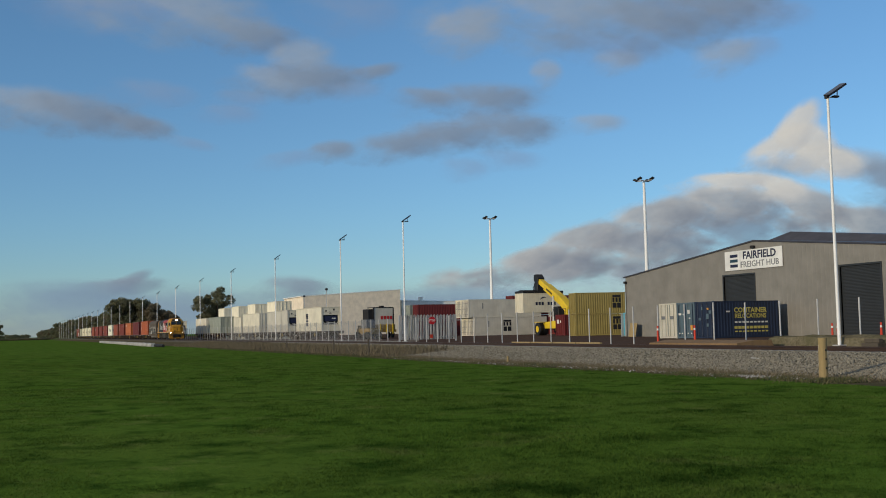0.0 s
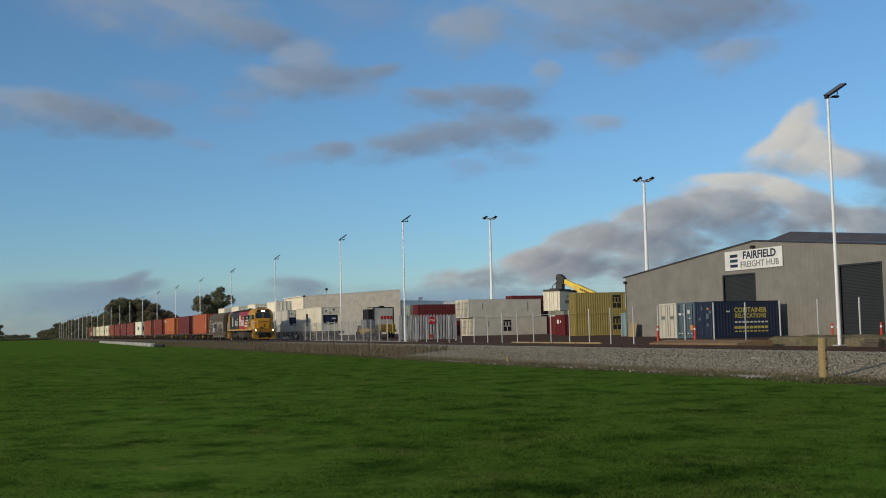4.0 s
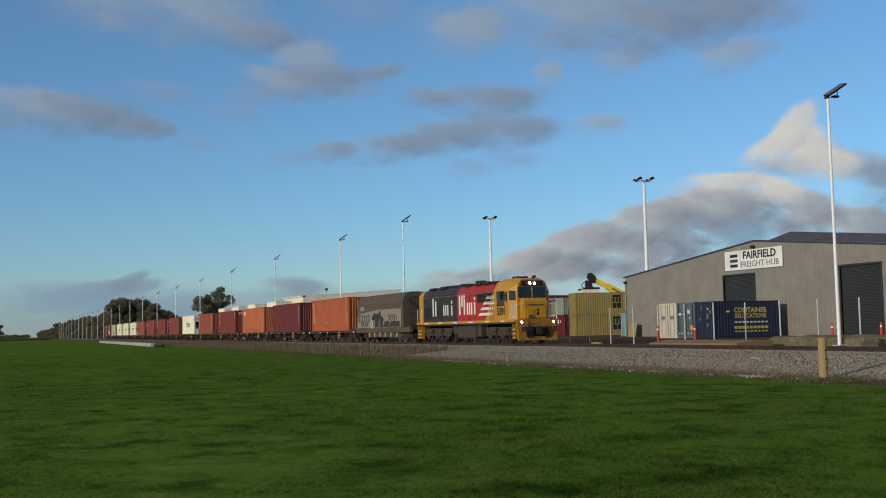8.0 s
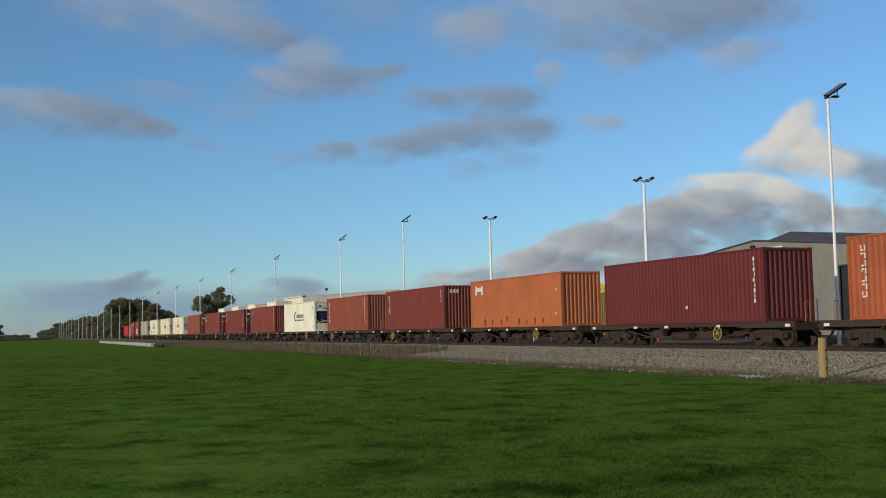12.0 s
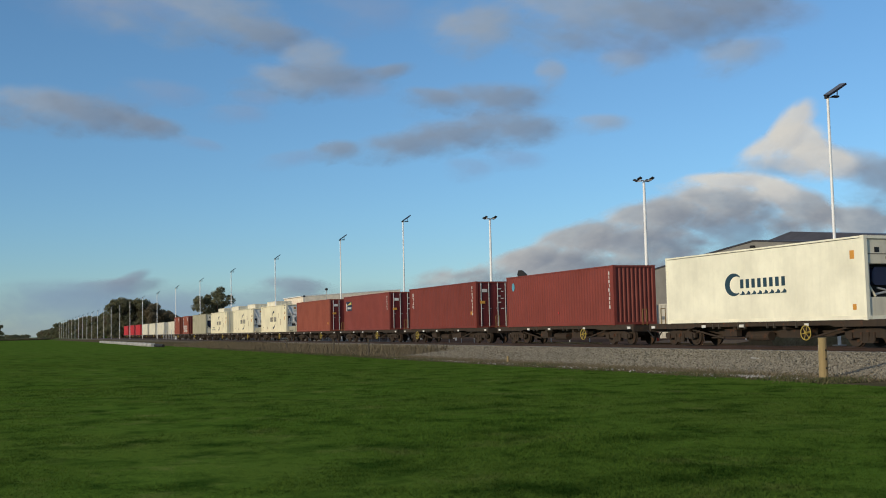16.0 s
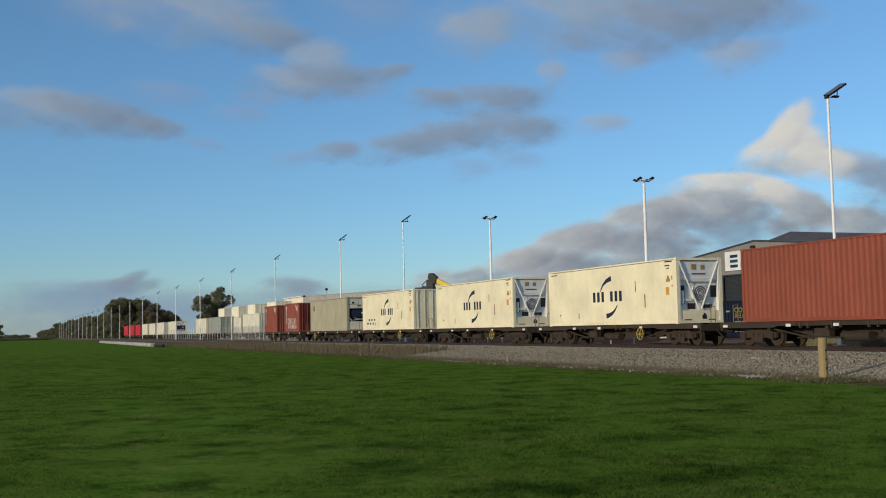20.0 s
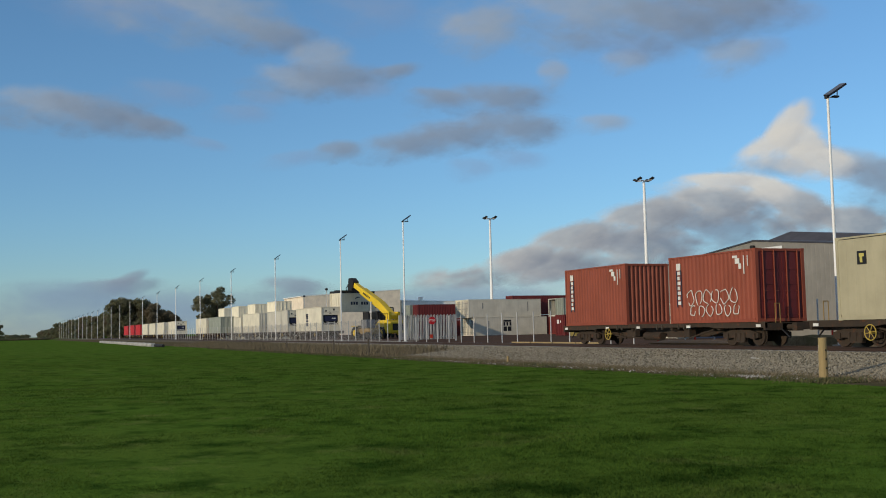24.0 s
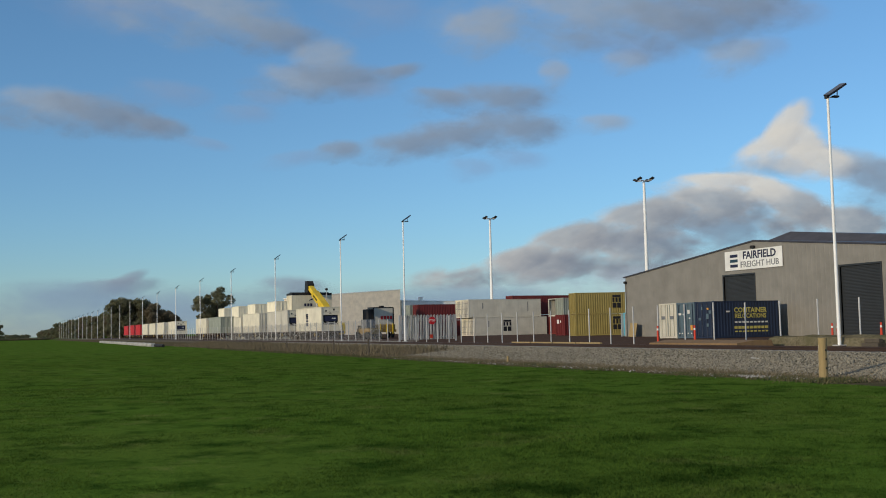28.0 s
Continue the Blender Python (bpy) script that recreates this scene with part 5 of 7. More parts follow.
    quick("jumper_cable", [((8.0, -0.25, 1.08), (8.12, -0.42, 0.66), 0.03), ((8.12, -0.42, 0.66), (8.02, -0.56, 1.08), 0.03)], M["black"], root)
    quick("uncoupling_lever", [((8.05, -1.2, 1.0), (8.05, 1.2, 1.0), 0.014)], M["rust_yellow"], root)
    for y in (-1.05, 1.05):
        quick("ditch_light_box", [(7.80, 7.93, y - 0.12, y + 0.12, 1.06, 1.24)], M["pilot_grime"], root, bevel=0.03)
        quick("ditch_light", [((7.90, y, 1.15), (7.99, y, 1.15), 0.06, 0.06, 14)], M["headlight"], root, "lit ditch light")
    for x in (-6.4, -4.2, -2.0, 0.2, 2.4):
        quick("body_seam", [(x, x + 0.03, -1.236, -1.21, 1.34, 3.12)], M["under"], root)
    for x in (3.0, 3.25, 3.5):
        quick("vent_pipe", [((x, -1.27, 1.35), (x, -1.27, 2.25), 0.018)], M["hopper_pale"], root)
    for x in (-7.2, -2.6, 2.3, 6.4):
        quick("sand_pipe", [((x, -1.12, 1.05), (x + 0.18, -0.95, 0.22), 0.03)], M["bogie"], root)
    # handrail along the hood, grime patches and roof gear
    quick("hood_rail", [((-7.1, -1.30, 3.02), (3.6, -1.30, 3.02), 0.014)], M["hopper_pale"], root)
    quick("grime_patch", [(-4.80, -4.55, -1.252, -1.22, 1.62, 2.42), (-4.30, -3.90, -1.252, -1.22, 1.55, 2.45)], M["dark_metal"], root)
    for x, z in ((-6.9, 2.9), (-5.9, 3.0), (-3.6, 3.05), (-0.6, 2.75), (0.3, 2.95), (0.9, 2.85), (2.6, 2.2), (-2.2, 1.5), (0.0, 1.45), (2.2, 1.5)):
        quick("hood_latch", [(x, x + 0.10, -1.252, -1.22, z, z + 0.08)], M["black"], root)
    for x in (-6.6, -4.9, -1.2, 0.4, 1.6, 2.7):
        quick("roof_hatch", [(x, x + 0.7, -0.95, -0.35, 3.56, 3.72)], M["dark_metal"], root, bevel=0.03)
    quick("exhaust_stack", [(-0.9, -0.3, -0.25, 0.25, 3.65, 3.95)], M["under"], root, bevel=0.03)
    quick("cab_roof_pod", [(4.4, 5.2, -0.4, 0.4, 3.76, 3.92)], M["dark_metal"], root, bevel=0.04)
    quick("mirror", [((5.62, -1.38, 2.75), (5.62, -1.62, 2.75), 0.015), (5.58, 5.66, -1.70, -1.52, 2.50, 2.95)], M["black"], root)
    quick("nose_hump", [(7.40, 7.66, -0.62, -0.10, 1.34, 1.95)], M["loco_yellow"], root, bevel=0.05)
    quick("nose_grille", [(7.645, 7.67, -0.50, 0.50, 2.12, 2.20)], M["hopper_brown"], root)
    quick("bell", [((7.68, -0.4, 1.45), (7.80, -0.4, 1.45), 0.10, 0.13, 12)], M["hopper_brown"], root)
    # steps and rails
    for x in (7.15, -7.55):
        for s in (-1, 1):
            st = new("steps")
            st.parent = root
            for k in range(4):
                y0, y1 = sorted((s * 1.38, s * 1.12))
                quick("tread", [(x - 0.3, x + 0.3, y0, y1, 0.34 + 0.25 * k, 0.375 + 0.25 * k)], M["mark_white"], st)
            quick("string", [(x - 0.33, x - 0.30, *sorted((s * 1.38, s * 1.12)), 0.3, 1.2), (x + 0.30, x + 0.33, *sorted((s * 1.38, s * 1.12)), 0.3, 1.2)], M["loco_yellow"], st)
            quick("handrail", [((x - 0.34, s * 1.36, 1.2), (x - 0.34, s * 1.36, 2.25), 0.02), ((x + 0.36, s * 1.36, 1.2), (x + 0.36, s * 1.36, 2.25), 0.02)], M["mark_white"], root)
    quick("front_rail", [((7.78, -1.3, 1.3), (7.78, -1.3, 2.2), 0.02), ((7.78, 1.3, 1.3), (7.78, 1.3, 2.2), 0.02), ((7.78, 0.85, 2.2), (7.78, 1.3, 2.2), 0.02), ((7.78, -1.3, 2.2), (7.78, -0.85, 2.2), 0.02)], M["mark_white"], root)
    quick("fuel_tank", [(-1.7, 0.9, -1.25, 1.25, 0.30, 1.05)], M["bogie"], root, bevel=0.1)
    quick("battery_box", [(1.05, 1.6, -1.15, 1.15, 0.45, 1.08), (-2.4, -1.85, -1.15, 1.15, 0.6, 1.08)], M["bogie"], root)
    power_bogie(root, -5.0)
    power_bogie(root, 4.5)
    for x in (5.9, 6.1):
        quick("horn", [((x, 0.3, 3.78), (x + 0.35, 0.3, 3.86), 0.03, 0.08, 10)], M["dark_metal"], root)
    quick("aerial", [((5.2, -0.3, 3.76), (5.2, -0.3, 4.1), 0.012)], M["dark_metal"], root)
    quick("underframe", [(-7.6, 7.4, -0.60, 0.60, 0.62, 1.08)], M["under"], root)
    quick("rear_coupler", [((-8.0, 0, 0.80), (-8.6, 0, 0.80), 0.13, 0.12, 10)], M["dark_metal"], root)
    # proportions: a longer hood, a shorter cab and a raised walkway
    def along(x):
        if x < 3.76:
            return -7.6 + (x + 7.9) * 1.1328
        if x < 6.55:
            return 5.6 + (x - 3.76) * 0.86
        return 8.0 + (x - 6.55) * 0.5

    def above(z):
        return z + 0.13 * max(0.0, min(1.0, (z - 0.95) / 0.15))
    for ob in root.children_recursive:
        if ob.type == "MESH" and ob.parent.name.split(".")[0] != "power_bogie":
            if ob.matrix_basis == Matrix.Identity(4):
                for v in ob.data.vertices:
                    v.co.x, v.co.z = along(v.co.x), above(v.co.z)
            else:
                ob.location.x, ob.location.z = along(ob.location.x), above(ob.location.z)
        elif ob.name.split(".")[0] == "power_bogie":
            ob.location.x = along(ob.location.x)
    return root

# ---------------------------------------------------------------- the train
SPEED, PITCH = 18.117, 16.767
LEAD = -35.795 - SPEED * 11.0          # front of the first container when the clip starts
MOVING = []                            # (thing, offset along the track, y, z)


def on_train(ob, offset, z=RAIL_TOP):
    MOVING.append((ob, offset, TRACK_Y, z))
    ob.matrix_basis = pose(LEAD + offset, TRACK_Y, z)


DECK = RAIL_TOP + 0.98
on_train(locomotive(), 25.0)
on_train(hopper_wagon(), 8.9)
proto, turned = flat_wagon(), flat_wagon(15.4, -4.6)
TURNED = (3, 4, 7, 13)                 # wagons that run the other way round
LABELS = [
    ("orange", "orange", "faded orange forty-foot container on a flat wagon", ("wall", "doors"), "dry"),
    ("maroon", "maroon", "dark maroon forty-foot container on a flat wagon", ("wall", "doors"), "dry"),
    ("orange_b", "orange_b", "bright orange forty-foot container with dents low down", ("wall", "doors"), "dry"),
    ("oxide", "oxide", "oxide red forty-foot container with white end marks", ("wall", "doors"), "dry"),
    ("brick", "brick_red", "brick red forty-foot container on a flat wagon", ("wall", "doors"), "dry"),
    ("white", "pale_cream", "pale cream refrigerated container with blue lettering bars", ("plain_unit", "doors"), "reefer"),
    ("dark", "oxide_b", "dark red container with a round blue mark", ("wall", "doors"), "dry"),
    ("tex", "oxide", "oxide red container with white door lettering", ("doors", "wall"), "dry"),
    ("oxide", "oxide_b", "oxide red container with a white corner mark", ("doors", "wall"), "dry"),
    ("oxide", "brick_red", "brick red container with dark locking bars", ("doors", "wall"), "dry"),
    ("cream", "cream", "cream refrigerated container with dark crescent marks", ("unit", "doors"), "reefer"),
    ("cream", "cream", "cream refrigerated container with black lettering bars", ("unit", "doors"), "reefer"),
    ("cream", "cream", "cream refrigerated container with grey doors leading", ("doors", "unit"), "reefer"),
    ("beige", "beige", "weathered beige refrigerated container on a flat wagon", ("plain_unit", "doors"), "reefer"),
]
BOXES = []
for k, (tag, mat, label, ends, kind) in enumerate(LABELS):
    mid = -PITCH * k - L40 / 2
    source = turned if k in TURNED else proto
    on_train(source if k in (0, TURNED[0]) else copy_thing(source, pose(0, 0, 0)), mid)
    c = container(L40, HC, M[mat], label, ends, "containers on the train", kind)
    on_train(c, mid, DECK)
    BOXES.append(c)


def sickle(c, p0, p1, p2, wide, n=10):
    """A curved stroke from a fine point at p0 to a broad cut end at p2."""
    out, inn = [], []
    for i in range(n + 1):
        t = i / n
        q = [(1 - t) ** 2 * p0[j] + 2 * t * (1 - t) * p1[j] + t * t * p2[j] for j in (0, 1)]
        d = [2 * (1 - t) * (p1[j] - p0[j]) + 2 * t * (p2[j] - p1[j]) for j in (0, 1)]
        k = (0.03 + wide * t) / (2 * math.hypot(*d))
        out.append((q[0] - d[1] * k, q[1] + d[0] * k))
        inn.append((q[0] + d[1] * k, q[1] - d[0] * k))
    side_shape(c, out + inn[::-1], M["mark_navy"])


def crescents(c, cx=0.05):
    sickle(c, (cx - 0.62, 1.70), (cx - 0.35, 2.20), (cx + 0.42, 2.30), 0.22)
    sickle(c, (cx + 0.95, 0.98), (cx + 0.60, 0.52), (cx - 0.10, 0.46), 0.22)
    # plain upright bars in place of the owner's name
    rows = []
    for i in range(7):
        if i != 3:
            x = 4.62 + 0.42 * i
            rows.append((x + 0.06, 1.30, 0.21, 0.50))
    side_marks(c, L40, HC, rows, M["mark_navy"])
    side_marks(c, L40, HC, [(0.55, 0.30, 0.36, 0.05), (0.60, 0.42, 0.16, 0.05), (11.2, 0.2, 0.7, 0.04), (0.35, 0.12, 0.55, 0.05)], M["mark_navy"])
    side_shape(c, [(5.25, 1.92), (5.60, 1.92), (5.42, 2.22)], M["warm_label"], "warning_triangle")
    side_marks(c, L40, HC, [(0.62, 1.30, 0.24, 0.34), (0.34, 0.80, 0.09, 0.18), (0.34, 1.2, 0.06, 0.10)], M["mark_orange"])
    side_marks(c, L40, HC, [(2.6, 1.55, 0.05, 0.62), (8.9, 2.3, 0.04, 0.3), (3.4, 0.9, 0.03, 0.5), (10.9, 2.35, 0.10, 0.08)], M["rust_stain"])


vertical_name(BOXES[0], L40, HC, 11.3, 7, M["mark_white"])
side_marks(BOXES[0], L40, HC, column_marks(0.75, 0.35, 9, 0.10, 0.16) + [(0.5, 0.15, 0.5, 0.05), (7.0, 2.15, 0.1, 0.1)], M["mark_white"])
side_marks(BOXES[1], L40, HC, column_marks(0.55, 0.35, 9, 0.10, 0.16) + [(5.2, 2.2, 0.14, 0.12)], M["mark_white"])
side_marks(BOXES[2], L40, HC, [(11.2, 0.35, 0.22, 0.55), (10.3, 0.35, 0.22, 0.55), (10.5, 0.45, 0.7, 0.25), (0.5, 0.9, 0.12, 0.12), (0.6, 2.2, 0.12, 0.12)], M["mark_white"])
side_marks(BOXES[2], L40, HC, [(10.0, 2.4, 0.14, 0.4), (5.2, 2.45, 0.1, 0.35), (3.1, 2.45, 0.16, 0.35), (6.8, 2.3, 0.15, 0.3), (4.2, 2.55, 0.1, 0.25), (7.6, 2.45, 0.12, 0.3), (8.9, 2.5, 0.08, 0.3), (2.2, 2.5, 0.1, 0.22)], M["rust_stain"])
vertical_name(BOXES[3], L40, HC, 11.2, 4, M["mark_white"], 0.30)
side_marks(BOXES[3], L40, HC, column_marks(0.5, 0.3, 5, 0.10, 0.12), M["mark_white"])
vertical_name(BOXES[4], L40, HC, 11.3, 7, M["mark_white"])
side_marks(BOXES[4], L40, HC, column_marks(0.8, 0.3, 10, 0.12, 0.14) + [(8.0, 2.4, 0.1, 0.1)], M["mark_white"])
side_marks(BOXES[4], L40, HC, [(0.5, 2.2, 0.22, 0.2)], M["mark_orange"])
arc_mark(BOXES[5], -1.15, 1.55, 0.50, 50, 300, 0.30, M["mark_teal"])
for k in range(8):
    x = 0.95 - 0.36 * k + 1.0
    side_marks(BOXES[5], L40, HC, [(L40 / 2 - x + 0.04, 1.22, 0.19, 0.36)], M["mark_teal"])
    side_shape(BOXES[5], [(x - 0.32, 1.12), (x + 0.02, 1.12), (x + 0.02, 1.20), (x - 0.10, 1.28), (x - 0.16, 1.18)], M["mark_teal"], "wave_mark")
side_marks(BOXES[5], L40, HC, [(0.5, 0.5, 0.2, 0.3), (0.5, 2.4, 0.16, 0.2)], M["mark_orange"])
bm = bmesh.new()
prism(bm, [(-5.2 + 0.17 * math.cos(a), 2.35 + 0.24 * math.sin(a)) for a in [2 * math.pi * i / 16 for i in range(16)]], "y", -CW / 2 - 0.007, -CW / 2 + 0.012)
part("emblem", bm, M["mark_blue"], BOXES[6])
side_marks(BOXES[6], L40, HC, column_marks(0.35, 0.3, 9, 0.10, 0.16), M["mark_white"])
side_marks(BOXES[6], L40, HC, [(5.7, 2.2, 0.12, 0.10)], M["mark_red"])
vertical_name(BOXES[7], L40, HC, 11.3, 4, M["mark_white"], 0.24)
side_marks(BOXES[7], L40, HC, column_marks(0.55, 0.3, 9, 0.10, 0.16), M["mark_white"])
side_marks(BOXES[7], L40, HC, [(0.6, 1.9, 0.3, 0.2)], M["mark_orange"])
side_marks(BOXES[8], L40, HC, column_marks(0.5, 0.3, 6, 0.10, 0.14), M["mark_white"])
side_shape(BOXES[8], [(-5.35, 1.72), (-3.75, 1.72), (-3.75, 2.52), (-5.35, 2.52)], M["mark_navy"], "name_panel")
bm = bmesh.new()
prism(bm, [(-5.05, 2.20), (-3.85, 2.24), (-3.85, 2.50)], "y", -CW / 2 - 0.012, -CW / 2)
part("emblem", bm, M["sign_yellow"], BOXES[8])
for k in range(5):
    quick("marking", [(-4.95 + 0.23 * k, -4.80 + 0.23 * k, -CW / 2 - 0.012, -CW / 2, 1.86, 2.04)], M["mark_white"], BOXES[8])
quick("marking", [(-5.30, -5.12, -CW / 2 - 0.012, -CW / 2, 1.70, 2.36)], M["mark_white"], BOXES[8])
side_marks(BOXES[9], L40, HC, [(0.5, 2.15, 0.25, 0.2)], M["mark_orange"])
for i in (10, 11, 12):
    crescents(BOXES[i])
side_marks(BOXES[12], L40, HC, [(9.0 + 0.34 * j, 2.05 + 0.3 * (j % 2), 0.26, 0.16) for j in range(6)], M["mark_teal"])
side_shape(BOXES[13], [(-5.05, 1.95), (-4.62, 1.95), (-4.62, 2.42), (-5.05, 2.42)], M["black"], "emblem_panel")
quick("emblem", [(-4.95, -4.72, -CW / 2 - 0.012, -CW / 2, 2.22, 2.34), (-4.92, -4.80, -CW / 2 - 0.012, -CW / 2, 2.02, 2.22)], M["sign_yellow"], BOXES[13])
quick("end_marking", [(L40 / 2 - 0.03, L40 / 2 + 0.012, -0.75 + 0.24 * k, -0.60 + 0.24 * k, 2.45, 2.68) for k in range(3)], M["mark_white"], BOXES[3])
# door lettering bars on the boxes whose doors lead
for i in (7, 8, 9):
    x = L40 / 2 + 0.03
    for y, z, w, h in ((-0.62, 2.28, 0.36, 0.20), (0.42, 2.45, 0.26, 0.06), (0.62, 2.3, 0.16, 0.05), (0.42, 2.0, 0.2, 0.05), (0.60, 1.85, 0.2, 0.05), (0.42, 1.6, 0.2, 0.05), (0.60, 1.2, 0.2, 0.05)):
        bm = bmesh.new()
        box(bm, x, x + 0.012, y - w / 2, y + w / 2, z, z + h)
        part("door_marking", bm, M["mark_white"], BOXES[i])
    quick("door_label", [(x, x + 0.012, -0.95, -0.60, 1.55, 1.72)], M["mark_orange"], BOXES[i])

# last wagon carries two twenty-foot boxes
long_wagon = flat_wagon(16.6, -3.6)
on_train(long_wagon, -242.6)
tail_a = container(L20, HC, M["brick_red"], "red twenty-foot container with white sprayed graffiti", ("doors", "wall"), "containers on the train")
on_train(tail_a, -234.65 - L20 / 2, DECK)
tail_b = container(L20, HC, M["brick_red"], "red twenty-foot container at the end of the train", ("wall", "doors"), "containers on the train")
on_train(tail_b, -244.4 - L20 / 2, DECK)
for c in (tail_a, tail_b):
    side_marks(c, L20, HC, [(5.18, 0.30, 0.30, 0.30)] + [(5.20 + 0.05 * (j % 2), 0.66 + 0.22 * j, 0.22 - 0.05 * (j % 2), 0.15) for j in range(7)], M["mark_white"])
    side_marks(c, L20, HC, [(5.12, 0.62, 0.05, 1.62), (5.46, 0.62, 0.05, 1.62)], M["navy"])
    side_marks(c, L20, HC, [(1.15, 0.22, 0.32, 0.10), (1.02, 0.34, 0.28, 0.22), (0.92, 0.56, 0.16, 0.22), (0.72, 0.25, 0.05, 0.75), (0.48, 0.25, 0.04, 0.45)], M["mark_white"])
rng = random.Random(5)
for row, (n, z, w, h) in enumerate(((6, 1.12, 0.34, 0.42), (6, 0.55, 0.28, 0.32))):
    for k in range(n):
        bm = bmesh.new()
        cx = -1.45 + 0.60 * k + 0.15 * row
        pts = loop_points(rng, cx, z, w * 0.85, h * 0.8, 18)
        for a, b in zip(pts, pts[1:]):
            tube(bm, (a[0], -CW / 2 - 0.005, a[1]), (b[0], -CW / 2 - 0.005, b[1]), 0.022, seg=4)
        part("graffiti_stroke", bm, M["mark_white"], tail_a)

# ---------------------------------------------------------------- yard: boxes on wagons behind the fence
SIDING_Y = 36.6
rake = [(-126.6, "offwhite", "white refrigerated container on a parked wagon", "reefer", ("plain_unit", "doors")),
        (-143.6, "grey_box", "pale grey refrigerated container on a parked wagon", "reefer", ("plain_unit", "doors")),
        (-161.2, "offwhite", "cream refrigerated container on a parked wagon", "reefer", ("doors", "unit")),
        (-193.0, "grey_green", "grey-green container on a parked wagon", "dry", ("wall", "doors")),
        (-208.0, "offwhite", "dull white container on a parked wagon", "reefer", ("doors", "unit")),
        (-248.0, "offwhite", "white refrigerated container on a far wagon", "reefer", ("plain_unit", "doors")),
        (-268.0, "offwhite", "white container on a far wagon", "reefer", ("doors", "unit")),
        (-285.0, "offwhite", "white container on a far wagon", "reefer", ("doors", "unit")),
        (-301.0, "offwhite", "white container on a far wagon", "reefer", ("doors", "unit")),
        (-318.0, "bright_red", "bright red container on a far wagon", "dry", ("wall", "doors")),
        (-335.0, "bright_red", "bright red container on a far wagon", "dry", ("doors", "wall")),
        (-352.0, "bright_red", "bright red container on a far wagon", "dry", ("doors", "wall"))]
for x, mat, label, kind, ends in rake:
    w = copy_thing(proto, pose(x - L40 / 2, SIDING_Y, RAIL_TOP))
    tagged(w, "dark container flat wagon parked in the siding", group="parked wagons")
    c = container(L40, HC, M[mat], label, ends, "containers in the siding", kind)
    c.matrix_basis = pose(x - L40 / 2, SIDING_Y, DECK)
    if x == -126.6:
        side_marks(c, L40, HC, [(6.2, 0.75, 0.9, 0.7), (6.2, 1.55, 0.9, 0.25), (6.2, 1.9, 0.9, 0.4), (2.8, 1.9, 0.25, 0.5)], M["mark_navy"])
        side_marks(c, L40, HC, [(6.4, 0.85, 0.5, 0.2), (6.4, 1.15, 0.5, 0.15)], M["offwhite"])


small_box = container(L20, STD, M["offwhite"], "white twenty-foot container on a parked wagon", ("doors", "wall"), "containers in the siding", "reefer")
small_box.matrix_basis = pose(-175.0 - L20 / 2, SIDING_Y, DECK)
w = copy_thing(proto, pose(-176.4 - L20 / 2, SIDING_Y, RAIL_TOP))
tagged(w, "dark container flat wagon parked in the siding", group="parked wagons")


def stacked(x, y, z, length, mat, label, turn=90, kind="dry", ends=("wall", "doors"), h=STD):
    """A box set down in the yard; turned 90 its -x end faces the track."""
    c = container(length, h, M[mat], label, ends, "containers in the yard", kind)
    c.matrix_basis = pose(x, y, z, 0, 0, turn)
    return c


def cornered(x, y, z, length, mat, label, turn, kind="dry", ends=("wall", "doors"), h=STD):
    """The same, set by the near corner of the side that faces along the line."""
    r = Euler((0, 0, radians(turn))).to_matrix()
    c = Vector((x, y, z)) - r @ Vector((-length / 2, -CW / 2, 0))
    return stacked(c.x, c.y, z, length, mat, label, turn, kind, ends, h)


# yellow stack
for k in range(2):
    c = cornered(-109.0, 60.7, YARD + 2.5 * k, L20, "yellow_box", "mustard yellow twenty-foot container in a stack of two", 79, "dry", ("wall", "doors"), 2.49)
    # plain dark blocks where the owner's mark stands
    side_marks(c, L20, 2.49, [(0.55, 0.30, 1.0, 0.28), (0.55, 0.62, 0.22, 0.52), (0.94, 0.62, 0.22, 0.52), (1.33, 0.62, 0.22, 0.52), (0.55, 1.24, 0.44, 0.56), (1.11, 1.24, 0.44, 0.56)], M["black"])
# grey stack, two wide and two high
for x, y, z, mat, mark, long in ((-146.96, 64.67, 0, "stack_grey", True, L40), (-149.6, 64.7, 0, "offwhite", False, L20), (-147.2, 63.85, 1, "stack_grey", False, L40), (-149.85, 63.9, 1, "offwhite", False, L20)):
    c = cornered(x, y, YARD + 2.72 * z, long, mat, "pale grey high container stacked two high", 91, "reefer", ("plain_unit" if z else "wall", "doors"), 2.72)
    for y in (-0.95, -0.42, 0.0, 0.42, 0.95):
        quick("door_seam", [(-long / 2 - 0.03, -long / 2 + 0.0, y - 0.035, y + 0.035, 0.15, 2.45)], M["sign_grey"], c)
    for z in (0.45, 1.3, 2.1):
        quick("hinge_row", [(-long / 2 - 0.035, -long / 2 + 0.0, -1.0, 1.0, z, z + 0.05)], M["sign_grey"], c)
    if long == L40:
        side_marks(c, L40, 2.72, [(2.2, 0.4, 0.10, 1.5), (9.8, 0.55, 0.12, 0.9)], M["sign_grey"])
    if mark:
        side_marks(c, L40, 2.72, [(6.1, 0.40, 1.3, 0.30), (6.1, 0.74, 0.28, 0.56), (6.61, 0.74, 0.28, 0.56), (7.12, 0.74, 0.28, 0.56), (6.1, 1.42, 0.58, 0.68), (6.82, 1.42, 0.58, 0.68)], M["black"])
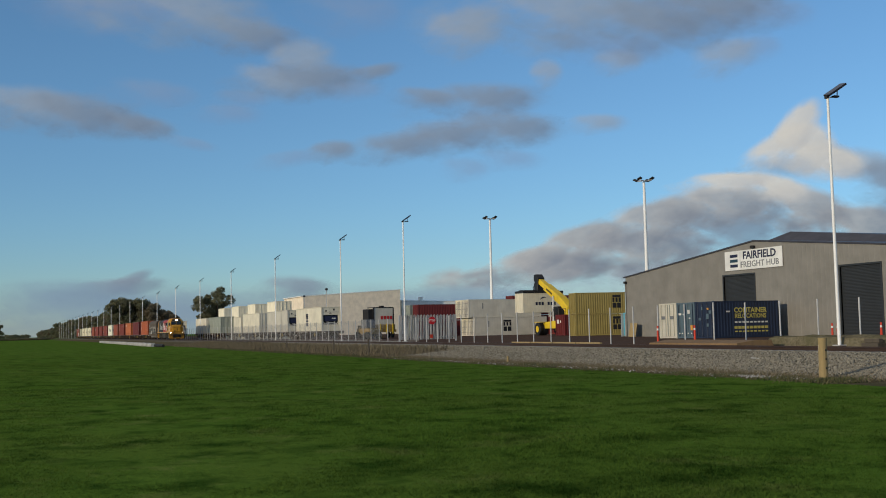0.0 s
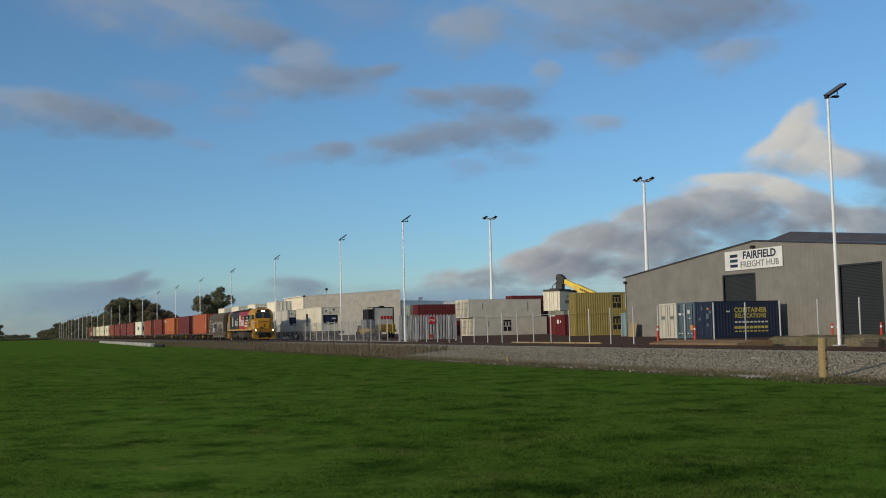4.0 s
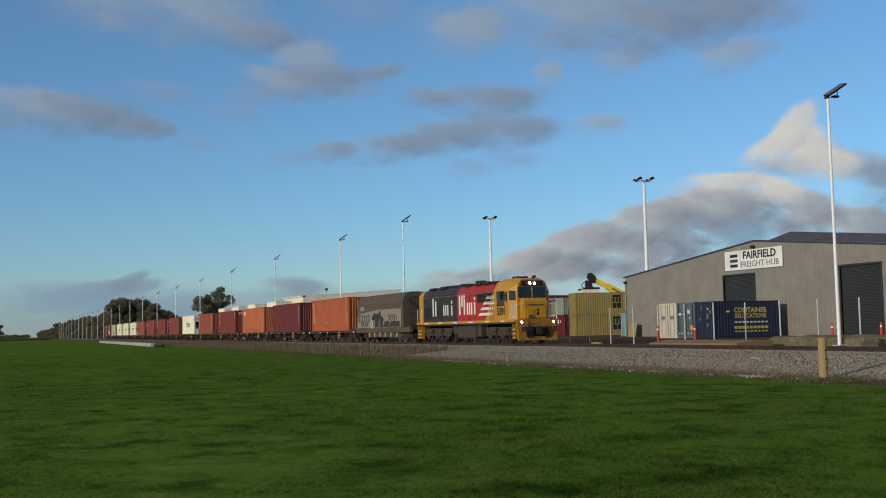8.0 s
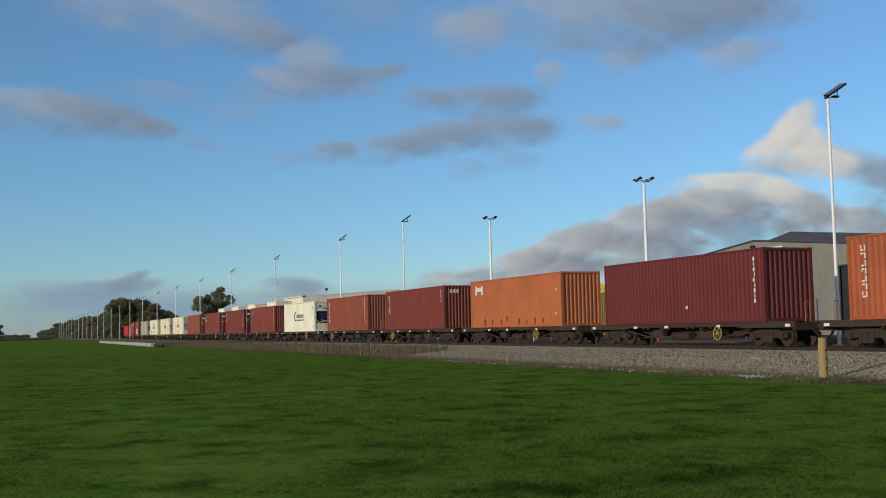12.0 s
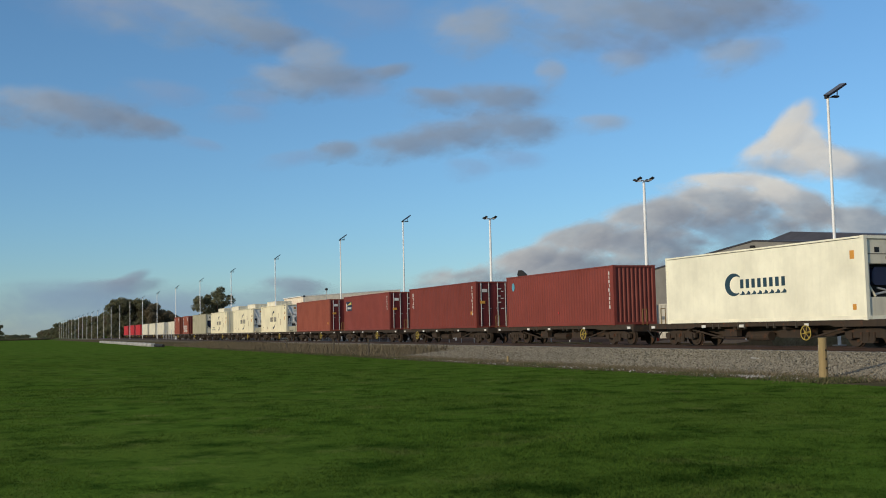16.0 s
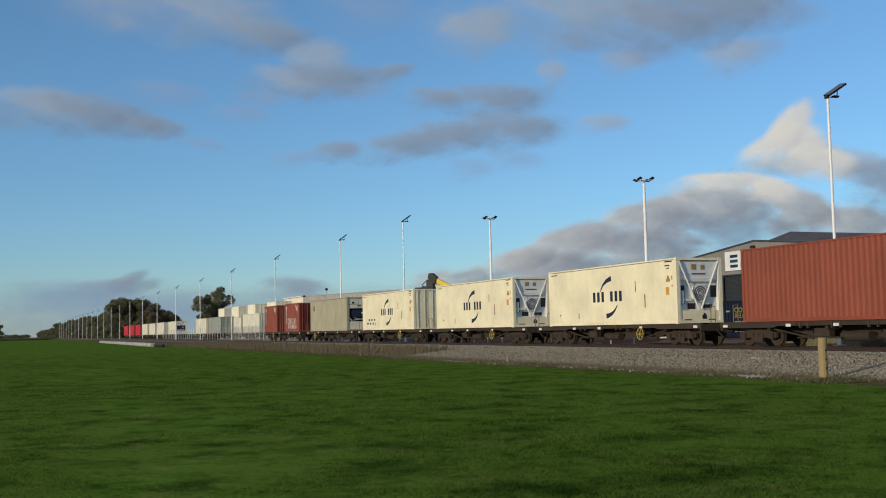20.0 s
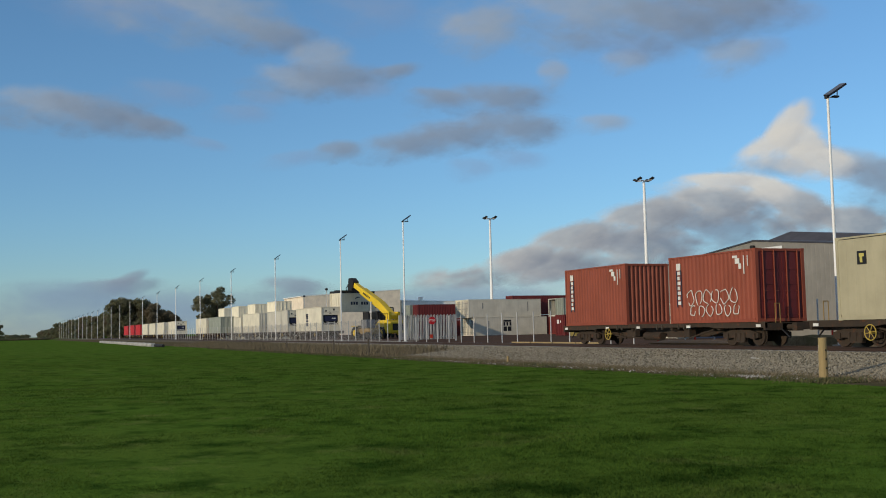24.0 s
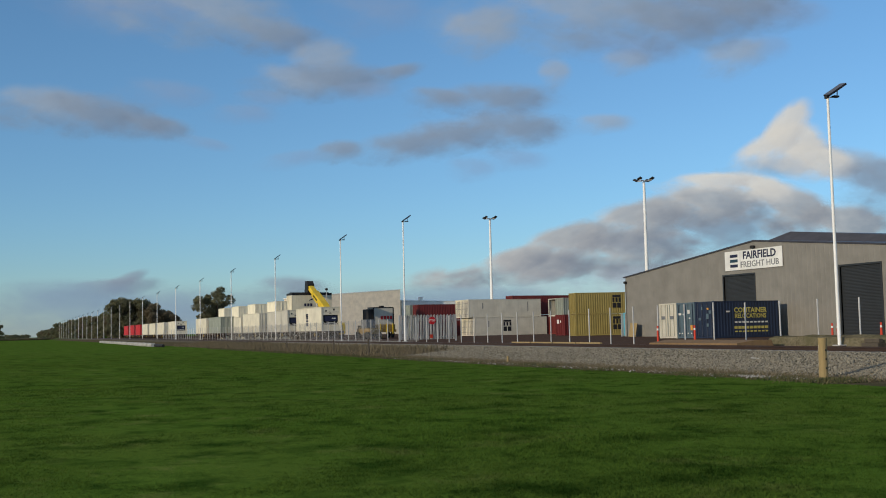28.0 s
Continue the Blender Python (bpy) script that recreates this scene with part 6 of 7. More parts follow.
# boxes seen past the stacks
for k in range(2):
    stacked(-151.2, 72.5 + L40 / 2, YARD + 3.05 * k, L40, "maroon", "maroon container in a stack behind the yard", 90, "dry", ("wall", "doors"), 3.0)
c = stacked(-119.7, 64.4 + L20 / 2, YARD, L20, "maroon", "dull red container with a white panel on its end", 90, "dry", ("wall", "doors"))
quick("door_marking", [(-L20 / 2 - 0.05, -L20 / 2 - 0.02, 0.25, 0.75, 1.5, 2.0), (-L20 / 2 - 0.05, -L20 / 2 - 0.02, -0.3, -0.1, 1.6, 1.9)], M["mark_white"], c)
for k, paint_of in ((0, "oxide_b"), (1, "grey_green")):
    stacked(-137.6, 74 + L20 / 2, YARD + STD * k, L20, paint_of, "weathered container in a stack behind the reach stacker", 90, "dry", ("wall", "doors"))
stacked(-140.4, 74.3 + L20 / 2, YARD, L20, "oxide", "red container under a grey reefer", 90, "dry", ("wall", "doors"))
stacked(-140.4, 74.3 + L20 / 2, YARD + STD, L20, "grey_box", "grey container with an open frame end", 90, "reefer", ("wall", "open"))
for k in range(2):
    c = stacked(-159.5, 60 + L40 / 2, YARD + 2.55 * k, L40, "maroon", "maroon container with pale lettering bars", 90, "dry", ("wall", "doors"), 2.5)
    side_marks(c, L40, 2.5, [(1.0 + 0.62 * j, 1.35, 0.42, 0.55) for j in range(4)], M["mark_white"])
    stacked(-163.2, 60 + L20 / 2, YARD + 2.55 * k, L20, "grey_green", "grey container in a stack", 90, "dry", ("wall", "doors"), 2.5)
# three boxes with doors to the track
a = stacked(-74.45, 50 + L20 / 2, YARD, L20, "grey_box", "white container with its doors to the track", 90, "dry", ("wall", "doors"), 2.85)
b = stacked(-71.95, 50 + L20 / 2, YARD, L20, "blue_grey", "faded blue container with its doors to the track", 90, "dry", ("wall", "doors"), 2.85)
c = stacked(-69.45, 50 + L20 / 2, YARD, L20, "navy", "dark navy container with yellow lettering", 90, "dry", ("wall", "doors"), 2.85)
def end_marks(box_ob, length, rows, mat):
    """Bars on the doors at the -x end: (across, up, width, height)."""
    x = -length / 2 - 0.04
    for y, z, w, h in rows:
        quick("door_marking", [(x, x + 0.03, y - w / 2, y + w / 2, z, z + h)], M[mat], box_ob)


end_marks(a, L20, [(-0.6, 1.55, 0.55, 0.26), (0.6, 1.55, 0.55, 0.26)], "sign_grey")
end_marks(a, L20, [(0.0, 0.2, 0.03, 2.5), (-0.32, 0.2, 0.03, 2.5), (0.32, 0.2, 0.03, 2.5), (-0.86, 0.2, 0.03, 2.5), (0.86, 0.2, 0.03, 2.5)], "grey_green")
end_marks(b, L20, [(0.75, 1.85, 0.34, 0.16), (0.25, 1.85, 0.2, 0.12), (-0.45, 1.95, 0.3, 0.3), (-0.55, 1.55, 0.18, 0.1), (0.85, 0.35, 0.12, 0.10), (0.5, 0.35, 0.12, 0.10), (-0.3, 0.35, 0.12, 0.10), (-0.75, 0.35, 0.12, 0.10)], "mark_white")
end_marks(b, L20, [(-0.8, 0.65, 0.3, 0.4)], "mark_orange")
end_marks(b, L20, [(0.0, 0.2, 0.04, 2.5), (-0.95, 0.2, 0.04, 2.5), (0.95, 0.2, 0.04, 2.5)], "dark_blue")
end_marks(c, L20, [(0.6, 1.4, 0.3, 0.2), (-0.4, 1.5, 0.3, 0.4), (-0.4, 0.9, 0.25, 0.25), (-0.75, 1.9, 0.3, 0.25), (0.3, 2.2, 0.15, 0.25)], "blue_grey")
end_marks(c, L20, [(-0.45, 2.2, 0.2, 0.15)], "mark_orange")
lift = Matrix.Translation((0.1, -CW / 2 - 0.008, 0)) @ Euler((radians(90), 0, 0)).to_matrix().to_4x4()
words("lettering", "CONTAINER", 0.55, M["sign_yellow"], c, Matrix.Translation((0.25, 0, 2.12)) @ lift @ Matrix.Diagonal((0.98, 1, 1, 1)), 0.014)
words("lettering", "RELOCATIONS", 0.48, M["sign_yellow"], c, Matrix.Translation((0.25, 0, 1.68)) @ lift @ Matrix.Diagonal((0.93, 1, 1, 1)), 0.010)
side_marks(c, L20, 2.85, [(1.05 + 0.36 * j, 1.58, 0.24, 0.12) for j in range(9)], M["mark_white"])
side_marks(c, L20, 2.85, [(1.05 + 0.36 * j, 1.95, 0.28, 0.20) for j in range(9)] + [(1.05 + 0.36 * j, 2.30, 0.24, 0.10) for j in range(9)], M["sign_yellow"])
side_marks(c, L20, 2.85, [(4.6, 0.75, 0.35, 0.12)], M["mark_white"])

# pairs of short white boxes behind the siding
for x in (-204.9, -191.2, -177.4, -162.3):
    for k in range(2):
        stacked(x - L20 / 2, 38.25 + CW / 2, YARD + HC * k, L20, "stack_cream", "cream twenty-foot refrigerated container stacked two high", 0, "reefer", ("doors", "wall"), HC)

# ---------------------------------------------------------------- far warehouses
def warehouse(x0, x1, ya, yb, za, zb, wall, label):
    """A plain shed with its roof rising away from the track from za to zb."""
    root = thing("warehouse", pose(0, 0, 0), label, "warehouse", kind="structure")
    bm = bmesh.new()
    prism(bm, [(ya, 0.2), (yb, 0.2), (yb, zb), (ya, za)], "x", x0, x1)
    part("wall", bm, M[wall], root)
    bm = bmesh.new()
    prism(bm, [(ya - 0.3, za + 0.004), (yb + 0.2, zb + 0.03), (yb + 0.2, zb + 0.20), (ya - 0.3, za + 0.20)], "x", x0 - 0.3, x1 + 0.06)
    part("roof", bm, M["store_white"], root)
    n = int((yb - ya) / 3.2)
    for k in range(1, n):
        y = ya + (yb - ya) * k / n
        quick("panel_joint", [(x1 - 0.01, x1 + 0.02, y - 0.05, y + 0.05, 0.3, za + (zb - za) * k / n - 0.02)], M[wall], root)
    for k in range(1, 7):
        x = x0 + (x1 - x0) * k / 7
        quick("panel_joint", [(x - 0.05, x + 0.05, ya - 0.02, ya + 0.01, 0.3, za - 0.02)], M[wall], root)
    quick("gutter", [(x0, x1, ya - 0.42, ya - 0.3, za - 0.02, za + 0.16)], M["store_white"], root)
    return root


warehouse(-304.0, -282.8, 74.0, 101.9, 11.05, 12.65, "store_wall", "tall beige warehouse with a white roof edge")
low_shed = warehouse(-330.0, -288.0, 104.2, 122.0, 9.75, 9.3, "store_white", "low white-roofed warehouse behind the yard")
quick("roof_vent", [(-289.5, -288.5, 109.8, 110.8, 9.7, 10.8)], M["store_white"], low_shed)

lay_track("siding", 36.6, -520, -99.5, "rusty siding track inside the yard")

# ---------------------------------------------------------------- reach stacker
def reach_stacker():
    """Forward is +x; boom pivot high at the rear, spreader out in front."""
    root = thing("reach_stacker", pose(0, 0, 0), "yellow reach stacker carrying a container", "reach stacker")
    bm = bmesh.new()
    prism(bm, [(-4.2, 0.9), (3.0, 0.9), (3.0, 1.6), (1.2, 1.75), (-1.4, 1.9), (-2.2, 2.5), (-4.2, 2.5)], "y", -1.35, 1.35)
    part("chassis", bm, M["stacker_yellow"], root, "", 0.06)
    quick("counterweight", [(-4.9, -3.6, -1.6, 1.6, 0.7, 2.3)], M["stacker_yellow"], root, bevel=0.15)
    for x, ys, r in ((2.4, (-1.75, -1.1, 1.1, 1.75), 0.85), (-3.2, (-1.5, 1.5), 0.80)):
        for y in ys:
            bm = bmesh.new()
            tube(bm, (0, -0.28, 0), (0, 0.28, 0), r, seg=24)
            w = part("wheel", bm, M["black"], root, "", 0.05)
            w.location = (x, y, r)
            quick("rim", [((0, -0.30, 0), (0, 0.30, 0), r * 0.5, r * 0.5, 16)], M["stacker_yellow"], w)
    bm = bmesh.new()
    prism(bm, [(-1.2, 1.9), (0.6, 1.9), (0.75, 2.7), (0.3, 3.7), (-1.0, 3.75), (-1.2, 2.8)], "y", -0.75, 0.75)
    cab = part("cab", bm, M["black"], root, "black framed cab", 0.04)
    quick("cab_window", [(-0.9, 0.4, -0.78, -0.755, 2.5, 3.5), (-0.9, 0.4, 0.755, 0.78, 2.5, 3.5)], M["glass"], cab)
    quick("boom_tower", [(-4.0, -3.2, -0.95, -0.55, 2.4, 3.6), (-4.0, -3.2, 0.55, 0.95, 2.4, 3.6)], M["stacker_yellow"], root)
    boom = new("boom")
    boom.parent = root
    boom.matrix_basis = pose(-3.6, 0, 3.35, 0, -28.5, 0)
    bm = bmesh.new()
    prism(bm, [(-0.5, -0.60), (0.6, -0.82), (2.6, -0.56), (7.5, -0.44), (7.5, 0.44), (2.8, 0.48), (0.4, 0.05), (-0.5, 0.0)], "y", -0.50, 0.50)
    part("outer_boom", bm, M["stacker_yellow"], boom, "", 0.05)
    quick("inner_boom", [(7.5, 9.4, -0.36, 0.36, -0.32, 0.36)], M["stacker_yellow"], boom, bevel=0.03)
    quick("lettering_bars", [(5.0 + 0.30 * i, 5.2 + 0.30 * i, s * 0.51 - 0.01, s * 0.51 + 0.01, -0.12, 0.14) for i in range(6) for s in (-1, 1)], M["black"], boom)
    bm = bmesh.new()
    prism(bm, [(9.2, -0.42), (9.9, -0.62), (10.6, -0.15), (10.75, 0.45), (10.3, 0.72), (9.5, 0.50)], "y", -0.52, 0.52)
    part("boom_head", bm, M["black"], boom, "black boom head", 0.05)
    for s in (-1, 1):
        quick("lift_cylinder", [((0.2, s * 0.75, 1.6), (0.4, s * 0.62, 5.1), 0.16, 0.12, 12)], M["galv"], root)
    quick("railing", [((x, -1.3, 2.5), (x, -1.3, 3.4), 0.03) for x in (-4.1, -3.2, -2.3)] + [((-4.1, -1.3, 3.4), (-2.3, -1.3, 3.4), 0.03)], M["dark_metal"], root)
    quick("railing", [((x, 1.3, 2.5), (x, 1.3, 3.4), 0.03) for x in (-4.1, -3.2, -2.3)] + [((-4.1, 1.3, 3.4), (-2.3, 1.3, 3.4), 0.03)], M["dark_metal"], root)
    for s in (-1, 1):
        quick("front_fender", [(1.5, 3.3, s * 1.5 - 0.5, s * 1.5 + 0.5, 1.72, 1.80)], M["stacker_yellow"], root)
        quick("step", [(-1.0, -0.2, s * 1.5 - 0.15, s * 1.5 + 0.15, 0.7, 0.78)], M["dark_metal"], root)
        quick("work_lamp", [(0.55, 0.70, s * 0.6 - 0.1, s * 0.6 + 0.1, 3.6, 3.75)], M["mark_white"], root)
    quick("engine_grille", [(-4.93, -4.88, -1.1, 1.1, 1.1, 2.0)], M["dark_metal"], root)
    sp = new("spreader")
    sp.parent = root
    sp.location = (5.6, 0, 0)
    quick("rotator", [(-0.5, 0.5, -0.5, 0.5, 6.75, 7.8)], M["black"], sp, bevel=0.06)
    quick("spreader_beam", [(-0.35, 0.35, -2.9, 2.9, 6.45, 6.85)], M["black"], sp, bevel=0.03)
    for s in (-1, 1):
        quick("end_beam", [(-1.22, 1.22, s * 2.9 - 0.14, s * 2.9 + 0.14, 6.42, 6.72)], M["black"], sp)
    quick("hoses", [((0.3, 0.3, 7.9), (1.1, 0.3, 7.2), 0.05), ((1.1, 0.3, 7.2), (0.9, 0.3, 6.8), 0.05)], M["black"], sp)
    return root, boom, sp


stacker, boom, spreader = reach_stacker()
held = container(L20, STD, M["offwhite"], "pale refrigerated container held in the air by the stacker", ("wall", "doors"), "containers in the yard", "reefer")
arc_mark(held, 0.2, 1.45, 0.75, 70, 150, 0.2, M["mark_navy"])
side_marks(held, L20, STD, [(1.2 + 0.45 * i, 1.2, 0.30, 0.42) for i in range(7) if i != 3], M["mark_navy"])
HELD_AT = pose(5.6, 0, 3.80, 0, 0, -90)

# ---------------------------------------------------------------- yard clutter by the gate
def yard_trailer():
    root = thing("box_trailer", pose(-153.3, 52.0, YARD, 0, 0, 4), "white box with red lettering bars on a yellow trailer", "trailer")
    quick("load_box", [(-1.2, 1.2, -1.55, 1.55, 2.05, 4.45)], M["grey_box"], root, "pale grey box", 0.04)
    quick("side_panel", [(-1.2, 1.1, -2.35, -1.58, 1.6, 4.3)], M["dark_metal"], root, bevel=0.05)
    quick("top_rail", [(-1.25, 1.25, -1.6, 1.6, 4.45, 4.58), (-0.2, 0.3, -0.1, 0.5, 4.58, 4.8)], M["dark_metal"], root)
    for y in (-1.6, 1.6):
        quick("corner_post", [(1.14, 1.26, y - 0.09, y + 0.09, 0.9, 4.5)], M["dark_metal"], root)
    for k in range(4):
        quick("lettering_bar", [(1.2, 1.23, -0.45 + 0.5 * k, -0.08 + 0.5 * k, 2.75, 3.25)], M["mark_red"], root)
    quick("deck", [(-1.2, 1.2, -2.2, 2.1, 0.85, 1.25), (-1.1, 1.22, -1.9, 1.9, 1.25, 2.0)], M["rust_yellow"], root, bevel=0.05)
    for y in (-1.5, -0.5, 0.5, 1.5):
        quick("stake", [(1.2, 1.28, y - 0.06, y + 0.06, 0.6, 2.1)], M["stacker_yellow"], root)
    for x in (-0.8, 0.8):
        for y in (-1.6, 1.6):
            quick("wheel", [((x, y - 0.15, 0.45), (x, y + 0.15, 0.45), 0.45, 0.45, 16)], M["black"], root)


yard_trailer()
loader = thing("yard_tractor", pose(-127, 41.5, YARD, 0, 0, 20), "small yellow yard machine beside the siding", "tractor")
quick("body", [(-1.4, 1.2, -0.8, 0.8, 0.7, 1.4)], M["rust_yellow"], loader, bevel=0.08)
quick("cab", [(-0.6, 0.5, -0.7, 0.7, 1.4, 2.5)], M["sign_grey"], loader, bevel=0.06)
for x in (-1.0, 0.9):
    for y in (-0.85, 0.85):
        quick("wheel", [((x, y - 0.15, 0.5), (x, y + 0.15, 0.5), 0.5, 0.5, 18)], M["black"], loader)

frame_ob = thing("lifting_frame", pose(-131.5, 43.0, YARD, 0, 0, 12), "old yellow lifting frame parked in the yard", "lifting frame")
quick("beam", [(-2.6, 2.6, -0.15, 0.15, 1.5, 1.8)], M["rust_yellow"], frame_ob, bevel=0.03)
for x in (-2.3, 2.3):
    quick("leg", [((x, -0.1, 1.6), (x + 0.2, -0.7, 0.0), 0.09, 0.07, 8), ((x, 0.1, 1.6), (x + 0.2, 0.7, 0.0), 0.09, 0.07, 8)], M["rust_yellow"], frame_ob)
    quick("foot", [(x - 0.2, x + 0.5, -0.85, 0.85, 0, 0.12)], M["dark_metal"], frame_ob)
for k in range(4):
    quick("cross_brace", [((-2.0 + k, -0.1, 1.5), (-1.4 + k, -0.4, 0.8), 0.05, 0.05, 6)], M["rust_yellow"], frame_ob)


def cone(m):
    root = thing("safety_bollard", m, "orange and white plastic safety bollard", "bollard", "safety bollards")
    quick("base", [(-0.2, 0.2, -0.2, 0.2, 0, 0.08)], M["black"], root, bevel=0.02)
    quick("stem", [((0, 0, 0.08), (0, 0, 1.05), 0.065, 0.05, 12)], M["cone_orange"], root)
    quick("band", [((0, 0, 0.80), (0, 0, 0.90), 0.058, 0.055, 12)], M["white"], root)
    return root


bol = cone(pose(-50.0, 32.9, 0.5))
for x, y, z in ((-46.6, 32.9, 0.5), (-44.5, 40.0, YARD), (-44.1, 40.0, YARD), (-41.1, 40.0, YARD), (-40.7, 40.0, YARD)):
    copy_thing(bol, pose(x, y, z))
board = thing("leaning_boards", pose(-89.8, 56.54, YARD), "pale timber boards leaning against the shed", "boards")
for k in range(3):
    bm = bmesh.new()
    box(bm, -0.28, 0.28, -0.02, 0.02, 0, 1.35)
    part("board", bm, M["timber"], board).matrix_basis = pose(-0.9 + 0.45 * k, -0.12 * k, 0, -9, 4, 10)
panel = thing("blue_panel", pose(-94.2, 58.25, YARD), "upright pale blue panel beside the shed", "panel")
quick("sheet", [(-0.45, 0.3, -0.03, 0.03, 0.1, 2.4)], M["mark_blue"], panel)
quick("stand", [(-0.5, -0.43, -0.3, 0.3, 0, 2.3), (0.28, 0.35, -0.3, 0.3, 0, 2.3)], M["galv"], panel)

# ---------------------------------------------------------------- paddock posts
def fence_post(x, y, h, r, mat, label):
    root = thing("fence_post", pose(x, y, -0.05), label, "fence post", "paddock fence posts")
    bm = bmesh.new()
    tube(bm, (0, 0, 0), (0.01, 0.0, h), r, r * 0.94, 14)
    part("stake", bm, M[mat], root)
    bm = bmesh.new()
    for z in (0.35, 0.6, 0.85):
        if z < h:
            box(bm, r * 0.7, r * 1.1, -0.02, 0.02, z, z + 0.05)
    part("staples", bm, M["dark_metal"], root)
    return root


fence_post(-23.9, 21.1, 1.22, 0.125, "timber", "thick round timber strainer post at the paddock edge")
fence_post(-44.1, 21.0, 0.40, 0.05, "timber", "short broken timber stake in the grass")
fence_post(-64.6, 21.1, 1.15, 0.06, "dark_timber", "thin dark leaning fence stake")
fence_post(-75.5, 22.0, 1.05, 0.05, "dark_timber", "thin dark fence stake in dry grass")
fence_post(-88.0, 21.6, 0.95, 0.05, "dark_timber", "thin dark fence stake in dry grass")
pipe = thing("concrete_pipes", pose(0, 0, 0), "row of pale concrete pipes lying along the paddock edge", "pipes")
for k in range(18):
    x = -150.0 - 6.2 * k
    y = 18.4 + 0.016 * (-150 - x)
    quick("pipe", [((x, y, 0.20), (x - 6.0, y + 0.09, 0.20), 0.30, 0.30, 12)], M["concrete"], pipe)
    quick("pipe_collar", [((x - 0.05, y, 0.20), (x - 0.45, y, 0.20), 0.34, 0.34, 12)], M["concrete"], pipe)
debris = thing("scrap_pipes", pose(0, 0, 0), "dark pipe offcuts beside the concrete pipes", "pipes")
for k in range(4):
    x = -147.2 + 1.5 * k
    quick("offcut", [((x, 18.3 + 0.2 * (k % 2), 0.2), (x + 1.2, 18.6, 0.2), 0.2, 0.2, 10)], M["dark_metal"], debris)

marker = thing("rail_marker", pose(-32.0, 28.12, 0.50), "small white marker block beside the rail", "marker")
quick("block", [(-0.045, 0.045, -0.045, 0.045, 0, 0.24)], M["white"], marker, bevel=0.01)
quick("foot", [(-0.07, 0.07, -0.07, 0.07, -0.02, 0.005)], M["concrete"], marker)
offcut = thing("timber_offcut", pose(-31.4, 24.7, 0.34, 0, 6, 40), "pale splintered timber offcut lying on ballast", "timber")
quick("board", [(-0.16, 0.16, -0.03, 0.03, 0, 0.04)], M["concrete"], offcut, bevel=0.008)
sleepers = thing("sleeper_stack", pose(-35.9, 34.36, 0.46, 0, 0, 4), "dark old timber sleepers stacked beside the bank", "sleepers")
for y, z, n in ((0.0, 0.0, 0.45), (0.27, 0.0, 0.42), (0.13, 0.185, 0.40)):
    quick("sleeper", [(-n, n, y - 0.125, y + 0.125, z, z + 0.18)], M["dark_timber"], sleepers, bevel=0.015)

# ---------------------------------------------------------------- trees
def crown(rng, blobs, count, size):
    verts, faces = [], []
    for _ in range(count):
        c, r = rng.choice(blobs)
        while True:
            d = Vector((rng.uniform(-1, 1), rng.uniform(-1, 1), rng.uniform(-1, 1)))
            if 0.25 < d.length < 1:
                break
        p = Vector(c) + Vector((d.x * r[0], d.y * r[1], d.z * r[2])) * (0.75 + 0.3 * rng.random())
        q = Euler((rng.uniform(-1, 1), rng.uniform(-1, 1), rng.uniform(0, 6.3))).to_matrix()
        s = size * rng.uniform(0.5, 1.3)
        b = len(verts)
        for v in ((-s, 0, 0), (0, -s * 0.5, s * 0.2), (s, 0, 0), (0, s * 0.5, s * 0.25)):
            verts.append((p + q @ Vector(v)).to_tuple())
        faces.append((b, b + 1, b + 2, b + 3))
    me = bpy.data.meshes.new("crown")
    me.from_pydata(verts, [], faces)
    return me


def tree(x, y, h, wide, seed, mat, label, leaves=5000, size=0.45, bare=0.35, lobes=12):
    rng = random.Random(seed)
    root = thing("tree", pose(x, y, 0.0), label, "tree", "trees behind the yard")
    bm = bmesh.new()
    tube(bm, (0, 0, 0), (0, 0, h * 0.45), h * 0.035, h * 0.022, 10)
    blobs = []
    for k in range(lobes):
        a = rng.uniform(0, 6.28)
        rr = wide * rng.uniform(0.10, 0.92) * (0.6 if k % 4 == 0 else 1)
        z = h * rng.uniform(bare + 0.06, 0.90)
        z = min(z, h * (0.94 - 0.34 * (rr / wide) ** 2))
        c = (rr * math.cos(a), rr * math.sin(a), z)
        r = wide * (rng.uniform(0.15, 0.27) if bare > 0.1 else rng.uniform(0.22, 0.36))
        blobs.append((c, (r, r, r * 0.75)))
        s = (0, 0, h * rng.uniform(0.2, 0.45))
        mid = tuple((s[i] * 0.5 + c[i] * 0.5) + rng.uniform(-0.4, 0.4) for i in range(3))
        tube(bm, s, mid, h * 0.014, h * 0.010, 6)
        tube(bm, mid, c, h * 0.010, h * 0.004, 6)
    part("trunk", bm, M["bark"], root)
    me = crown(rng, blobs, leaves, size)
    me.materials.append(M[mat])
    ob = new("crown", me)
    ob.parent = root
    return root


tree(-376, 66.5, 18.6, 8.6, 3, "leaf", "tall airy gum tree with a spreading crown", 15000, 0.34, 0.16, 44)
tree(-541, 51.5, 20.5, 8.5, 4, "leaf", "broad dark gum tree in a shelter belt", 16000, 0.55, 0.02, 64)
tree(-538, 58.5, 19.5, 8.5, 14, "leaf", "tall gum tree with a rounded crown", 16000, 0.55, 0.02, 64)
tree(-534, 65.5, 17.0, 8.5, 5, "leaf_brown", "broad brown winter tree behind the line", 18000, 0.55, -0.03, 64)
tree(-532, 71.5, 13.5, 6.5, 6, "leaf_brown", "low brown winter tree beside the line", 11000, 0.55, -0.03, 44)
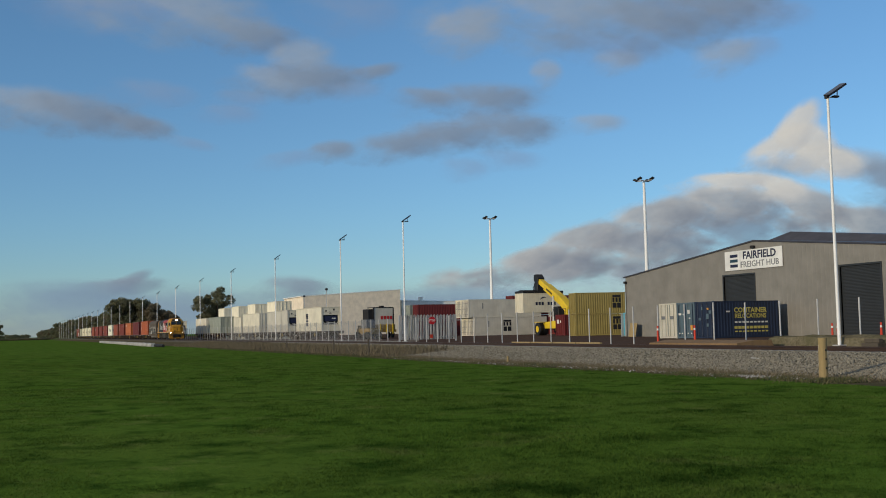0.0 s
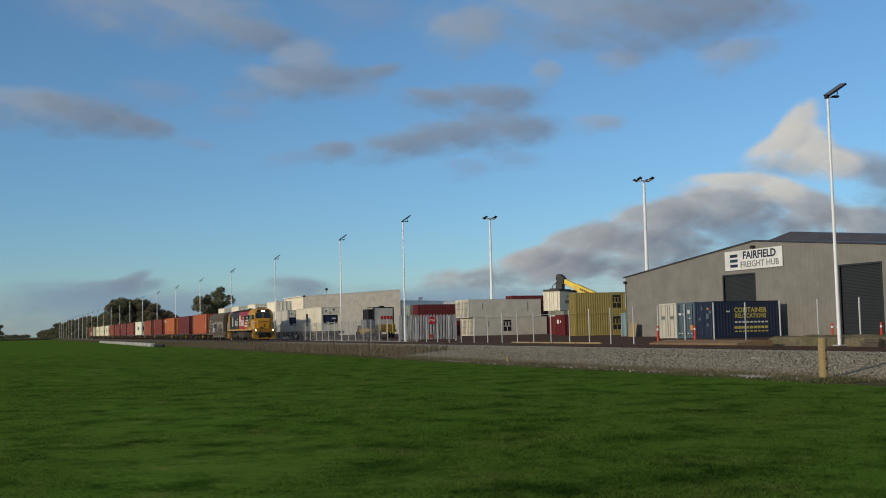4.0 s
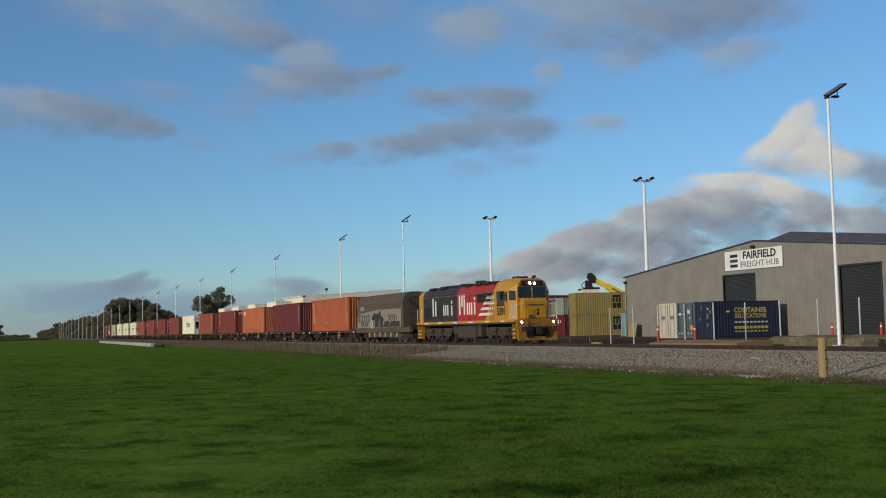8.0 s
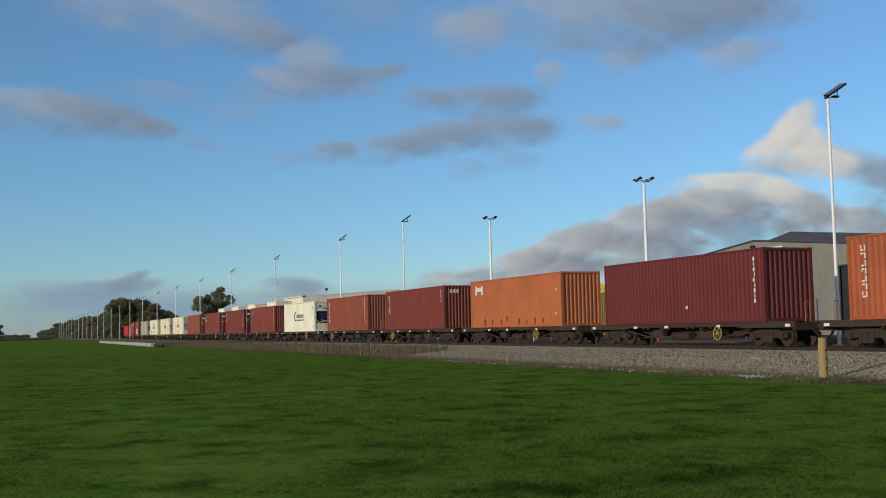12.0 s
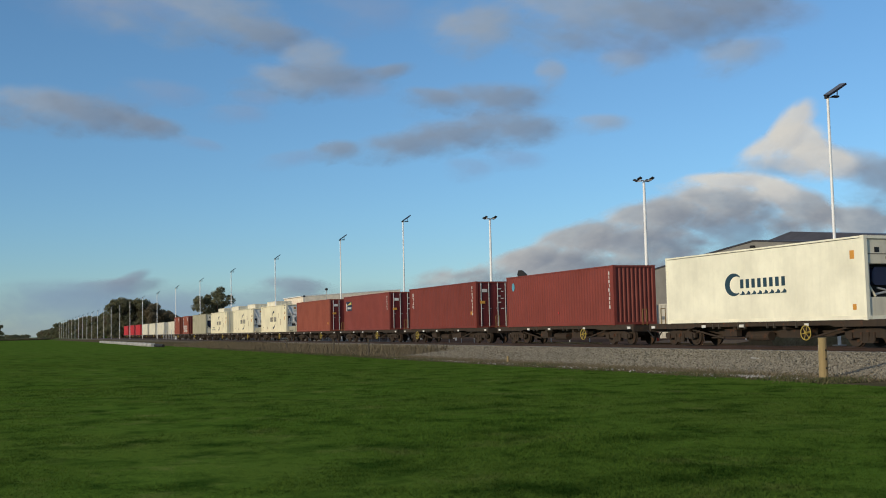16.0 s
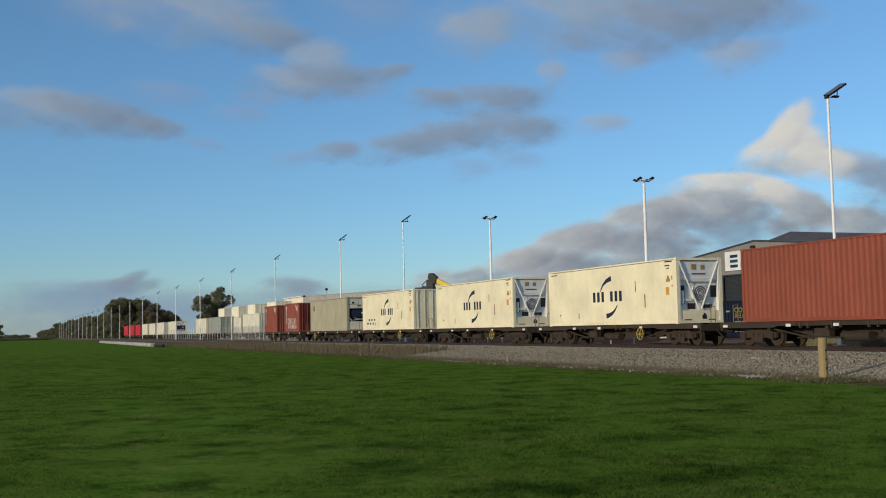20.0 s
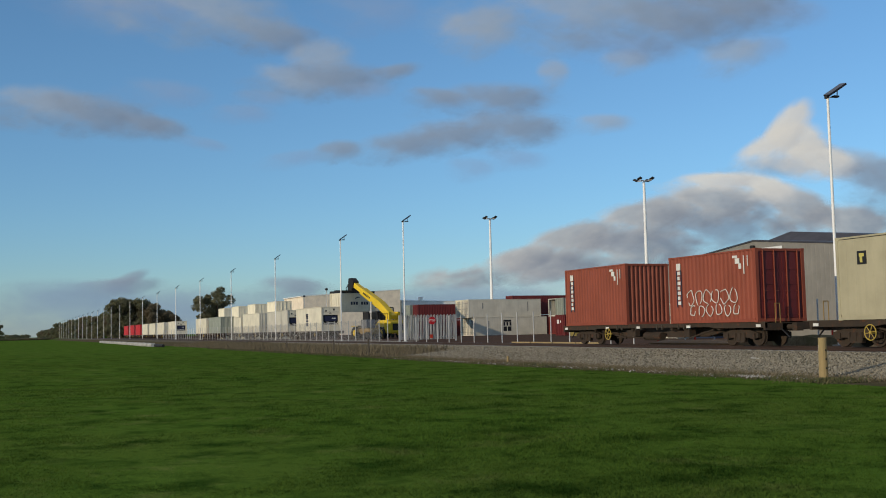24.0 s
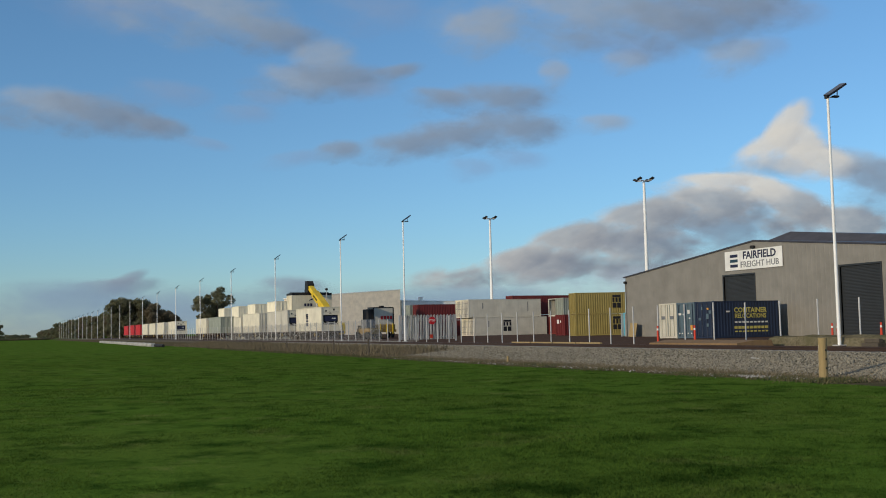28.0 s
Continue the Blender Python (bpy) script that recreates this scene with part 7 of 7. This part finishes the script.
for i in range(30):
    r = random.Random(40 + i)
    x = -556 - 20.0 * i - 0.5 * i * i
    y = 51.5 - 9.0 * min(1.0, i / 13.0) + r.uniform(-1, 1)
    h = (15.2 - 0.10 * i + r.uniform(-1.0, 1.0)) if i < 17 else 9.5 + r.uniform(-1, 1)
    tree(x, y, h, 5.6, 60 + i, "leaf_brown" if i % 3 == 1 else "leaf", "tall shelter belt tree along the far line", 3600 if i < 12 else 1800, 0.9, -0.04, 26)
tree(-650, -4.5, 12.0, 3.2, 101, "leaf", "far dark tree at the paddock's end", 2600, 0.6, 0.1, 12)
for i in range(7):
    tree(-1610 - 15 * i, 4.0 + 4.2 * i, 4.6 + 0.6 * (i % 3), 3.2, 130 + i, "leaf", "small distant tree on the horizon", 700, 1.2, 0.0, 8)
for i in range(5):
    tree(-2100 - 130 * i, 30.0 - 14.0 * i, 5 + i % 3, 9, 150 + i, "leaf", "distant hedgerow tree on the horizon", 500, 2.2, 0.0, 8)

hedge = thing("hedgerow", pose(-640, -8, 0), "low dark hedgerow at the paddock's far end", "hedge", kind="structure")
rngh = random.Random(8)
lumps = [((rngh.uniform(-1, 1), -62 + 1.1 * i, rngh.uniform(0.3, 0.6)), (1.2, 1.5, rngh.uniform(0.4, 0.8))) for i in range(86)]
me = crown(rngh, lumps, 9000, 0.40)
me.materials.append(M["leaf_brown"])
ob = new("foliage", me)
ob.parent = hedge
bm = bmesh.new()
for i in range(22):
    tube(bm, (0, -60 + 4.2 * i, 0), (rngh.uniform(-0.3, 0.3), -60 + 4.2 * i, 1.0), 0.07, 0.04, 5)
part("stems", bm, M["bark"], hedge)

# ---------------------------------------------------------------- clouds, far off in the sky
def cloud_material(name, light, shade, density, grain, soft, lift=0.0):
    m = bpy.data.materials.new(name)
    m.use_nodes = True
    nt = m.node_tree
    nt.nodes.clear()
    out = nt.nodes.new("ShaderNodeOutputMaterial")
    tc = nt.nodes.new("ShaderNodeTexCoord")
    gen, obj = tc.outputs["Generated"], tc.outputs["Object"]
    rnd = nt.nodes.new("ShaderNodeObjectInfo").outputs["Random"]

    def math_node(op, a, b=None):
        n = nt.nodes.new("ShaderNodeMath")
        n.operation = op
        for s, v in zip(n.inputs, (a, b)):
            if isinstance(v, bpy.types.NodeSocket):
                nt.links.new(v, s)
            elif v is not None:
                s.default_value = v
        return n.outputs[0]
    sep = nt.nodes.new("ShaderNodeSeparateXYZ")
    nt.links.new(gen, sep.inputs[0])
    u = math_node("MULTIPLY", math_node("SUBTRACT", sep.outputs[0], 0.5), 2.0)
    v = math_node("MULTIPLY", math_node("SUBTRACT", sep.outputs[1], 0.5), 2.0)
    r2 = math_node("ADD", math_node("MULTIPLY", u, u), math_node("MULTIPLY", v, v))

    def fbm(scale, detail, rough, extra):
        n = nt.nodes.new("ShaderNodeTexNoise")
        n.noise_dimensions = "4D"
        n.inputs["Scale"].default_value, n.inputs["Detail"].default_value, n.inputs["Roughness"].default_value = scale, detail, rough
        mp = nt.nodes.new("ShaderNodeMapping")
        mp.inputs["Scale"].default_value = (0.55, 1.05, 1.0)
        mp.inputs["Location"].default_value = (extra * 91.0, extra * 57.0, 0)
        nt.links.new(obj, mp.inputs[0])
        nt.links.new(mp.outputs[0], n.inputs["Vector"])
        nt.links.new(math_node("MULTIPLY", rnd, 9.0), n.inputs["W"])
        return n.outputs["Fac"]
    shape = fbm(grain, 7.0, 0.52, 0.0)
    wisp = fbm(grain * 3.3, 6.0, 0.6, 0.7)
    body = math_node("ADD", math_node("SUBTRACT", 0.92, r2), math_node("MULTIPLY", math_node("SUBTRACT", shape, 0.5), 3.0))
    body = math_node("ADD", body, math_node("MULTIPLY", math_node("SUBTRACT", wisp, 0.5), 0.9))
    cover = nt.nodes.new("ShaderNodeMapRange")
    cover.interpolation_type = "SMOOTHSTEP"
    nt.links.new(body, cover.inputs[0])
    cover.inputs[1].default_value, cover.inputs[2].default_value = 0.0, soft
    edge = math_node("MULTIPLY", math_node("MAXIMUM", math_node("SUBTRACT", 1.0, r2), 0.0), 1.8)
    alpha = math_node("MULTIPLY", math_node("MULTIPLY", cover.outputs[0], math_node("MINIMUM", edge, 1.0)), density)
    # sunlit tops and shaded bases are painted into the glowing sheet's colour
    tone = math_node("ADD", math_node("ADD", math_node("MULTIPLY", v, 0.40), math_node("MULTIPLY", u, -0.18)), math_node("MULTIPLY", math_node("SUBTRACT", fbm(grain * 1.3, 5.0, 0.5, 0.3), 0.5), 1.7))
    tone = math_node("SUBTRACT", tone, math_node("MULTIPLY", body, 0.28))
    fac = math_node("ADD", tone, 0.55 + lift)
    rampn = nt.nodes.new("ShaderNodeMapRange")
    nt.links.new(fac, rampn.inputs[0])
    col = mixed(nt, rampn.outputs[0], shade, light)
    em = nt.nodes.new("ShaderNodeEmission")
    nt.links.new(col, em.inputs[0])
    tr = nt.nodes.new("ShaderNodeBsdfTransparent")
    mx = nt.nodes.new("ShaderNodeMixShader")
    nt.links.new(alpha, mx.inputs[0])
    nt.links.new(tr.outputs[0], mx.inputs[1])
    nt.links.new(em.outputs[0], mx.inputs[2])
    nt.links.new(mx.outputs[0], out.inputs["Surface"])
    return m


CLOUD = {
    "grey": cloud_material("cloud_grey", (0.275, 0.325, 0.395), (0.160, 0.210, 0.290), 0.82, 0.0060, 1.3, -0.05),
    "faint": cloud_material("cloud_faint", (0.27, 0.34, 0.46), (0.19, 0.27, 0.43), 0.50, 0.0055, 1.6),
    "light": cloud_material("cloud_light", (0.36, 0.395, 0.44), (0.20, 0.275, 0.37), 0.72, 0.0060, 1.4, 0.1),
    "white": cloud_material("cloud_white", (0.64, 0.62, 0.57), (0.36, 0.40, 0.46), 0.92, 0.0065, 1.0, 0.35),
    "bank": cloud_material("cloud_bank", (0.51, 0.505, 0.49), (0.195, 0.230, 0.285), 0.92, 0.0085, 0.9, 0.0),
    "low": cloud_material("cloud_low", (0.43, 0.47, 0.52), (0.30, 0.37, 0.46), 0.85, 0.0050, 1.2, 0.1),
    "haze": cloud_material("cloud_haze", (0.230, 0.320, 0.43), (0.190, 0.275, 0.395), 0.75, 0.0040, 1.6),
}
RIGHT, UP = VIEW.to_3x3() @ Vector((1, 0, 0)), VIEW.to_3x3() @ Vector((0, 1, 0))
DRIFTING = []


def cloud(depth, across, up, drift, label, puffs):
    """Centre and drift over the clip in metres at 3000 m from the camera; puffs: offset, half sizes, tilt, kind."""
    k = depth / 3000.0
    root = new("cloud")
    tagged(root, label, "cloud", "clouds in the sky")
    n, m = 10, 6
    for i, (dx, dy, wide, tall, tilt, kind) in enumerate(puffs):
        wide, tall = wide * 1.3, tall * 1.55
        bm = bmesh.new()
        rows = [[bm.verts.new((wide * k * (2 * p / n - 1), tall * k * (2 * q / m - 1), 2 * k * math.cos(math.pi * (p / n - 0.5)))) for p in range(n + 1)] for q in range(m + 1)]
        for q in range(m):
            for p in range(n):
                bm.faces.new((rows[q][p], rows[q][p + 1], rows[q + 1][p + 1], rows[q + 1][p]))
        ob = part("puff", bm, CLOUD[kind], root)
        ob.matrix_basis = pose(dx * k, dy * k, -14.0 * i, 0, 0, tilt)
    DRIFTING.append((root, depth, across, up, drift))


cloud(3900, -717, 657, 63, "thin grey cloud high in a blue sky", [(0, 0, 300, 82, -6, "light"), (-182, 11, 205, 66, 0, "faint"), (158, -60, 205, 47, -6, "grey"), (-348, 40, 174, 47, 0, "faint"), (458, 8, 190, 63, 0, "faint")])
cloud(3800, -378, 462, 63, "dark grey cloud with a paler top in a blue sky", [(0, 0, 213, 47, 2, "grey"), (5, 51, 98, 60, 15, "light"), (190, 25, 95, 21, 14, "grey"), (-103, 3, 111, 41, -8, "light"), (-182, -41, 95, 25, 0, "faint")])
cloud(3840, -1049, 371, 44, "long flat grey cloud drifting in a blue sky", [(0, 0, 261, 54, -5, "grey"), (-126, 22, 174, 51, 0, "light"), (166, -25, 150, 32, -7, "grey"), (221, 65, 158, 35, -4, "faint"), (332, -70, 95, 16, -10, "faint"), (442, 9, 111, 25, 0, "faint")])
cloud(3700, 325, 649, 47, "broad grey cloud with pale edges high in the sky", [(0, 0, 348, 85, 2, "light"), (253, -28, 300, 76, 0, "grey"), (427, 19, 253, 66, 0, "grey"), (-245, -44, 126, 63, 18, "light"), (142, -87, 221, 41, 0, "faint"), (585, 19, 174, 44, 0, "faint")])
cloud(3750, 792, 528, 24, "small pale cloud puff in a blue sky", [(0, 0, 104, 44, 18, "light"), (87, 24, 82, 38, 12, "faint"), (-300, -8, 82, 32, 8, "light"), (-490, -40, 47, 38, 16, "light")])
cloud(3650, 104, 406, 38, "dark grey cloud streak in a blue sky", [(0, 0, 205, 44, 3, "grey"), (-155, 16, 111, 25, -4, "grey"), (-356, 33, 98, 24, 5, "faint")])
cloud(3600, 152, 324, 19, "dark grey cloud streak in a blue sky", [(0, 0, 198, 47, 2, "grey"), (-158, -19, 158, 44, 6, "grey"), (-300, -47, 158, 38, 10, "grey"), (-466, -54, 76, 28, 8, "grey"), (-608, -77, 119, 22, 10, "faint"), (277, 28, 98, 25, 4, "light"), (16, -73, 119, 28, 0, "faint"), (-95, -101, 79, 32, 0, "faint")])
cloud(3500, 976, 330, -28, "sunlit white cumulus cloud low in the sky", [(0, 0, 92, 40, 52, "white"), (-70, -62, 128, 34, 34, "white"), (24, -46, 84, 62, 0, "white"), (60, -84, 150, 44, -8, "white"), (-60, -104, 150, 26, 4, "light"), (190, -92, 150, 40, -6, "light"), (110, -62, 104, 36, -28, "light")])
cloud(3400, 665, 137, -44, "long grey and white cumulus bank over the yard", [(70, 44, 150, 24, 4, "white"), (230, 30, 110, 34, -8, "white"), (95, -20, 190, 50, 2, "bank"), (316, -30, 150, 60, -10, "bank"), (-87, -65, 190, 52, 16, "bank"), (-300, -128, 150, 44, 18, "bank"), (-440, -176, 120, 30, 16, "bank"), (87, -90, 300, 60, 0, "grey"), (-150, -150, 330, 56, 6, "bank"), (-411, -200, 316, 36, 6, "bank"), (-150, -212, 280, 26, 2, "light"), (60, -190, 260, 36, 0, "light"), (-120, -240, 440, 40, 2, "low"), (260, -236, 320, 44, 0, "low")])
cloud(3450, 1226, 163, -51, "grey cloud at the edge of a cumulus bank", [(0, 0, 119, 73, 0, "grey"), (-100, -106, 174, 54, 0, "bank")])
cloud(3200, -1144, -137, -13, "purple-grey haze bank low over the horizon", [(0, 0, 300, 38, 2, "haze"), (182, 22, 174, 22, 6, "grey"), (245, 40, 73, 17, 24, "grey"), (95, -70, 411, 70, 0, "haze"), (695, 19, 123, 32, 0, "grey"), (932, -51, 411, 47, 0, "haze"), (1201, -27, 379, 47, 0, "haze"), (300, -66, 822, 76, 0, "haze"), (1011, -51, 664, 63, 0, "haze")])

# ---------------------------------------------------------------- movement
def spot(across, depth):
    """A place on the yard floor at that depth, that far across from the view axis (tangent)."""
    p = EYE + depth * (AHEAD + across * RIGHT)
    return p.x, p.y


# seconds, where the boom head stands (tangent across), depth, heading
STACKER = [(0.0, 0.0874, 146, 180), (1.0, 0.0890, 146, 182), (2.0, 0.0920, 146, 188), (3.5, 0.1022, 148, 210), (5.5, 0.1187, 155, 236), (8.0, 0.1328, 158, 247), (9.5, 0.1357, 159, 248), (11.0, 0.1320, 158, 246), (12.5, 0.1205, 156, 242),
           (14.5, 0.0923, 150, 238), (17.0, 0.0497, 144, 236), (20.0, -0.0140, 146, 230), (21.5, -0.0450, 153, 222), (23.5, -0.0790, 153, 203), (24.1, -0.0875, 153, 198), (25.0, -0.0970, 154, 192), (26.0, -0.1106, 155, 188), (27.0, -0.1190, 156, 186), (28.0, -0.1259, 157, 184)]


def motions():
    for ob, offset, y, z in MOVING:
        walk(ob, [(t, pose(LEAD + offset + SPEED * t, y, z)) for t in range(0, 29)])
    rows = []
    for t, across, depth, turn in STACKER:
        x, y = spot(across, depth)
        rows.append((t, pose(x, y, YARD, 0, 0, turn) @ pose(-5.9, 0, 0)))
    walk(stacker, rows)
    walk(boom, [(t, pose(-3.6, 0, 3.35, 0, -a, 0)) for t, a in ((0, 24.3), (3.5, 24.8), (5.5, 26.8), (8, 28.3), (12.5, 28.5), (21.5, 27.0), (25, 26.5), (28, 26.0))])
    # the load hangs lower at first and is raised on the way
    lift_at = [(t, -0.75 + 0.75 * max(0.0, min(1.0, (t - 2.0) / 6.5))) for t, m in rows]
    walk(spreader, [(t, pose(5.6, 0, z)) for t, z in lift_at])
    walk(held, [(t, m @ pose(0, 0, z) @ HELD_AT) for (t, m), (_, z) in zip(rows, lift_at)])
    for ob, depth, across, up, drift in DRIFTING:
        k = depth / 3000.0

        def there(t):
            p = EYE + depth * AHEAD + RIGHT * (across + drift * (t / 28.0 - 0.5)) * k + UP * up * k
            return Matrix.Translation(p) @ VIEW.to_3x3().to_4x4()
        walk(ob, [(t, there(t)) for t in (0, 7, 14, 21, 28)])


motions()
